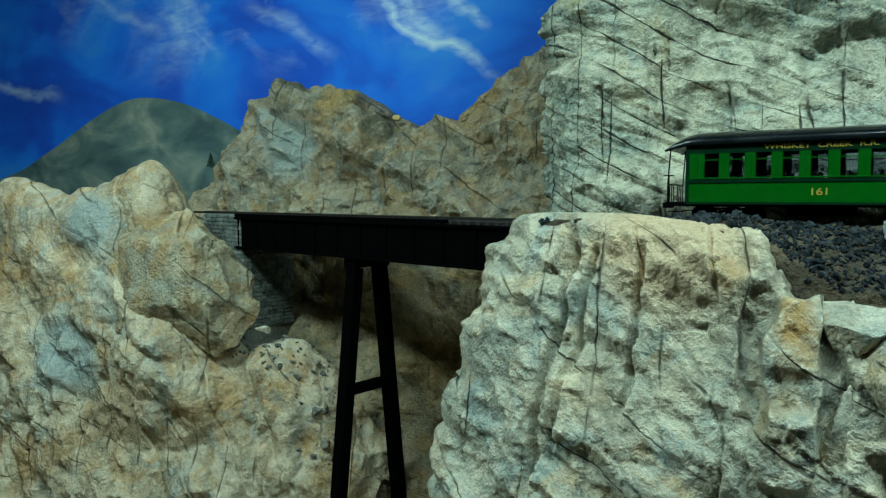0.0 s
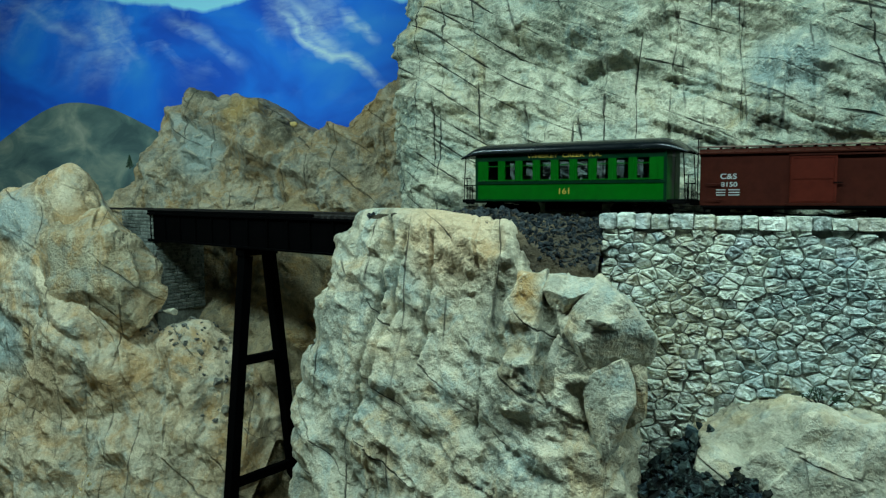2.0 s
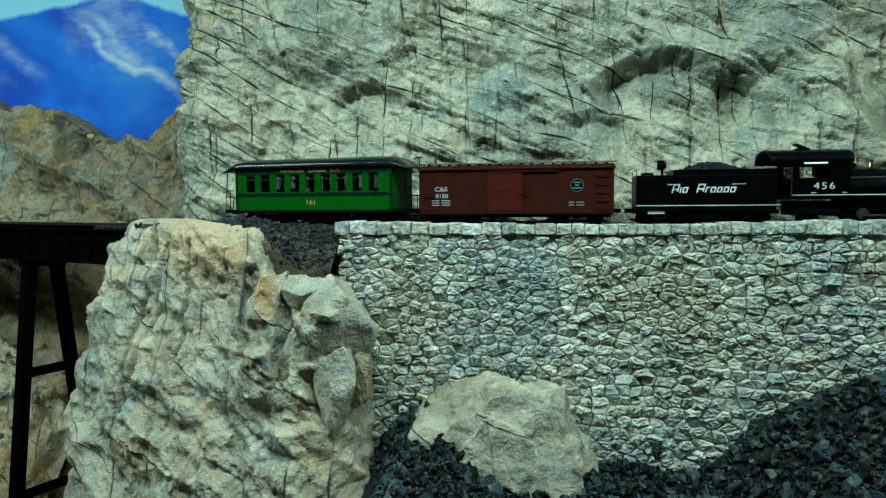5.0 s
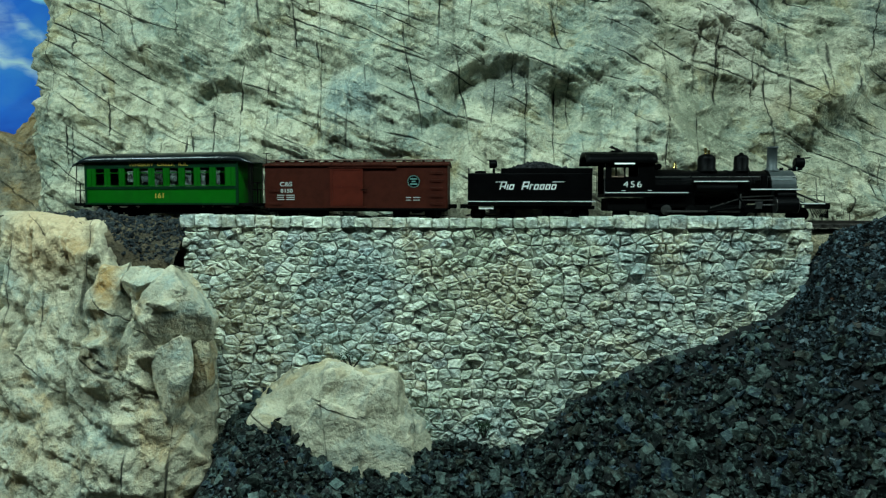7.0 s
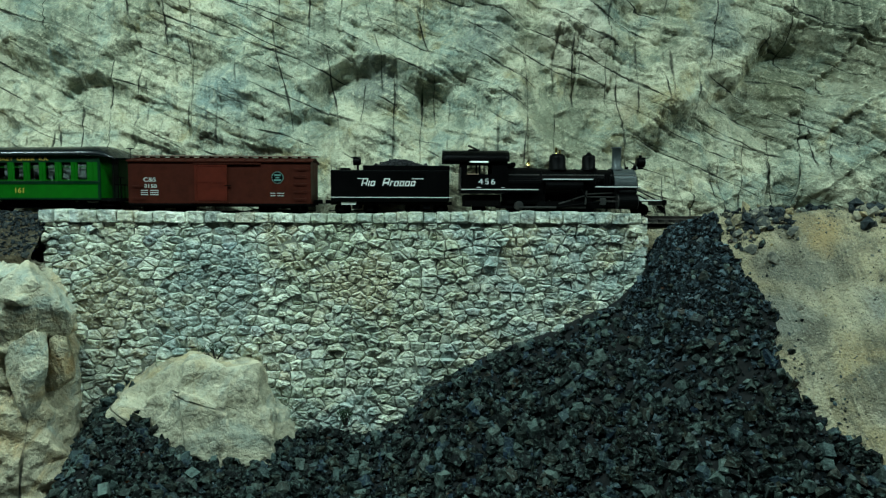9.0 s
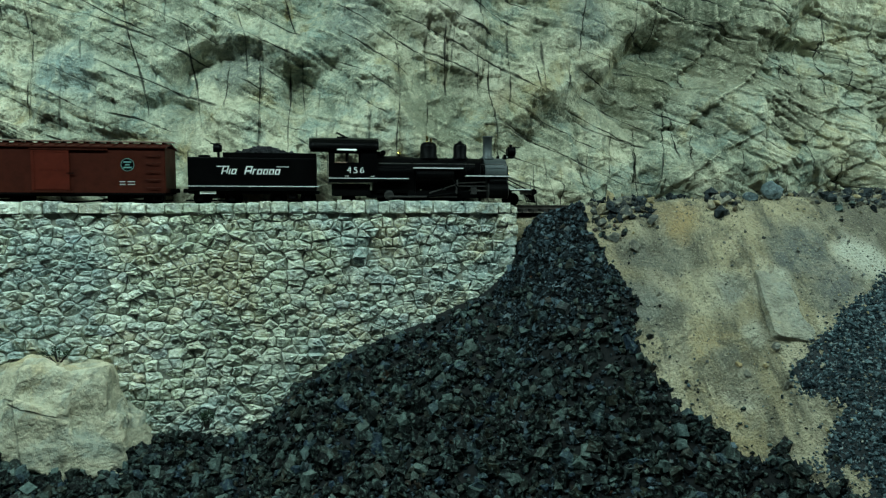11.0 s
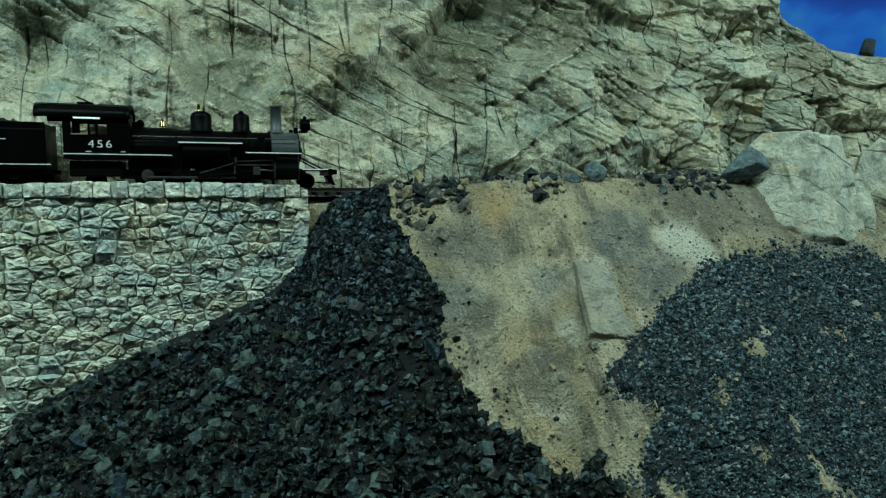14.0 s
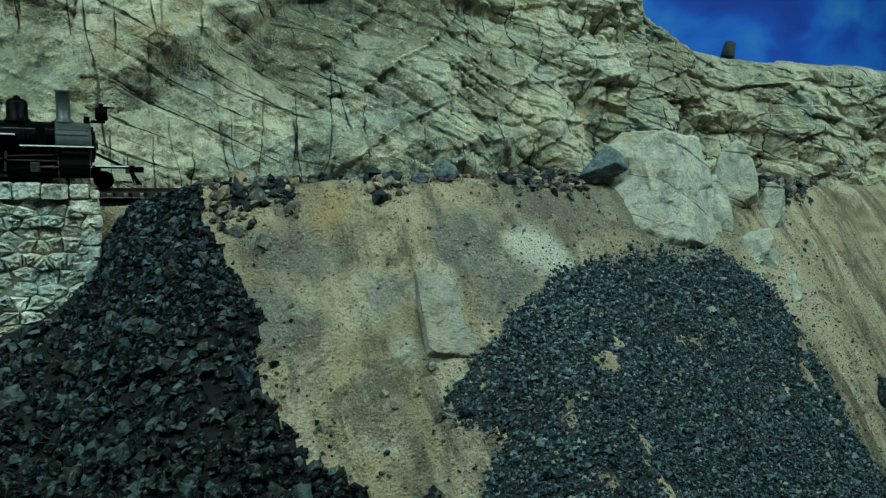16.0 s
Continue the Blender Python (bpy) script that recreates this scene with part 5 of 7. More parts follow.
def lay_stones(parent, polys, y_face, mat, rng, is_part, name="stone", bulge=0.006, to_world=None):
    """Stones of a wall in the plane y = y_face: some as parts, the rest joined."""
    jv, jf = [], []
    for poly in polys:
        (cx, cz), vs, fs = stone_geo(poly, 0.010, bulge, rng)
        if is_part(cx, cz):
            me = bpy.data.meshes.new(name)
            me.from_pydata(vs, [], fs)
            me.materials.append(mat)
            ob = new(name, me)
            ob.parent = parent
            ob.location = (cx, y_face, cz)
        else:
            b = len(jv)
            jv += [(x + cx, y + y_face, z + cz) for x, y, z in vs]
            jf += [tuple(i + b for i in f) for f in fs]
    if jv:
        me = bpy.data.meshes.new("stones_rest")
        me.from_pydata(jv, [], jf)
        me.materials.append(mat)
        ob = new("stones_rest", me)
        ob.parent = parent
        tagged(ob, kind="stuff")


def build_stone_wall():
    rng = random.Random(4)
    w = tagged(new("retaining_wall"), "pale grey-green rubble stone retaining wall with a coping course", "stone wall", kind="structure")
    X0, X1 = 0.197, 1.617
    part("core", box_bm(X0 + 0.004, X1 - 0.004, 1.2235, 1.252, 0.55, 1.205), M_JOINT, w)
    polys = [p for p in rubble_polys(X0, X1, 0.62, 1.186, 0.030, 0.0195, rng)
             if max(q[1] for q in p) > float(T_OF(sum(q[0] for q in p) / len(p))) - 0.03]
    def chosen(cx, cz):
        return 0.62 < cx < 1.22 and cz > 0.83
    lay_stones(w, polys, 1.2235, M_WALL, rng, chosen, "stone", 0.0080)
    x = X0 - 0.004
    while x < X1 - 0.012:
        k = rng.uniform(0.026, 0.046)
        e = min(x + k, X1 + 0.004)
        zt = 1.2115 + 0.003 * math.sin(6 * x) + rng.uniform(-0.002, 0.002)
        if e > X1 - 0.01:
            zt -= 0.012
        bm = box_bm(x + 0.0008, e - 0.0008, 1.2115 + rng.uniform(-0.003, 0.003), 1.256, 1.1865, zt, 0.0045)
        for v in bm.verts:
            v.co += Vector((rng.uniform(-1, 1), rng.uniform(-1, 1), rng.uniform(-1, 1))) * 0.0014
        part("coping_stone", bm, M_WALL, w)
        x = e
    for k in range(22):
        zt = 1.186 - 0.026 * k
        if zt < 0.9:
            break
        bm = box_bm(X1 - rng.uniform(0.018, 0.045), X1 + rng.uniform(0.001, 0.006), 1.2125 + rng.uniform(-0.002, 0.004), 1.256, zt - 0.0245, zt - 0.0014, 0.0045)
        for v in bm.verts:
            v.co += Vector((rng.uniform(-1, 1), rng.uniform(-1, 1), rng.uniform(-1, 1))) * 0.0016
        part("end_stone", bm, M_WALL, w)
    return w


build_stone_wall()


def build_abutment():
    rng = random.Random(9)
    a = tagged(new("bridge_abutment"), "grey cut-stone block abutment under the bridge end", "abutment", kind="structure")
    a.matrix_basis = pose(-1.502, 1.802, 0, 0, 0, -18.8)
    part("core", box_bm(-0.23, -0.004, 0.004, 0.20, 0.70, 1.196), M_JOINT, a)
    h, n = 0.0130, 29
    shapes = {}
    for r in range(n):
        z = 1.196 - h * (r + 1)
        for face, length in ((0, 0.234), (1, 0.20)):
            x = -rng.uniform(0, 0.03)
            while x < length:
                k = rng.choice((0.032, 0.040, 0.048))
                e = min(x + k, length)
                b0 = max(x, 0)
                if e - b0 > 0.006:
                    key = round(e - b0, 3)
                    if key not in shapes:
                        ob = part("block", box_bm(0.0006, key - 0.0010, 0.0, 0.009, 0.0008, h - 0.0008, 0.0022), M_BLOCK, a)
                        shapes[key] = ob.data
                    else:
                        ob = new("block", shapes[key])
                        ob.parent = a
                    if face == 0:
                        ob.matrix_basis = pose(-length + b0, -0.004 + rng.uniform(-1, 1) * 0.001, z)
                    else:
                        ob.matrix_basis = pose(0.004 + rng.uniform(-1, 1) * 0.001, b0, z, 0, 0, 90)
                x = e
    return a


build_abutment()


# ---- loose stones ----
def ico(level):
    bm = bmesh.new()
    bmesh.ops.create_icosphere(bm, subdivisions=level, radius=1.0)
    V = np.array([v.co[:] for v in bm.verts])
    F = np.array([[v.index for v in f.verts] for f in bm.faces])
    bm.free()
    return V, F


OCT_V = np.array([(1, 0, 0), (-1, 0, 0), (0, 1, 0), (0, -1, 0), (0, 0, 1), (0, 0, -1)], float)
OCT_F = np.array([(0, 2, 4), (2, 1, 4), (1, 3, 4), (3, 0, 4), (2, 0, 5), (1, 2, 5), (3, 1, 5), (0, 3, 5)])


CUBE_V = np.array([(x, y, z) for x in (-0.8, 0.8) for y in (-0.8, 0.8) for z in (-0.8, 0.8)])
CUBE_F = np.array([(0, 1, 3), (0, 3, 2), (4, 6, 7), (4, 7, 5), (0, 4, 5), (0, 5, 1), (2, 3, 7), (2, 7, 6), (0, 2, 6), (0, 6, 4), (1, 5, 7), (1, 7, 3)])


def loose(name, places, sizes, mat, label, category, rng, shape="chip"):
    """Many angular stones in one mesh."""
    V, F = {"oct": (OCT_V, OCT_F), "block": (CUBE_V, CUBE_F)}.get(shape) or ico(1)
    n = len(places)
    q = rng.normal(size=(n, 4))
    q /= np.linalg.norm(q, axis=1)[:, None]
    w, x, y, z = q.T
    R = np.stack([1 - 2 * (y * y + z * z), 2 * (x * y - z * w), 2 * (x * z + y * w), 2 * (x * y + z * w), 1 - 2 * (x * x + z * z), 2 * (y * z - x * w),
                  2 * (x * z - y * w), 2 * (y * z + x * w), 1 - 2 * (x * x + y * y)], -1).reshape(n, 3, 3)
    s = (1.3 if shape == "chip" else 1.0) * sizes[:, None] * rng.uniform((0.85, 0.72, 0.6), (1.2, 1.05, 0.95), (n, 3))
    P = V[None] * (1 + rng.uniform(-0.3, 0.2, (n, len(V), 1))) + (rng.uniform(-0.22, 0.22, (n, len(V), 3)) if shape == "block" else 0)
    # planar breaks make the pieces angular
    for k in range({"block": 0, "chip": 3, "oct": 1}[shape]):
        d = rng.normal(size=(n, 3))
        d /= np.linalg.norm(d, axis=1)[:, None]
        over = np.clip(np.einsum("nvk,nk->nv", P, d) - rng.uniform(0.20, 0.52, (n, 1)), 0, None)
        P = P - over[..., None] * d[:, None, :]
    P = np.einsum("nij,nvj->nvi", R, P * s[:, None, :])
    P = P + np.asarray(places)[:, None, :]
    faces = (F[None] + (np.arange(n) * len(V))[:, None, None]).reshape(-1, 3)
    ob = new(name, mesh_np(name, P.reshape(-1, 3), faces, False))
    ob.data.materials.append(mat)
    return tagged(ob, label, category, kind="stuff")


def scatter(n, x0, x1, y0, y1, test, rng):
    x, y = rng.uniform(x0, x1, n), rng.uniform(y0, y1, n)
    k = test(x, y)
    return x[k], y[k]


def build_loose():
    rng = np.random.default_rng(12)
    # dark crushed rock below the wall
    def rock_ok(x, y):
        keep = in_rock(x, y) & (y < 1.235) & (x > 0.26) & ((x > 1.625) | (y < 1.207))
        return keep & (((x - 0.555) / 0.13) ** 2 + ((y - 1.15) / 0.07) ** 2 > 1) & ((x > 0.33) | (y > 1.14))
    x, y = scatter(17000, 0.25, 2.5, 0.50, 1.24, rock_ok, rng)
    low = np.clip((1.13 - bank(x, y)) / 0.33, 0, 1)
    size = np.clip((0.0034 + 0.0056 * low) * rng.lognormal(0, 0.40, len(x)), 0.0026, 0.0155)
    z = bank(x, y) + rng.uniform(0.2, 1.3, len(x)) * size
    P = np.stack([x, y, z], -1)
    # the largest stones where the heap lies nearest are pieces of their own
    pick = np.zeros(len(x), bool)
    inside = np.flatnonzero((x > 1.05) & (x < 1.95) & (y < 1.1))
    pick[inside[np.argsort(-size[inside])[:280]]] = True
    odd = np.arange(len(x)) % 3 > 0
    heap = loose("crushed_rock", P[~pick & odd], size[~pick & odd], M_COAL, "dark angular crushed rock heaped against the stone wall", "rubble", rng, "chip")
    loose("crushed_rock", P[~pick & ~odd], size[~pick & ~odd], M_COAL, "dark blocky crushed rock heaped against the stone wall", "rubble", rng, "block")
    kinds = []
    for k in range(10):
        q = CUBE_V * (1 + rng.uniform(-0.25, 0.2, (8, 1))) * rng.uniform((0.85, 0.75, 0.65), (1.2, 1.05, 0.95)) + rng.uniform(-0.2, 0.2, (8, 3))
        kinds.append(mesh_np("rock", q, CUBE_F, False))
        kinds[-1].materials.append(M_COAL)
    for k, i in enumerate(np.flatnonzero(pick)):
        rock = new("rock", kinds[k % 10])
        rock.parent = heap
        a = rng.uniform(0, 360, 3)
        rock.matrix_basis = pose(*P[i], *a) @ Matrix.Scale(float(size[i]), 4)
    x, y = scatter(22000, 0.25, 2.5, 0.50, 1.24, rock_ok, rng)
    x2, y2 = scatter(9000, 1.56, 1.90, 1.05, 1.25, rock_ok, rng)
    x, y = np.concatenate([x, x2]), np.concatenate([y, y2])
    size = np.clip(0.0038 * rng.lognormal(0, 0.42, len(x)), 0.002, 0.009)
    loose("crushed_chips", np.stack([x, y, bank(x, y) + 0.5 * size], -1), size, M_CHIPS, "fine dark chips between the crushed rock", "rubble", rng, "block")
    # fine grit heap
    x, y = scatter(105000, 2.0, 3.25, 0.45, 1.10, lambda a, b: grit_depth(a, b) > -0.03, rng)
    k = (rng.uniform(0, 1, len(x)) < np.clip(0.35 + grit_depth(x, y) / 0.05, 0, 1)) & (grit_bare(x, y) < 0.16 * rng.normal(0, 1, len(x)))
    x, y = x[k], y[k]
    size = 0.0030 * rng.lognormal(0, 0.42, len(x))
    loose("grit", np.stack([x, y, bank(x, y) + 0.4 * size], -1), size, M_GRIT, "fine blue-grey grit spread over the earth bank", "gravel", rng, "oct")
    # sparse grains and small stones on the earth
    x, y = scatter(30000, 1.75, 3.6, 0.55, 1.26, lambda a, b: ~in_rock(a, b) & ~in_grit(a, b), rng)
    size = 0.0019 * rng.lognormal(0, 0.55, len(x))
    loose("earth_grains", np.stack([x, y, bank(x, y) + 0.3 * size], -1), 0.6 * size, M_RUBBLE, "scattered small grains on the sandy bank", "gravel", rng, "oct")
    x, y = scatter(16000, 2.0, 3.3, 0.5, 1.2, lambda a, b: ~in_grit(a, b) & (a > X_GRIT(b) - 0.14 * rng.uniform(0, 1, len(a)) ** 2.0) & (b < 1.03 + 0.12 * rng.uniform(0, 1, len(a)) ** 2.0) & ~in_rock(a, b), rng)
    k = rng.uniform(0, 1, len(x)) < 0.24
    x, y = x[k], y[k]
    size = 0.0026 * rng.lognormal(0, 0.4, len(x))
    loose("grit_spill", np.stack([x, y, bank(x, y) + 0.4 * size], -1), size, M_GRIT, "thin spill of grey grit around the heap", "gravel", rng, "oct")
    x, y = scatter(9000, 1.7, 2.3, 0.6, 1.24, lambda a, b: ~in_rock(a, b) & (a < X_ROCK(b) + 0.10 * rng.uniform(0, 1, len(a)) ** 2.5), rng)
    k = rng.uniform(0, 1, len(x)) < 0.20
    x, y = x[k], y[k]
    size = np.clip(0.0032 * rng.lognormal(0, 0.5, len(x)), 0.0015, 0.012)
    loose("rock_spill", np.stack([x, y, bank(x, y) + 0.4 * size], -1), size, M_COAL, "loose dark chips at the foot of the rock heap", "rubble", rng)
    # rubble along the edge of the track
    x = rng.uniform(1.80, 3.6, 7500)
    y = 1.212 + rng.normal(0, 0.022, len(x)) - 0.018
    k = (vnoise(np.stack([x, y, 0 * x], -1), 0.12, 207) > -0.15) & ((x < 2.62) | (x > 3.2)) & (y < 1.245)
    x, y = x[k], y[k]
    size = np.clip(0.0042 * rng.lognormal(0, 0.62, len(x)), 0.0018, 0.019)
    dark = rng.uniform(0, 1, len(x)) < 0.6
    for k, mat, words in ((dark, M_CINDER, "black and brown rubble along the track edge"), (~dark, M_RUBBLE, "grey and tan rubble along the track edge")):
        loose("edge_rubble", np.stack([x, y, np.maximum(bank(x, y), 1.1) + 0.4 * size], -1)[k], size[k], mat, words, "rubble", rng)
    # cinders over the near crag and beside the track
    bpy.context.view_layer.update()
    x = rng.uniform(-0.40, 0.20, 22000)
    y = rng.uniform(1.10, 1.46, len(x))
    edge = 1.30 - 0.16 * np.clip((x + 0.30) / 0.40, 0, 1) - 0.03 * vnoise(np.stack([x, y, 0 * x], -1), 0.05, 9)
    k = (y > edge) & (y < track_y(x) - 0.062) & (vnoise(np.stack([x, y, 0 * x], -1), 0.06, 19) + 0.5 * rng.normal(0, 1, len(x)) > -0.55)
    x, y, z = on_top(("track_bed", "cinder_slope"), x[k], y[k])
    k = z > 1.09
    x, y, z = x[k], y[k], z[k]
    size = np.clip(0.0025 * rng.lognormal(0, 0.5, len(x)), 0.0012, 0.008)
    loose("cinders", np.stack([x, y, z + 0.25 * size], -1), size, M_CINDER, "black and brown cinders on the crag beside the track", "rubble", rng)
    # yellow rubble low on the crag
    x, y, z = on_top(("rock_shoulder",), rng.normal(-1.50, 0.035, 90), rng.normal(1.44, 0.02, 90))
    size = np.clip(0.006 * rng.lognormal(0, 0.4, len(x)), 0.003, 0.014)
    loose("yellow_rubble", np.stack([x, y, z + 0.3 * size], -1), size, M_YELLOW, "small ochre and white stones lodged on the crag", "rubble", rng)
    # debris on the ledge below the abutment
    x, y, z = on_top(("rock_shoulder", "gorge_wall"), rng.uniform(-1.45, -1.05, 130), rng.uniform(1.66, 1.80, 130))
    size = np.clip(0.006 * rng.lognormal(0, 0.5, len(x)), 0.003, 0.02)
    loose("ledge_debris", np.stack([x, y, z + 0.3 * size], -1), size, M_RUBBLE, "brown and grey stones on the ledge below the abutment", "rubble", rng)


def on_top(names, x, y):
    """Drops points on the highest of the named surfaces below them."""
    got = []
    for a, b in zip(x, y):
        best = None
        for name in names:
            hit, place, nrm, i = bpy.data.objects[name].ray_cast((a, b, 2.0), (0, 0, -1))
            if hit and (best is None or place[2] > best):
                best = place[2]
        if best is not None:
            got.append((a, b, best))
    g = np.array(got).reshape(-1, 3)
    return g[:, 0], g[:, 1], g[:, 2]


M_CINDER = stone_material("cinders", [(0.0, (0.006, 0.008, 0.009)), (0.45, (0.018, 0.023, 0.026)), (0.72, (0.045, 0.055, 0.058)), (0.90, (0.050, 0.044, 0.033)), (1.0, (0.12, 0.09, 0.05))], wash=0.3)


M_RUBBLE = stone_material("edge_rubble", [(0.0, (0.07, 0.075, 0.07)), (0.5, (0.16, 0.16, 0.135)), (0.8, (0.28, 0.25, 0.18)), (1.0, (0.36, 0.27, 0.13))])
M_YELLOW = stone_material("ochre_rubble", [(0.0, (0.30, 0.17, 0.03)), (0.6, (0.45, 0.30, 0.07)), (1.0, (0.6, 0.58, 0.48))])
build_loose()


M_BOULDER = rock_material("boulder_plaster", (0.58, 0.51, 0.36), (0.42, 0.375, 0.26), (0.17, 0.16, 0.115), (0.48, 0.36, 0.19), (0.29, 0.35, 0.315), 0.57, CRAG_INK, 0.5, [((0.058, -0.06, 0.125), 0.032, (0.05, 0.05, 0.045)), ((0.066, -0.08, 0.085), 0.028, (0.10, 0.10, 0.08))], grain=0.5)
M_BLUEROCK = stone_material("blue_grey_stone", [(0.0, (0.085, 0.115, 0.125)), (1.0, (0.15, 0.19, 0.19))])

M_DARKSTONE = stone_material("dark_stone", [(0.0, (0.035, 0.045, 0.05)), (1.0, (0.05, 0.06, 0.065))])


M_SLAB = rock_material("slab_plaster", (0.38, 0.345, 0.25), (0.27, 0.25, 0.19), (0.12, 0.115, 0.09), (0.40, 0.30, 0.14), (0.27, 0.29, 0.25), 0.58)


def build_rocks():
    boulder("boulder", (0.566, 1.140, 0.728), (0.265, 0.150, 0.205), 3, M_BOULDER, "large angular pale tan plaster boulder against the stone wall", turn=3, sub=6, cut=0.66, rough=0.085, planes=4, shape=lambda V: V * (1 + 0.07 * creases(V, 0.8, 77, 3))[:, None],
            faces=((-0.62, -0.25, 0.75, 0.58), (-0.35, -0.90, 0.22, 0.47), (0.45, -0.80, 0.30, 0.46), (0.90, -0.1, 0.30, 0.63), (0.35, -0.15, 1.0, 0.70), (-0.2, -0.6, -0.7, 0.6), (-0.95, -0.1, 0.1, 0.66)))
    slab_z = float(bank(np.array([2.145]), np.array([0.96]))[0])
    slab = boulder("slab_stone", (2.145, 0.96, slab_z), (0.070, 0.112, 0.022), 71, M_SLAB, "flat grey-tan slab half sunk in the earth bank", "stone", sub=5, cut=0.95, rough=0.03, planes=2, faces=((1, 0.15, 0, 0.58), (-1, 0.1, 0, 0.58), (0.25, 1, 0, 0.74), (-0.1, -1, 0, 0.78), (0, 0, 1, 0.45)))
    slab.matrix_basis = pose(2.143, 0.96, slab_z - 0.002, 45, 5, -4)
    boulder("blue_stone", (2.665, 1.165, 1.250), (0.070, 0.038, 0.055), 21, M_BLUEROCK, "angular blue-grey stone at the track edge", turn=-12, sub=5, cut=0.36, rough=0.05, planes=9)
    boulder("grey_stone", (2.275, 1.190, 1.236), (0.036, 0.026, 0.036), 25, M_BLUEROCK, "angular grey stone at the track edge", sub=5, cut=0.36, rough=0.06, planes=10)
    boulder("grey_stone", (2.215, 1.19, 1.222), (0.026, 0.02, 0.02), 26, M_BLUEROCK, "small grey stone at the track edge", sub=4, cut=0.38, rough=0.06)
    boulder("grey_stone", (2.13, 1.195, 1.216), (0.018, 0.016, 0.016), 27, M_RUBBLE, "small grey stone at the track edge", sub=4, cut=0.38, rough=0.06)
    for k, (x, y, s, m) in enumerate([(1.829, 1.131, 0.017, M_RUBBLE), (1.87, 1.107, 0.020, M_RUBBLE), (1.86, 1.19, 0.02, M_RUBBLE), (2.089, 0.898, 0.014, M_RUBBLE), (2.018, 0.885, 0.012, M_RUBBLE), (2.081, 0.844, 0.013, M_RUBBLE), (2.057, 0.881, 0.008, M_RUBBLE), (1.87, 1.163, 0.022, M_RUBBLE), (2.093, 1.166, 0.016, M_RUBBLE),
                                      (2.01, 0.905, 0.009, M_RUBBLE), (2.42, 1.14, 0.014, M_COAL), (2.46, 1.15, 0.012, M_COAL), (2.55, 1.13, 0.015, M_COAL), (2.37, 1.16, 0.012, M_RUBBLE), (1.95, 1.20, 0.014, M_RUBBLE)]):
        z = float(bank(np.array([x]), np.array([y]))[0])
        boulder("slope_stone", (x, y, z + 0.35 * s), (s, 0.8 * s, 0.85 * s), 60 + k, m, "small tan stone half sunk in the earth bank", "stone", turn=37 * k, sub=4, cut=0.42, rough=0.08)
    boulder("dark_boulder", (3.27, 0.84, 0.70), (0.07, 0.06, 0.065), 44, M_COAL, "dark rough rock on the far bank", turn=0, sub=4, cut=0.7, rough=0.08)
    bpy.context.view_layer.update()
    ty = np.linspace(1.55, 1.85, 30)
    rx, ry, rz = on_top(("cliff",), np.full(30, 3.67), ty)
    k = int(np.argmax(rz))
    boulder("ridge_stone", (3.67, float(ry[k]) - 0.01, float(rz[k]) + 0.022), (0.042, 0.03, 0.040), 47, M_DARKSTONE, "dark stone lying on the cliff ridge", sub=3, cut=0.5, rough=0.05)
    boulder("saddle_stone", (-1.10, 2.12, 1.522), (0.018, 0.014, 0.012), 48, M_YELLOW, "small orange stone on the hill saddle", "stone", sub=3, cut=0.5, rough=0.08)
    boulder("ledge_stone", (-1.34, 1.70, 0.85), (0.035, 0.02, 0.016), 49, M_BOULDER, "flat tan stone on the ledge below the abutment", "stone", sub=3, cut=0.5, rough=0.08)


build_rocks()


# ---- train ----
M_GRAPHITE = plain_material("smokebox_graphite", (0.06, 0.07, 0.071), 0.42, 0.15, 80.0, 0.15, 0.3)
M_BRASS = plain_material("brass", (0.62, 0.45, 0.16), 0.25, 0.1, 80.0, 0.05, 1.0)
M_STEEL = plain_material("worn_steel", (0.10, 0.097, 0.093), 0.35, 0.2, 90.0, 0.1, 0.9)
M_ROOF = plain_material("coach_roof_black", (0.003, 0.005, 0.006), 0.25, gloss=0.4)
M_LETTER = plain_material("worn_lettering", (0.36, 0.37, 0.35), 0.6)
M_GOLD = plain_material("lettering_gold", (0.40, 0.27, 0.035), 0.5)
M_DOOR = plain_material("boxcar_door_red", (0.064, 0.010, 0.0055), 0.6, 0.15, gloss=0.05)
M_COALHEAP = stone_material("tender_coal", [(0.0, (0.012, 0.012, 0.013)), (0.6, (0.022, 0.022, 0.024)), (1.0, (0.04, 0.04, 0.043))])
M_DARK = plain_material("underframe_black", (0.0016, 0.0016, 0.0016), 0.8, gloss=0.03)
M_WOODWALK = plain_material("roofwalk_boards", (0.20, 0.13, 0.095), 0.75, 0.3, 70.0, 0.4)
M_GLASS = material("window_glass", 0.03, 0.0, (0.45, 0.52, 0.58))
M_GLASS.node_tree.nodes["Principled BSDF"].inputs["Transmission Weight"].default_value = 1.0
M_GLASS.node_tree.nodes["Principled BSDF"].inputs["IOR"].default_value = 1.5
M_LENS = material("lamp_lens", 0.1, 0.0, (0.85, 0.86, 0.8))


def text_part(name, words, size, at, mat, parent, shear=0.0, wide=1.0, bold=0.0, space=1.0):
    cu = bpy.data.curves.new(name, "FONT")
    cu.body, cu.size, cu.align_x, cu.align_y, cu.extrude, cu.shear, cu.offset = words, size, "CENTER", "CENTER", 0.00025, shear, bold
    cu.space_character = space
    tmp = bpy.data.objects.new(name, cu)
    me = bpy.data.meshes.new_from_object(tmp)
    bpy.data.objects.remove(tmp)
    ob = new(name, me)
    me.materials.clear()
    me.materials.append(mat)
    ob.parent = parent
    ob.matrix_basis = pose(*at, 90, 0, 0) @ Matrix.Diagonal((wide, 1, 1, 1))
    return ob


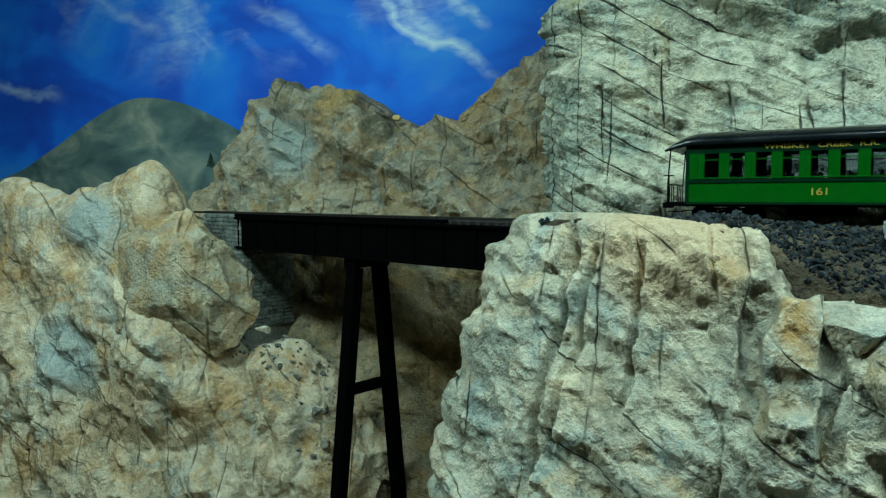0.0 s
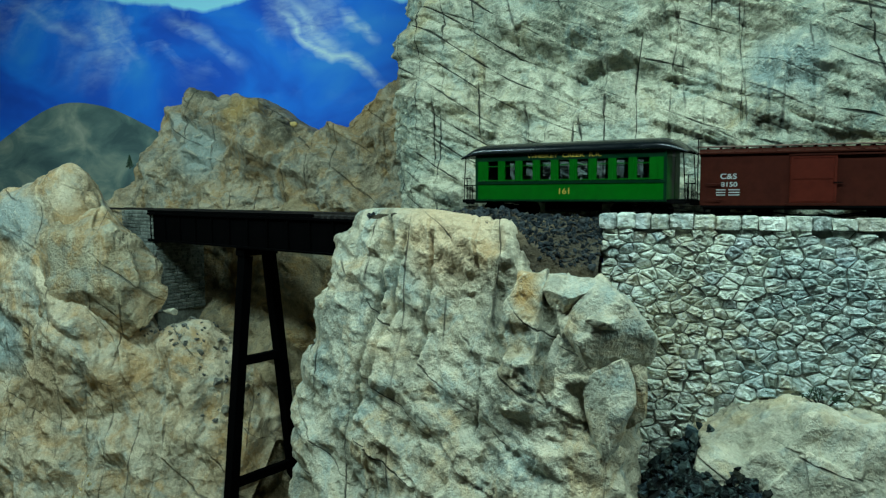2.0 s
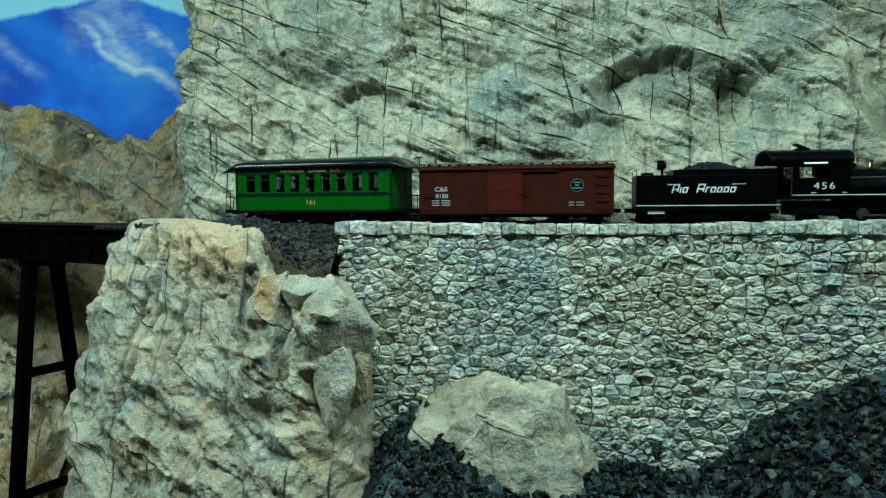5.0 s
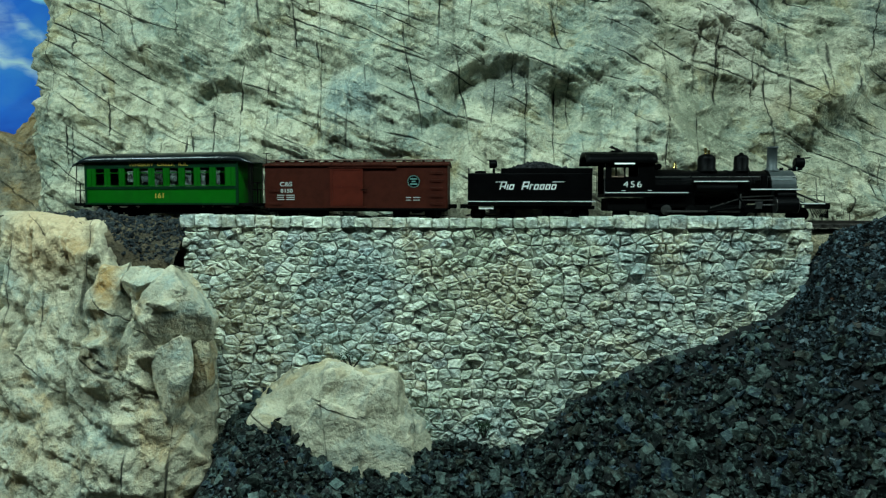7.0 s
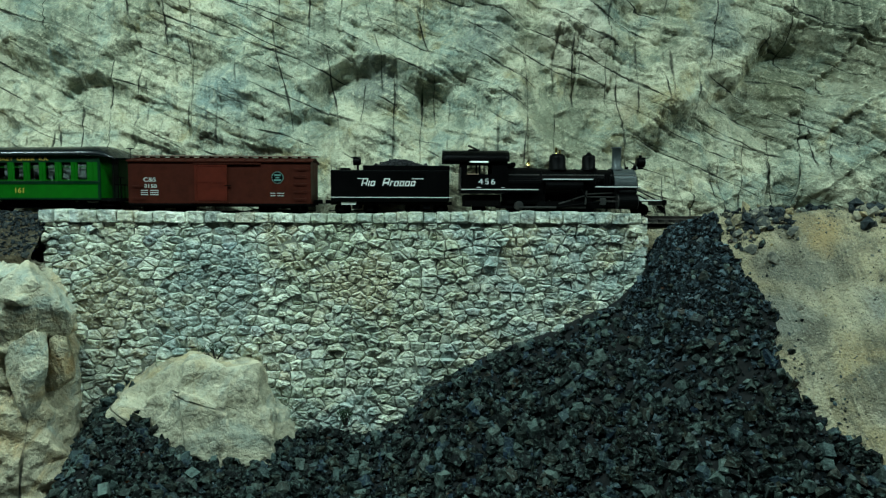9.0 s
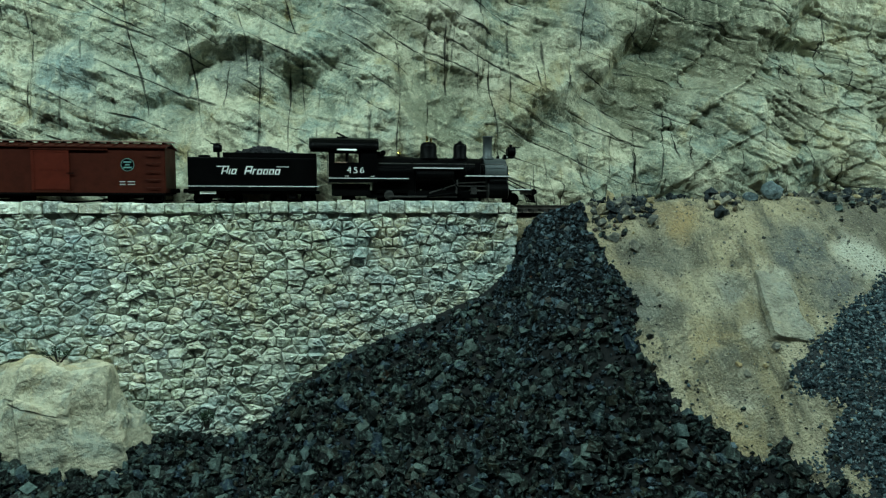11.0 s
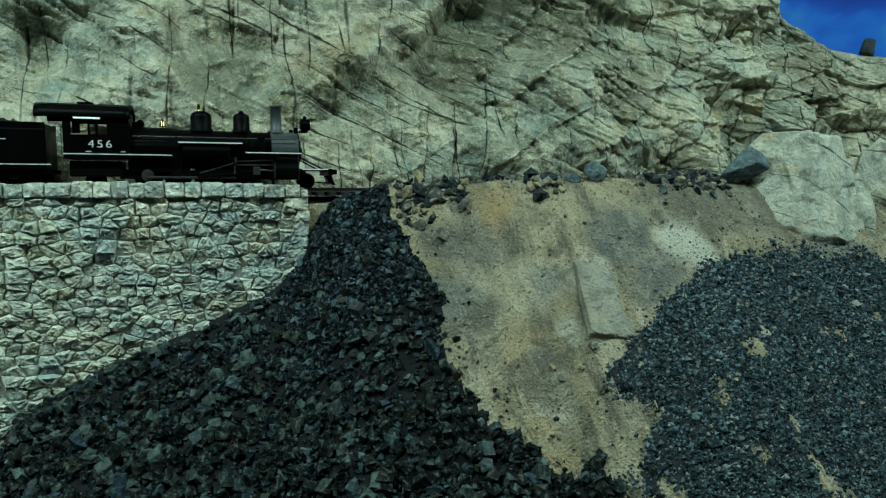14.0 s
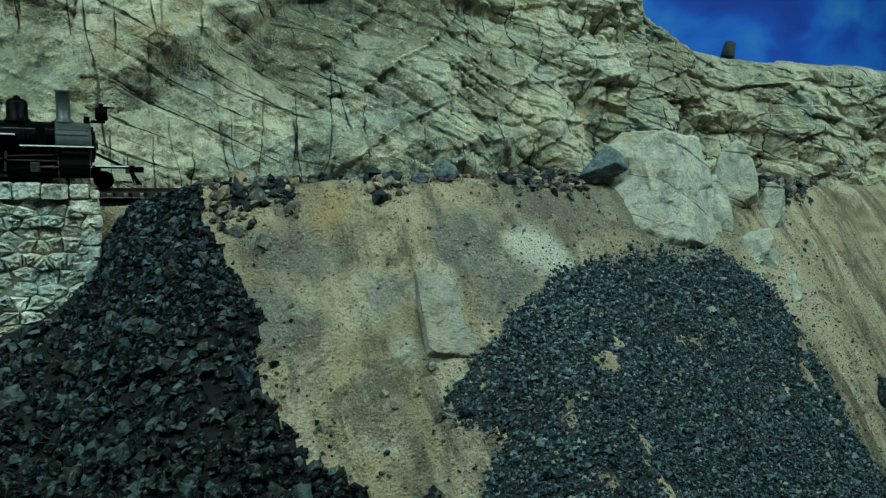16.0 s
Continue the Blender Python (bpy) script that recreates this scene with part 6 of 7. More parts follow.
def lathe_bm(points, axis="z", seg=24, at=(0, 0, 0)):
    """A turned shape: rows of (radius, place along the axis)."""
    bm = bmesh.new()
    rings = []
    for r, h in points:
        ring = []
        for k in range(seg):
            a = 2 * math.pi * k / seg
            c, s = r * math.cos(a), r * math.sin(a)
            v = (c, s, h) if axis == "z" else (h, c, s) if axis == "x" else (c, h, s)
            ring.append(bm.verts.new(Vector(v) + Vector(at)))
        rings.append(ring)
    for a, b in zip(rings, rings[1:]):
        for k in range(seg):
            bm.faces.new((a[k], a[(k + 1) % seg], b[(k + 1) % seg], b[k]))
    bm.faces.new(rings[0][::-1])
    bm.faces.new(rings[-1])
    bmesh.ops.recalc_face_normals(bm, faces=bm.faces[:])
    return bm


def wheel_parts(parent, x, r, gauge=0.045, mat=None, spokes=0):
    """An axle with two flanged wheels."""
    ax = part("axle", cyl_bm((x, -gauge / 2 - 0.004, r), (x, gauge / 2 + 0.004, r), 0.0025, 10), M_DARK, parent)
    for s in (-1, 1):
        y = s * (gauge / 2 + 0.001)
        part("wheel", lathe_bm([(r * 0.3, y - s * 0.002), (r + 0.0016, y - s * 0.002), (r + 0.0016, y - s * 0.001), (r, y), (r, y + s * 0.0045), (r * 0.82, y + s * 0.0045), (r * 0.78, y + s * 0.003), (r * 0.3, y + s * 0.003), (r * 0.25, y + s * 0.0055), (0.001, y + s * 0.0055)], "y", 24, (x, 0, r)), mat or M_DARK, ax, smooth=False)
    return ax


def truck(parent, x, base=0.078, r=0.0165, name="truck"):
    """A four-wheeled bogie with arch-bar side frames."""
    t = part(name, box_bm(x - 0.008, x + 0.008, -0.048, 0.048, 0.016, 0.026, 0.001), M_DARK, parent)
    for s in (-1, 1):
        y = s * 0.040
        bm = beam_bm((x - base / 2 - 0.006, y, r + 0.006), (x - 0.014, y, r + 0.012), 0.003, 0.003)
        part("arch_bar", bm, M_DARK, t)
        part("arch_bar", beam_bm((x - 0.014, y, r + 0.012), (x + 0.014, y, r + 0.012), 0.003, 0.003), M_DARK, t)
        part("arch_bar", beam_bm((x + 0.014, y, r + 0.012), (x + base / 2 + 0.006, y, r + 0.006), 0.003, 0.003), M_DARK, t)
        part("tie_bar", beam_bm((x - base / 2 - 0.006, y, r - 0.006), (x + base / 2 + 0.006, y, r - 0.006), 0.003, 0.003), M_DARK, t)
        for k in (-1, 1):
            part("journal_box", box_bm(x + k * base / 2 - 0.006, x + k * base / 2 + 0.006, y - 0.004, y + 0.004, r - 0.006, r + 0.006, 0.001), M_DARK, t)
    for k in (-1, 1):
        wheel_parts(t, x + k * base / 2, r)
    return t


def coupler(parent, x, way):
    part("coupler", box_bm(min(x, x + way * 0.02), max(x, x + way * 0.02), -0.005, 0.005, 0.028, 0.038, 0.0015), M_DARK, parent)


def arch_bm(x0, x1, half, eave, rise, thick, seg=16, droop=0.0, ends=(0.0, 0.0), nx=14):
    """An arched roof shell; droop lowers the ends over the given lengths."""
    bm = bmesh.new()
    rows = []
    for i in range(nx + 1):
        x = x0 + (x1 - x0) * i / nx
        if ends[0] > 0 or ends[1] > 0:
            # finer steps towards the ends
            u = i / nx
            x = x0 + (x1 - x0) * (0.5 - 0.5 * math.cos(math.pi * u))
        k0 = max(0.0, 1 - (x - x0) / ends[0]) if ends[0] else 0.0
        k1 = max(0.0, 1 - (x1 - x) / ends[1]) if ends[1] else 0.0
        d = max(k0, k1) ** 2
        row = []
        for side in (0, 1):
            for j in range(seg + 1):
                a = math.pi * j / seg
                y = -half * math.cos(a) * (1 - 0.10 * d)
                z = eave + (rise * (1 - 0.85 * d)) * math.sin(a) ** 0.75 - droop * d * 0.3 - (thick if side else 0)
                row.append(bm.verts.new((x, y * (0.985 if side else 1), z)))
        rows.append(row)
    m = seg + 1
    for a, b in zip(rows, rows[1:]):
        for j in range(seg):
            bm.faces.new((a[j], b[j], b[j + 1], a[j + 1]))
            bm.faces.new((a[m + j], a[m + j + 1], b[m + j + 1], b[m + j]))
        bm.faces.new((a[0], a[m], b[m], b[0]))
        bm.faces.new((a[seg], b[seg], b[m + seg], a[m + seg]))
    for r in (rows[0], rows[-1]):
        for j in range(seg):
            bm.faces.new((r[j], r[j + 1], r[m + j + 1], r[m + j]))
    bmesh.ops.recalc_face_normals(bm, faces=bm.faces[:])
    return bm


def vehicle(name, x, label, category):
    v = tagged(new(name), label, category, "train on the track")
    v.matrix_basis = pose(x, float(track_y(x)), RAIL_Z, 0, 0, track_turn(x))
    return v


def build_locomotive():
    v = vehicle("steam_locomotive", 1.570, "black narrow-gauge steam locomotive with grey smokebox and brass fittings", "locomotive")
    B, D, S = M_BLACK, M_DARK, M_STEEL
    zb, rb = 0.0775, 0.0395
    boiler = part("boiler", lathe_bm([(0.02, -0.285), (rb + 0.003, -0.285), (rb + 0.003, -0.215), (rb, -0.19), (rb - 0.0015, -0.014)], "x", 40, (0, 0, zb)), B, v, smooth=False)
    for x in (-0.19, -0.15, -0.105, -0.06, -0.016):
        part("boiler_band", lathe_bm([(rb + 0.0012, x - 0.002), (rb + 0.0012, x + 0.002)], "x", 40, (0, 0, zb)), B, boiler)
    sb = part("smokebox", lathe_bm([(rb, -0.0135), (rb, 0.040), (rb - 0.002, 0.0425), (0.012, 0.0425)], "x", 40, (0, 0, zb)), M_GRAPHITE, v, "grey graphite-painted smokebox")
    part("smokebox_door", lathe_bm([(0.030, 0.0425), (0.030, 0.0445), (0.024, 0.0485), (0.010, 0.0505), (0.001, 0.051)], "x", 32, (0, 0, zb)), B, sb)
    for k in range(10):
        a = 2 * math.pi * k / 10
        part("door_dog", box_bm(0.0425, 0.0465, 0.031 * math.cos(a) - 0.002, 0.031 * math.cos(a) + 0.002, zb + 0.031 * math.sin(a) - 0.002, zb + 0.031 * math.sin(a) + 0.002, 0.0005), B, sb)
    part("number_plate", lathe_bm([(0.0085, 0.051), (0.0085, 0.053), (0.001, 0.053)], "x", 24, (0, 0, zb)), M_BRASS, sb)
    part("firebox", box_bm(-0.285, -0.185, -0.044, 0.044, 0.03, 0.088, 0.006), B, v)
    # stack, domes, bell
    part("stack", lathe_bm([(0.019, 0.1135), (0.0155, 0.119), (0.0115, 0.123), (0.0115, 0.1675), (0.0132, 0.1685), (0.0132, 0.1715), (0.0105, 0.1715), (0.0100, 0.13)], "z", 28), M_GRAPHITE, v, "grey straight chimney", True)
    dome = part("steam_dome", lathe_bm([(0.027, 0.1120), (0.0235, 0.1175), (0.0205, 0.121), (0.0205, 0.143), (0.0185, 0.150), (0.0120, 0.1545), (0.001, 0.156)], "z", 28, (-0.149, 0, 0)), B, v, "", True)
    part("whistle", lathe_bm([(0.0035, 0.155), (0.002, 0.158), (0.0032, 0.160), (0.0032, 0.168), (0.001, 0.170)], "z", 12, (-0.153, -0.004, 0)), M_BRASS, dome, "brass whistle")
    part("safety_valve", lathe_bm([(0.0028, 0.155), (0.0028, 0.163), (0.001, 0.165)], "z", 12, (-0.143, 0.003, 0)), M_BRASS, dome, "brass safety valve")
    sand = part("sand_dome", lathe_bm([(0.0235, 0.112), (0.019, 0.118), (0.0165, 0.121), (0.0165, 0.145), (0.0145, 0.1505), (0.006, 0.154), (0.0045, 0.158), (0.001, 0.159)], "z", 28, (-0.070, 0, 0)), B, v, "", True)
    for s in (-1, 1):
        part("sand_pipe", cyl_bm((-0.06, s * 0.016, 0.124), (-0.052, s * 0.041, 0.085), 0.0014, 8), B, sand)
    bell = part("bell", lathe_bm([(0.0075, 0.122), (0.0055, 0.125), (0.0045, 0.131), (0.003, 0.1345), (0.001, 0.1355)], "z", 16, (-0.222, 0, 0)), M_BRASS, v, "polished brass bell", True)
    for s in (-1, 1):
        part("bell_yoke", beam_bm((-0.222, s * 0.009, 0.115), (-0.222, s * 0.009, 0.137), 0.002, 0.003), B, bell)
    part("bell_bar", beam_bm((-0.222, -0.009, 0.137), (-0.222, 0.009, 0.137), 0.002, 0.002), B, bell)
    part("turret", box_bm(-0.277, -0.262, -0.012, 0.012, 0.118, 0.130, 0.002), B, v)
    part("generator", cyl_bm((-0.262, -0.016, 0.126), (-0.262, 0.012, 0.126), 0.007, 16), B, v)
    # headlight
    hl = part("headlight", lathe_bm([(0.009, 0.050), (0.0125, 0.053), (0.0125, 0.070)], "x", 24, (0, 0, 0.134)), B, v)
    part("lens", lathe_bm([(0.0108, 0.0703), (0.0108, 0.0712), (0.001, 0.0715)], "x", 24, (0, 0, 0.134)), M_LENS, hl, "clear headlight lens")
    part("visor", box_bm(0.066, 0.082, -0.0125, 0.0125, 0.1445, 0.146), B, hl)
    part("bracket", box_bm(0.040, 0.066, -0.008, 0.008, 0.117, 0.1215, 0.001), B, hl)
    part("lamp_jack", cyl_bm((0.06, 0, 0.145), (0.06, 0, 0.152), 0.004, 12), B, hl)
    for s in (-1, 1):
        m = part("marker_lamp", cyl_bm((0.036, s * 0.036, 0.113), (0.036, s * 0.036, 0.125), 0.0045, 12), B, v)
        part("lens", cyl_bm((0.0405, s * 0.036, 0.119), (0.0415, s * 0.036, 0.119), 0.003, 10), M_LENS, m)
    # cab
    cab = part("cab", box_bm(-0.392, -0.280, -0.058, 0.058, 0.055, 0.062), B, v)
    for s in (-1, 1):
        y0, y1 = sorted((s * 0.0555, s * 0.058))
        part("side_panel", box_bm(-0.392, -0.280, y0, y1, 0.062, 0.101), B, cab)
        part("side_panel", box_bm(-0.392, -0.280, y0, y1, 0.127, 0.140), B, cab)
        for x0, x1 in ((-0.392, -0.378), (-0.350, -0.346), (-0.318, -0.280)):
            part("window_post", box_bm(x0, x1, y0, y1, 0.101, 0.127), B, cab)
        part("arm_rest", box_bm(-0.378, -0.350, min(s * 0.058, s * 0.061), max(s * 0.058, s * 0.061), 0.0995, 0.102, 0.0006), M_WOODWALK, cab)
        aw = part("awning", box_bm(-0.0225, 0.0225, -0.0125, 0.0, -0.0004, 0.0006), M_WHITE, cab, "pale folded-down window awning")
        aw.matrix_basis = pose(-0.350, s * 0.0585, 0.1375, 0, 0, 0 if s < 0 else 180) @ pose(0, 0, 0, 48, 0, 0)
        part("grab_rail", cyl_bm((-0.394, s * 0.0595, 0.062), (-0.394, s * 0.0595, 0.118), 0.0009, 8), S, cab)
    part("front_wall", box_bm(-0.283, -0.280, -0.0555, 0.0555, 0.062, 0.146), B, cab)
    roof = part("roof", arch_bm(-0.437, -0.276, 0.065, 0.134, 0.027, 0.003), B, cab, "", True)
    part("hatch", box_bm(-0.372, -0.345, -0.016, 0.016, 0.1605, 0.164, 0.001), B, roof)
    hatch = part("hatch_lid", box_bm(-0.012, 0.012, -0.016, 0.016, -0.001, 0.001), B, roof)
    hatch.matrix_basis = pose(-0.362, 0, 0.169, 0, 25, 0)
    for s in (-1, 1):
        part("gutter", beam_bm((-0.43, s * 0.052, 0.152), (-0.28, s * 0.052, 0.152), 0.002, 0.0025), B, roof)
    part("backhead", box_bm(-0.300, -0.2835, -0.036, 0.036, 0.062, 0.115, 0.008), D, cab)
    text_part("number", "456", 0.0200, (-0.330, -0.0584, 0.0825), M_WHITE, cab, 0, 1.2, -0.0002, 1.25)
    for x, w in ((-0.355, 0.010), (-0.295, 0.009)):
        part("small_lettering", box_bm(x, x + w, -0.0586, -0.0580, 0.0685, 0.0697), M_WHITE, cab)
    for s in (-1, 1):
        part("cab_line", box_bm(-0.392, -0.205, min(s * 0.058, s * 0.0590), max(s * 0.058, s * 0.0590), 0.0635, 0.0650), M_WHITE, v, "thin white lining")
        part("running_board", box_bm(-0.280, -0.205, min(s * 0.036, s * 0.0575), max(s * 0.036, s * 0.0575), 0.0585, 0.0630), B, v)
        b1 = part("running_board", box_bm(-0.193, -0.072, min(s * 0.034, s * 0.056), max(s * 0.034, s * 0.056), 0.0875, 0.0905), B, v)
        part("board_edge", box_bm(-0.193, -0.072, min(s * 0.056, s * 0.0566), max(s * 0.056, s * 0.0566), 0.0888, 0.0908), M_WHITE, b1, "thin white board edge")
        b2 = part("running_board", box_bm(-0.066, 0.045, min(s * 0.032, s * 0.056), max(s * 0.032, s * 0.056), 0.0695, 0.0725), B, v)
        part("board_edge", box_bm(-0.066, 0.045, min(s * 0.056, s * 0.0566), max(s * 0.056, s * 0.0566), 0.0708, 0.0728), M_WHITE, b2, "thin white board edge")
        part("air_tank", cyl_bm((-0.185, s * 0.047, 0.074), (-0.095, s * 0.047, 0.074), 0.0105, 18), B, v)
        part("handrail", cyl_bm((-0.275, s * 0.043, 0.1005), (0.040, s * 0.043, 0.1005), 0.0009, 8), S, v)
        for x in (-0.26, -0.18, -0.10, -0.02, 0.035):
            part("stanchion", cyl_bm((x, s * 0.036, 0.099), (x, s * 0.0435, 0.1005), 0.0012, 8), B, v)
        # frame, cylinders, rods
        part("frame", box_bm(-0.30, 0.055, min(s * 0.034, s * 0.038), max(s * 0.034, s * 0.038), 0.018, 0.036, 0.001), D, v)
        cyl = part("cylinder", cyl_bm((-0.010, s * 0.048, 0.036), (0.038, s * 0.048, 0.036), 0.0185, 24), B, v)
        for x in (-0.0105, 0.0375):
            part("cylinder_rim", lathe_bm([(0.0188, x), (0.0188, x + 0.0012)], "x", 24, (0, s * 0.048, 0.036)), M_STEEL, cyl, "bright cylinder rim")
        part("valve_chest", cyl_bm((-0.006, s * 0.044, 0.058), (0.036, s * 0.044, 0.058), 0.0105, 18), B, cyl)
        part("piston_rod", cyl_bm((-0.045, s * 0.048, 0.036), (-0.010, s * 0.048, 0.036), 0.0018, 10), S, v)
        part("crosshead", box_bm(-0.052, -0.038, s * 0.048 - 0.004, s * 0.048 + 0.004, 0.028, 0.044, 0.001), S, v)
        part("guide_bar", beam_bm((-0.085, s * 0.048, 0.047), (-0.010, s * 0.048, 0.047), 0.003, 0.003), S, v)
        part("main_rod", beam_bm((-0.045, s * 0.050, 0.036), (-0.160, s * 0.052, 0.021), 0.0032, 0.005), D, v)
        part("side_rod", beam_bm((-0.250, s * 0.047, 0.021), (-0.085, s * 0.047, 0.021), 0.003, 0.005), S, v)
        part("eccentric_rod", beam_bm((-0.155, s * 0.054, 0.030), (-0.085, s * 0.052, 0.052), 0.002, 0.003), S, v)
        part("valve_link", beam_bm((-0.088, s * 0.052, 0.028), (-0.086, s * 0.052, 0.062), 0.004, 0.004), S, v)
        part("radius_rod", beam_bm((-0.088, s * 0.050, 0.054), (-0.010, s * 0.047, 0.058), 0.002, 0.003), S, v)
        for x in (-0.250, -0.195, -0.140, -0.085):
            part("crank", lathe_bm([(0.0115, s * 0.0395), (0.0115, s * 0.0445), (0.006, s * 0.0455), (0.001, s * 0.0455)], "y", 20, (x, 0, 0.025)), S if x == -0.25 else D, v)
        part("air_pump" if s < 0 else "feed_pump", cyl_bm((-0.035, s * 0.049, 0.074), (-0.035, s * 0.049, 0.103), 0.0075, 16), B, v)
        part("pipe", cyl_bm((-0.10, s * 0.0535, 0.066), (-0.075, s * 0.0535, 0.030), 0.0016, 8), D, v)
        part("pilot_brace", cyl_bm((0.041, s * 0.030, 0.066), (0.092, s * 0.036, 0.040), 0.0016, 8), B, v)
        part("pilot_step", box_bm(0.090, 0.104, min(s * 0.044, s * 0.058), max(s * 0.044, s * 0.058), 0.010, 0.013), D, v)
        part("hand_iron", cyl_bm((0.098, s * 0.050, 0.041), (0.098, s * 0.050, 0.058), 0.0009, 8), S, v)
    part("hand_iron", cyl_bm((0.098, -0.050, 0.058), (0.098, 0.050, 0.058), 0.0009, 8), S, v)
    for x in (-0.250, -0.195, -0.140, -0.085):
        wheel_parts(v, x, 0.025, mat=M_DARK)
    wheel_parts(v, 0.060, 0.0150, mat=M_DARK)
    wheel_parts(v, -0.345, 0.0150, mat=M_DARK)
    part("trailing_frame", box_bm(-0.385, -0.295, -0.046, 0.046, 0.022, 0.052, 0.003), D, v)
    part("pilot_deck", box_bm(0.043, 0.108, -0.050, 0.050, 0.036, 0.0405, 0.001), B, v)
    part("pilot_beam", box_bm(0.100, 0.109, -0.056, 0.056, 0.027, 0.041, 0.001), B, v)
    part("deck_line", box_bm(0.046, 0.100, -0.0512, -0.0500, 0.0385, 0.0405), M_WHITE, v, "thin white deck edge")
    for k in range(9):
        y = -0.044 + 0.011 * k
        part("pilot_slat", beam_bm((0.108, y, 0.028), (0.124 - 0.0006 * abs(k - 4) ** 2, y * 0.8, 0.006), 0.003, 0.003), D, v)
    part("coupler", box_bm(0.108, 0.128, -0.006, 0.006, 0.029, 0.040, 0.0015), D, v)
    return v


def build_tender():
    v = vehicle("coal_tender", 1.006, "black coal tender with white lining and slanted white lettering", "tender")
    B = M_BLACK
    part("underframe", box_bm(-0.1435, 0.150, -0.050, 0.050, 0.026, 0.034, 0.001), M_DARK, v)
    tank = part("tank", box_bm(-0.1435, 0.1435, -0.057, 0.057, 0.034, 0.110, 0.003), B, v)
    for s in (-1, 1):
        part("coal_board", box_bm(-0.050, 0.1435, min(s * 0.054, s * 0.057), max(s * 0.054, s * 0.057), 0.1095, 0.121, 0.0008), B, v)
        part("tank_line", box_bm(-0.1435, 0.150, min(s * 0.057, s * 0.0577), max(s * 0.057, s * 0.0577), 0.0435, 0.0448), M_WHITE, tank, "thin white lining")
    bm = box_bm(-0.066, -0.050, -0.057, 0.057, 0.1095, 0.121, 0.001)
    part("coal_gate", bm, B, v)
    part("front_board", box_bm(0.134, 0.1435, -0.054, 0.054, 0.1095, 0.118, 0.001), B, v)
    rng = np.random.default_rng(5)
    x, y = rng.uniform(-0.045, 0.13, 1300), rng.uniform(-0.05, 0.05, 1300)
    z = 0.112 + 0.022 * np.exp(-((x - 0.02) / 0.055) ** 2) * np.cos(y / 0.05 * 1.2) + rng.uniform(0, 0.003, 1300)
    coal = loose("coal_load", np.stack([x, y, z], -1), 0.0034 * rng.lognormal(0, 0.3, 1300), M_COALHEAP, "heaped black coal load", "", rng)
    coal.parent = v
    part("coal_base", box_bm(-0.050, 0.134, -0.052, 0.052, 0.109, 0.1135, 0.002), M_COALHEAP, v)
    post = part("lamp_post", cyl_bm((-0.083, 0, 0.109), (-0.083, 0, 0.128), 0.003, 10), B, v)
    lamp = part("tender_lamp", lathe_bm([(0.007, -0.075), (0.0095, -0.080), (0.0095, -0.094)], "x", 20, (0, 0, 0.133)), B, post)
    part("lens", lathe_bm([(0.008, -0.0945), (0.001, -0.0948)], "x", 20, (0, 0, 0.133)), M_LENS, lamp)
    part("lamp_visor", box_bm(-0.100, -0.076, -0.0095, 0.0095, 0.1425, 0.144), B, lamp)
    part("water_hatch", lathe_bm([(0.014, 0.110), (0.014, 0.1155), (0.012, 0.117), (0.001, 0.117)], "z", 20, (-0.115, 0, 0)), B, v)
    for s in (-1, 1):
        part("rear_grab", cyl_bm((-0.1425, s * 0.05, 0.110), (-0.1425, s * 0.05, 0.122), 0.0009, 8), M_STEEL, v)
        part("step", box_bm(-0.148, -0.130, min(s * 0.045, s * 0.057), max(s * 0.045, s * 0.057), 0.010, 0.013), M_DARK, v)
    part("rear_rail", cyl_bm((-0.1425, -0.05, 0.122), (-0.1425, 0.05, 0.122), 0.0009, 8), M_STEEL, v)
    part("data_plate", box_bm(-0.118, -0.083, -0.0522, -0.0505, 0.0265, 0.0325), M_WHITE, v, "small white plate on the frame")
    # slanted white lettering as plain shapes
    def stroke(x0, x1, z0, z1):
        bm = box_bm(x0, x1, -0.0577, -0.0570, z0, z1)
        for vt in bm.verts:
            vt.co.x += 0.28 * (vt.co.z - 0.079)
        part("letter_stroke", bm, M_WHITE, tank)
    x, base, thick = -0.068, 0.0715, 0.0025
    for w, h in ((0.013, 0.0185), (0.0025, 0.012), (0.0105, 0.012), (0, 0), (0.0145, 0.0185), (0.0070, 0.012), (0.0105, 0.012), (0.0100, 0.012), (0.0105, 0.012), (0.0105, 0.012)):
        if not w:
            x += 0.016
            continue
        stroke(x, x + thick, base, base + h)
        if w > 0.003:
            stroke(x + thick, x + w, base + h - thick, base + h)
        if w > 0.008:
            stroke(x + w - thick, x + w, base + (0 if h < 0.015 else 0.002), base + h - thick)
            stroke(x + thick, x + w - thick, base + (0.006 if h > 0.015 else 0.0), base + (0.006 if h > 0.015 else 0.0) + 0.0020)
        x += w + 0.0030
    for x0, x1, z in ((-0.082, -0.060, 0.0885), (-0.018, -0.004, 0.0795), (0.050, 0.078, 0.0885)):
        stroke(x0, x1, z, z + 0.0013)
    truck(v, -0.085, 0.07)
    truck(v, 0.088, 0.07)
    coupler(v, -0.1435, -1)
    return v


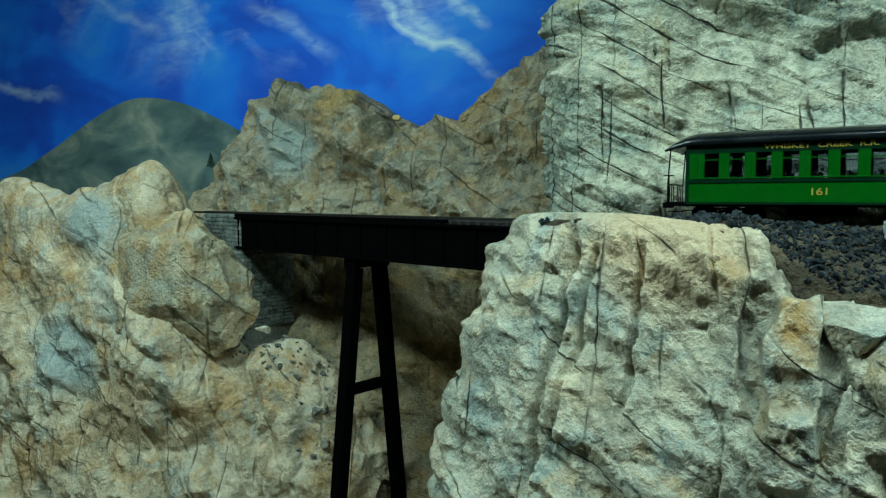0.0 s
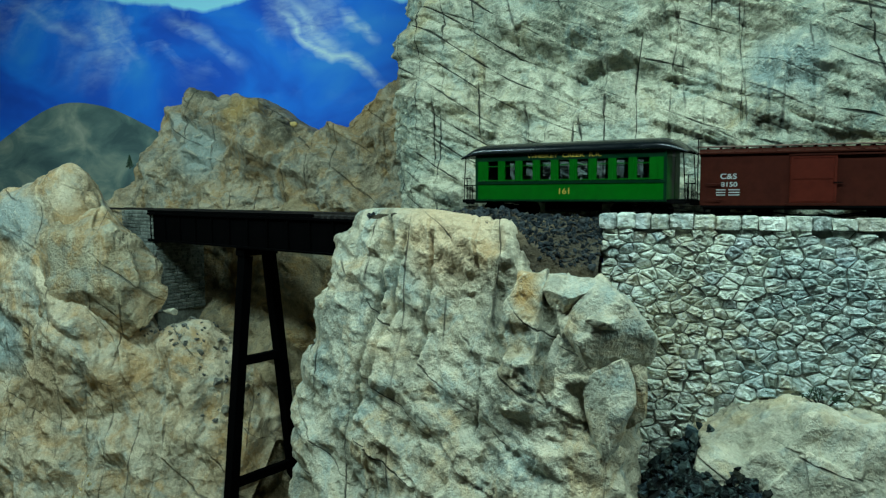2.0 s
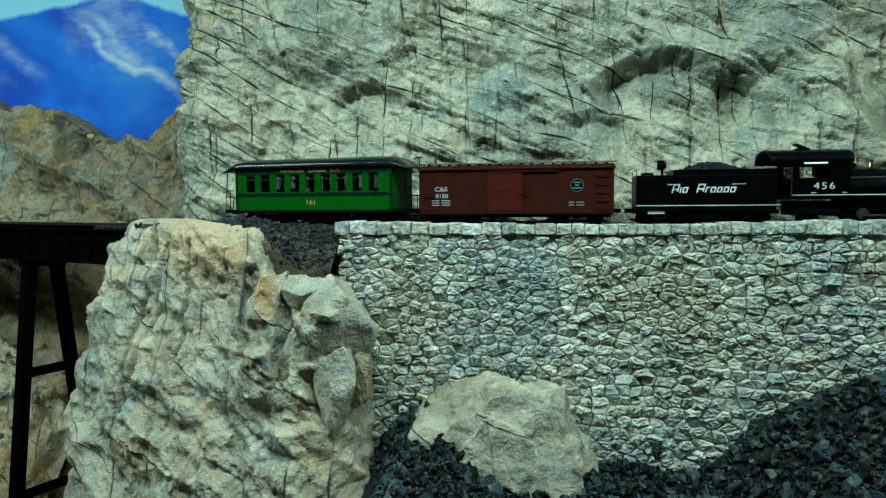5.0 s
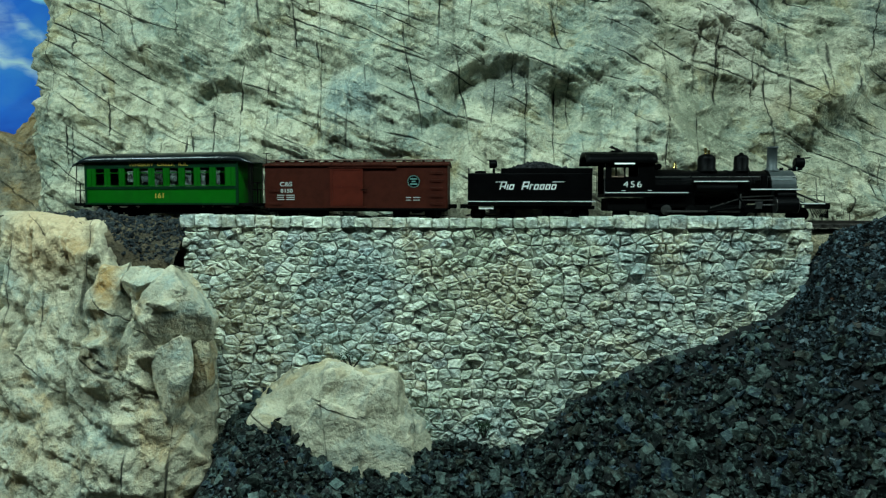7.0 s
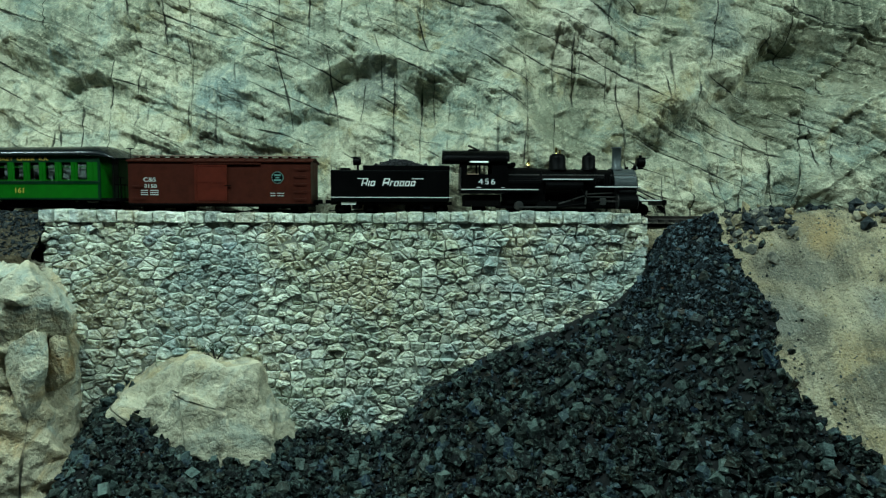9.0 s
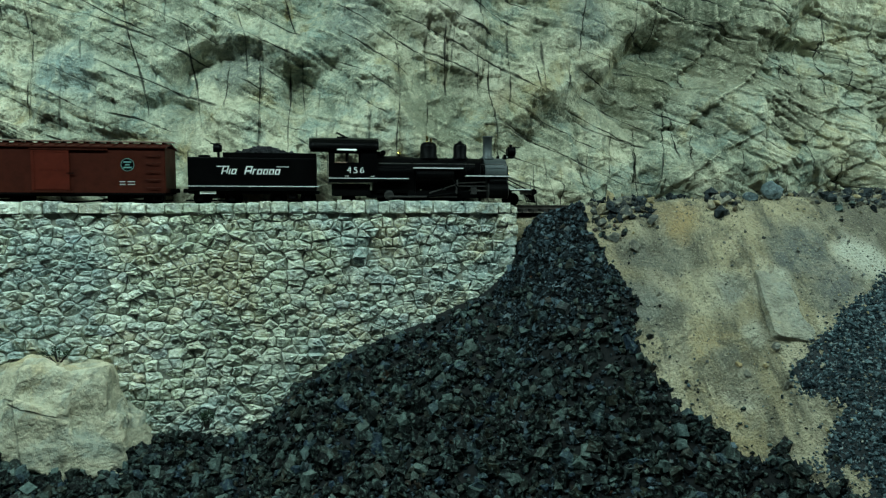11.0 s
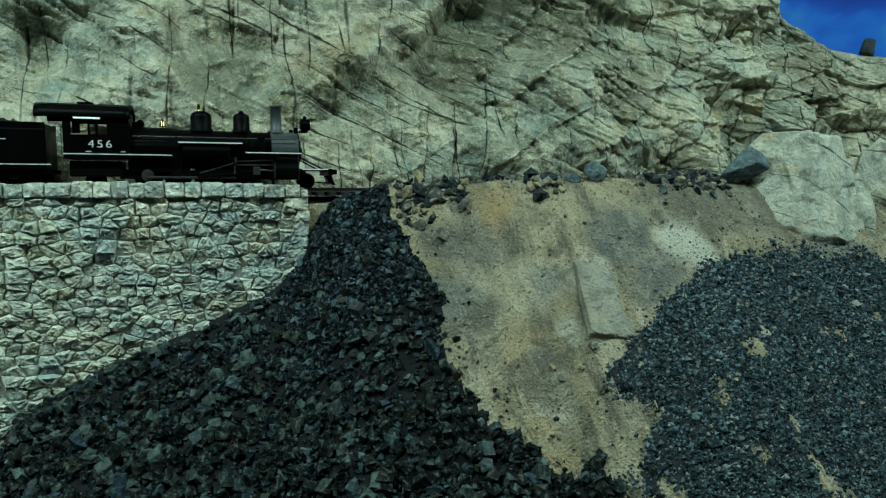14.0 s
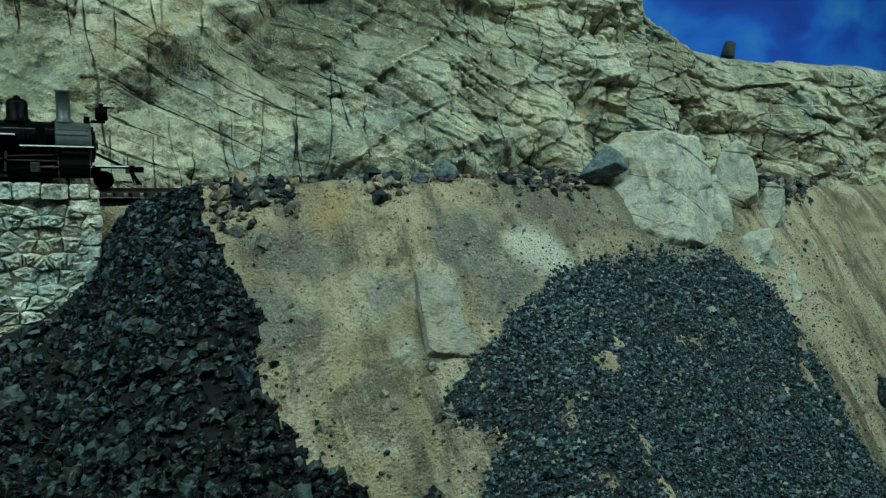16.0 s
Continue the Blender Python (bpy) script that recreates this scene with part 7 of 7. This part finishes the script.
def build_boxcar():
    v = vehicle("boxcar", 0.598, "oxide-red wooden boxcar with white lettering and a round herald", "boxcar")
    R = M_RED
    L, W = 0.2165, 0.058
    body = part("body", box_bm(-L, L, -W, W, 0.028, 0.130, 0.001), R, v)
    part("underframe", box_bm(-L + 0.005, L - 0.005, -0.045, 0.045, 0.020, 0.028), M_DARK, v)
    bm = bmesh.new()
    prof = [(-W - 0.004, 0.1302), (0, 0.1405), (W + 0.004, 0.1302), (W + 0.004, 0.1275), (0, 0.1378), (-W - 0.004, 0.1275)]
    ends = [[bm.verts.new((x, y, z)) for y, z in prof] for x in (-L - 0.004, L + 0.004)]
    for k in range(6):
        bm.faces.new((ends[0][k], ends[1][k], ends[1][(k + 1) % 6], ends[0][(k + 1) % 6]))
    bm.faces.new(ends[0]), bm.faces.new(ends[1][::-1])
    bmesh.ops.recalc_face_normals(bm, faces=bm.faces[:])
    roof = part("roof", bm, R, v)
    for y in (-0.010, 0.0, 0.010):
        part("roofwalk_board", box_bm(-L - 0.010, L + 0.010, y - 0.0044, y + 0.0044, 0.1432, 0.1455), M_WOODWALK, roof)
    for k in range(18):
        x = -L + 0.012 + k * (2 * L - 0.024) / 17
        part("roofwalk_saddle", box_bm(x - 0.0025, x + 0.0025, -0.012, 0.012, 0.1385, 0.1430), R, roof)
        for s in (-1, 1):
            part("roof_batten", beam_bm((x, s * 0.014, 0.1392), (x, s * 0.060, 0.1315), 0.0016, 0.0018), R, roof)
    # door and its rails on both sides
    for s in (-1, 1):
        d = part("door", box_bm(-0.060, 0.018, min(s * W, s * (W + 0.003)), max(s * W, s * (W + 0.003)), 0.033, 0.121, 0.0008), M_DOOR, body, "slightly brighter red sliding door")
        for x in (-0.058, 0.014):
            part("door_stile", box_bm(x, x + 0.004, min(s * (W + 0.003), s * (W + 0.0042)), max(s * (W + 0.003), s * (W + 0.0042)), 0.034, 0.120), M_DOOR, d)
        for z in (0.036, 0.078, 0.117):
            part("door_rail", box_bm(-0.054, 0.014, min(s * (W + 0.003), s * (W + 0.0038)), max(s * (W + 0.003), s * (W + 0.0038)), z, z + 0.003), M_DOOR, d)
        part("door_track", box_bm(-0.062, 0.098, min(s * W, s * (W + 0.005)), max(s * W, s * (W + 0.005)), 0.1215, 0.1245, 0.0006), R, body)
        part("door_sill", box_bm(-0.066, 0.024, min(s * W, s * (W + 0.004)), max(s * W, s * (W + 0.004)), 0.0285, 0.0325, 0.0006), R, body)
        part("latch", box_bm(0.012, 0.028, min(s * (W + 0.003), s * (W + 0.005)), max(s * (W + 0.003), s * (W + 0.005)), 0.070, 0.072), M_DARK, d)
        part("side_sill", box_bm(-L, L, min(s * W, s * (W + 0.0015)), max(s * W, s * (W + 0.0015)), 0.0245, 0.0278), M_DARK, v)
        for x0 in ((0.178, 0.206), (-0.206, -0.178)):
            n = 5 if x0[0] * -s > 0 else 2
            for k in range(n):
                z = 0.040 + k * (0.018 if n == 5 else 0.030)
                part("grab_iron", cyl_bm((x0[0], s * (W + 0.004), z), (x0[1], s * (W + 0.004), z), 0.0009, 8), R, body)
                for x in x0:
                    part("grab_stub", cyl_bm((x, s * W, z), (x, s * (W + 0.004), z), 0.0009, 6), R, body)
        for k in (-1, 1):
            part("stirrup", box_bm(k * 0.200 - 0.010, k * 0.200 + 0.010, min(s * 0.054, s * 0.057), max(s * 0.054, s * 0.057), 0.009, 0.0112), M_DARK, v)
            for x in (-0.009, 0.009):
                part("stirrup_leg", cyl_bm((k * 0.200 + x, s * 0.0555, 0.0105), (k * 0.200 + x, s * 0.0555, 0.027), 0.0009, 6), M_DARK, v)
        part("truss_rod", cyl_bm((-0.12, s * 0.030, 0.019), (-0.04, s * 0.030, 0.008), 0.001, 6), M_DARK, v)
        part("truss_rod", cyl_bm((-0.04, s * 0.030, 0.008), (0.04, s * 0.030, 0.008), 0.001, 6), M_DARK, v)
        part("truss_rod", cyl_bm((0.04, s * 0.030, 0.008), (0.12, s * 0.030, 0.019), 0.001, 6), M_DARK, v)
    for s in (-1, 1):
        part("end_post", box_bm(s * L - 0.0015 if s > 0 else -L - 0.001, s * L + 0.001 if s > 0 else -L + 0.0015, -W, -W + 0.006, 0.029, 0.129), R, body)
    staff = part("brake_staff", cyl_bm((-L - 0.006, -0.030, 0.028), (-L - 0.006, -0.030, 0.160), 0.0011, 8), M_DARK, v)
    part("brake_wheel", lathe_bm([(0.0085, 0.1590), (0.0098, 0.1598), (0.0085, 0.1606), (0.0080, 0.1598)], "z", 20, (-L - 0.006, -0.030, 0)), M_DARK, staff)
    yf = -W - 0.0003
    text_part("lettering", "C&S", 0.0140, (-0.1665, yf, 0.0840), M_LETTER, body, 0, 1.2, 0.0002)
    text_part("number", "8150", 0.0120, (-0.1650, yf, 0.0685), M_LETTER, body, 0, 1.25, 0.0002)
    for z in (0.0585, 0.0535, 0.0485):
        for x0, x1 in ((-0.188, -0.171), (-0.166, -0.146)):
            part("small_lettering", box_bm(x0, x1, yf - 0.0003, yf + 0.0003, z - 0.0009, z + 0.0009), M_LETTER, body)
    for z in (0.0530, 0.0470):
        for x0, x1 in ((0.120, 0.132), (0.137, 0.153)):
            part("small_lettering", box_bm(x0, x1, yf - 0.0003, yf + 0.0003, z - 0.0008, z + 0.0008), M_LETTER, body)
    h = part("herald", lathe_bm([(0.0142, -0.0001), (0.0142, -0.0005), (0.001, -0.0005)], "y", 32, (0.138, -W, 0.0905)), M_TEAL, body, "round dark herald with a pale teal ring")
    part("herald_field", lathe_bm([(0.0130, -0.0005), (0.0130, -0.0009), (0.001, -0.0009)], "y", 32, (0.138, -W, 0.0905)), M_BLACK, h)
    for z, w in ((0.0965, 0.008), (0.0905, 0.0045), (0.0845, 0.0085)):
        part("herald_bar", box_bm(0.138 - w, 0.138 + w, -W - 0.0013, -W - 0.0009, z - 0.0015, z + 0.0015), M_TEAL, h)
    truck(v, -0.140)
    truck(v, 0.140)
    coupler(v, -L, -1)
    coupler(v, L, 1)
    return v


def build_coach():
    v = vehicle("passenger_coach", 0.118, "bright green open-platform passenger coach with black roof and gold lettering", "coach")
    G, DG = M_GREEN, M_DGREEN
    L, W = 0.2135, 0.060
    part("floor", box_bm(-L - 0.036, L + 0.036, -W + 0.002, W - 0.002, 0.032, 0.040, 0.001), M_DARK, v)
    body = part("lower_panel", box_bm(-L + 0.001, L - 0.001, -W, -W + 0.003, 0.040, 0.0735), G, v)
    part("lower_panel", box_bm(-L + 0.001, L - 0.001, W - 0.003, W, 0.040, 0.0735), G, v)
    xs = [-0.1695 + 0.0420 * k for k in range(9)]
    for s in (-1, 1):
        def yy(a, b):
            return min(s * a, s * b), max(s * a, s * b)
        part("belt_rail", box_bm(-L, L, *yy(W - 0.003, W + 0.0015), 0.0735, 0.0800, 0.0006), DG, v)
        part("window_sill", box_bm(-L + 0.012, L - 0.012, *yy(W - 0.002, W + 0.0025), 0.0805, 0.0830, 0.0006), G, v)
        part("letter_board", box_bm(-L, L, *yy(W - 0.003, W), 0.1250, 0.1420), DG, v, "dark green letter board")
        part("side_sill", box_bm(-L, L, *yy(W - 0.003, W + 0.001), 0.036, 0.0400), DG, v)
        edges = [-L + 0.006] + [e for x in xs for e in (x - 0.0135, x + 0.0135)] + [L - 0.006]
        for a, b in zip(edges[0::2], edges[1::2]):
            part("pier", box_bm(a, b, *yy(W - 0.003, W), 0.0800, 0.1250), G, v)
            part("pier_strip", box_bm((a + b) / 2 - 0.0015, (a + b) / 2 + 0.0015, *yy(W, W + 0.001), 0.0835, 0.1250), G, v)
        for k in (-1, 1):
            part("corner_post", box_bm(k * L - 0.006 if k > 0 else -L, L if k > 0 else -L + 0.006, *yy(W - 0.003, W + 0.001), 0.0405, 0.1420), DG, v)
        for x in xs:
            w = part("window", box_bm(x - 0.0135, x + 0.0135, *yy(W - 0.0028, W - 0.0012), 0.1130, 0.1148), G, v)
            part("sash", box_bm(x - 0.0135, x - 0.0120, *yy(W - 0.0028, W - 0.0012), 0.0832, 0.1248), G, w)
            part("sash", box_bm(x + 0.0120, x + 0.0135, *yy(W - 0.0028, W - 0.0012), 0.0832, 0.1248), G, w)
            part("pane", box_bm(x - 0.0120, x + 0.0120, *yy(W - 0.0024, W - 0.0018), 0.0832, 0.1128), M_GLASS, w)
            part("pane", box_bm(x - 0.0120, x + 0.0120, *yy(W - 0.0024, W - 0.0018), 0.1150, 0.1248), M_GLASS, w)
    for k in (-1, 1):
        x0, x1 = sorted((k * L, k * (L - 0.003)))
        part("end_wall", box_bm(x0, x1, -W + 0.0035, -0.014, 0.0405, 0.142), G, v)
        part("end_wall", box_bm(x0, x1, 0.014, W - 0.0035, 0.0405, 0.142), G, v)
        part("end_door", box_bm(x0 + 0.0005, x1 - 0.0005, -0.0138, 0.0138, 0.0405, 0.125), DG, v)
        part("end_header", box_bm(x0, x1, -0.0138, 0.0138, 0.1255, 0.142), DG, v)
        xe = k * (L + 0.033)
        rail = part("end_railing", cyl_bm((xe, -0.054, 0.072), (xe, 0.054, 0.072), 0.0012, 8), M_DARK, v)
        for y in (-0.054, -0.040, -0.026, -0.014, 0.014, 0.026, 0.040, 0.054):
            part("baluster", cyl_bm((xe, y, 0.040), (xe, y, 0.072), 0.0009, 6), M_DARK, rail)
        st = part("brake_staff", cyl_bm((xe + k * 0.003, -0.035, 0.036), (xe + k * 0.003, -0.035, 0.088), 0.0012, 8), M_DARK, rail)
        part("brake_wheel", lathe_bm([(0.0085, 0.0875), (0.0105, 0.0884), (0.0085, 0.0893), (0.0080, 0.0884)], "z", 20, (xe + k * 0.003, -0.035, 0)), M_DARK, st)
        for s in (-1, 1):
            part("roof_post", cyl_bm((xe, s * 0.054, 0.072), (xe - k * 0.004, s * 0.052, 0.139), 0.0012, 8), M_DARK, v)
            for z, o in ((0.012, 0.005), (0.022, 0.0)):
                part("step", box_bm(k * (L + 0.017) - 0.013, k * (L + 0.017) + 0.013, min(s * 0.046, s * (0.060 + o)), max(s * 0.046, s * (0.060 + o)), z, z + 0.002), M_DARK, v)
    part("roof", arch_bm(-L - 0.038, L + 0.038, 0.0665, 0.1425, 0.0235, 0.003, 22, 0.03, (0.06, 0.06), 40), M_ROOF, v, "rounded black roof", True)
    part("ceiling_board", box_bm(-L + 0.003, L - 0.003, -0.0565, 0.0565, 0.1395, 0.1415), M_DARK, v)
    for k in range(9):
        x = -0.19 + 0.0455 * k
        for y in (-0.038, 0.038):
            st = part("seat", box_bm(x, x + 0.022, y - 0.016, y + 0.016, 0.040, 0.060, 0.002), M_SEAT, v)
            part("seat_back", box_bm(x, x + 0.004, y - 0.016, y + 0.016, 0.0605, 0.092, 0.0015), M_SEAT, st)
    yf = -W - 0.0004
    text_part("lettering", "WHISKEY  CREEK  R.R.", 0.0115, (-0.002, yf, 0.1335), M_GOLD, v, 0, 1.45, 0.00015)
    text_part("number", "161", 0.0165, (0.0, yf, 0.0570), M_GOLD, v, 0, 1.25, 0.0002)
    truck(v, -0.150, 0.085)
    truck(v, 0.150, 0.085)
    part("battery_box", box_bm(-0.05, 0.05, -0.045, 0.045, 0.014, 0.032, 0.002), M_DARK, v)
    coupler(v, -L - 0.036, -1)
    coupler(v, L + 0.036, 1)
    return v


M_SEAT = plain_material("seat_plush", (0.12, 0.09, 0.06), 0.8)
build_locomotive()
build_tender()
build_boxcar()
build_coach()


# ---- small growth ----
def build_tree():
    t = tagged(new("small_conifer"), "tiny dark green conifer on the hillside", "tree")
    t.location = (-1.80, 2.00, 1.36)
    part("trunk", cyl_bm((0, 0, 0), (0, 0, 0.05), 0.0025, 8, 0.001), M_TIE, t)
    rng = np.random.default_rng(3)
    n = 420
    h = rng.uniform(0.005, 0.055, n)
    a = rng.uniform(0, 2 * math.pi, n)
    r = (0.058 - h) * 0.30 * np.sqrt(rng.uniform(0.1, 1, n))
    crown = loose("crown", np.stack([r * np.cos(a), r * np.sin(a), h], -1), np.full(n, 0.0022), M_LEAF, "dark green needles", "", rng, "oct")
    crown.parent = t
    return t


def build_scrub(x, y, z, spread, high, seed):
    """A dry dark tuft: thin twigs with a few crumbs of foliage."""
    rng = np.random.default_rng(seed)
    t = tagged(new("scrub"), "small dark dry scrub growing at the stone wall", "shrub")
    t.location = (x, y, z)
    twigs = bmesh.new()
    tips = []
    for k in range(16):
        a, lean = rng.uniform(0, 2 * math.pi), rng.uniform(0.2, 1.0)
        tip = Vector((spread * lean * math.cos(a), 0.5 * spread * lean * math.sin(a), high * rng.uniform(0.5, 1.0)))
        rot_cyl(twigs, (0.2 * tip.x, 0.2 * tip.y, -0.004), tip, 0.0011, 5, 0.0004)
        tips += [tip * rng.uniform(0.5, 1.05) for _ in range(9)]
    part("twigs", twigs, M_TIE, t)
    P = np.array([p[:] for p in tips]) + rng.normal(0, 0.0025, (len(tips), 3))
    crown = loose("crown", P, rng.uniform(0.0012, 0.0030, len(P)), M_LEAF, "dark brown-green dry foliage", "", rng, "oct")
    crown.parent = t
    return t


M_LEAF = plain_material("needles", (0.02, 0.045, 0.02), 0.8, 0.4)
build_tree()
build_scrub(0.600, 1.196, 0.872, 0.045, 0.030, 7)
build_scrub(0.905, 1.185, 0.715, 0.022, 0.042, 8)
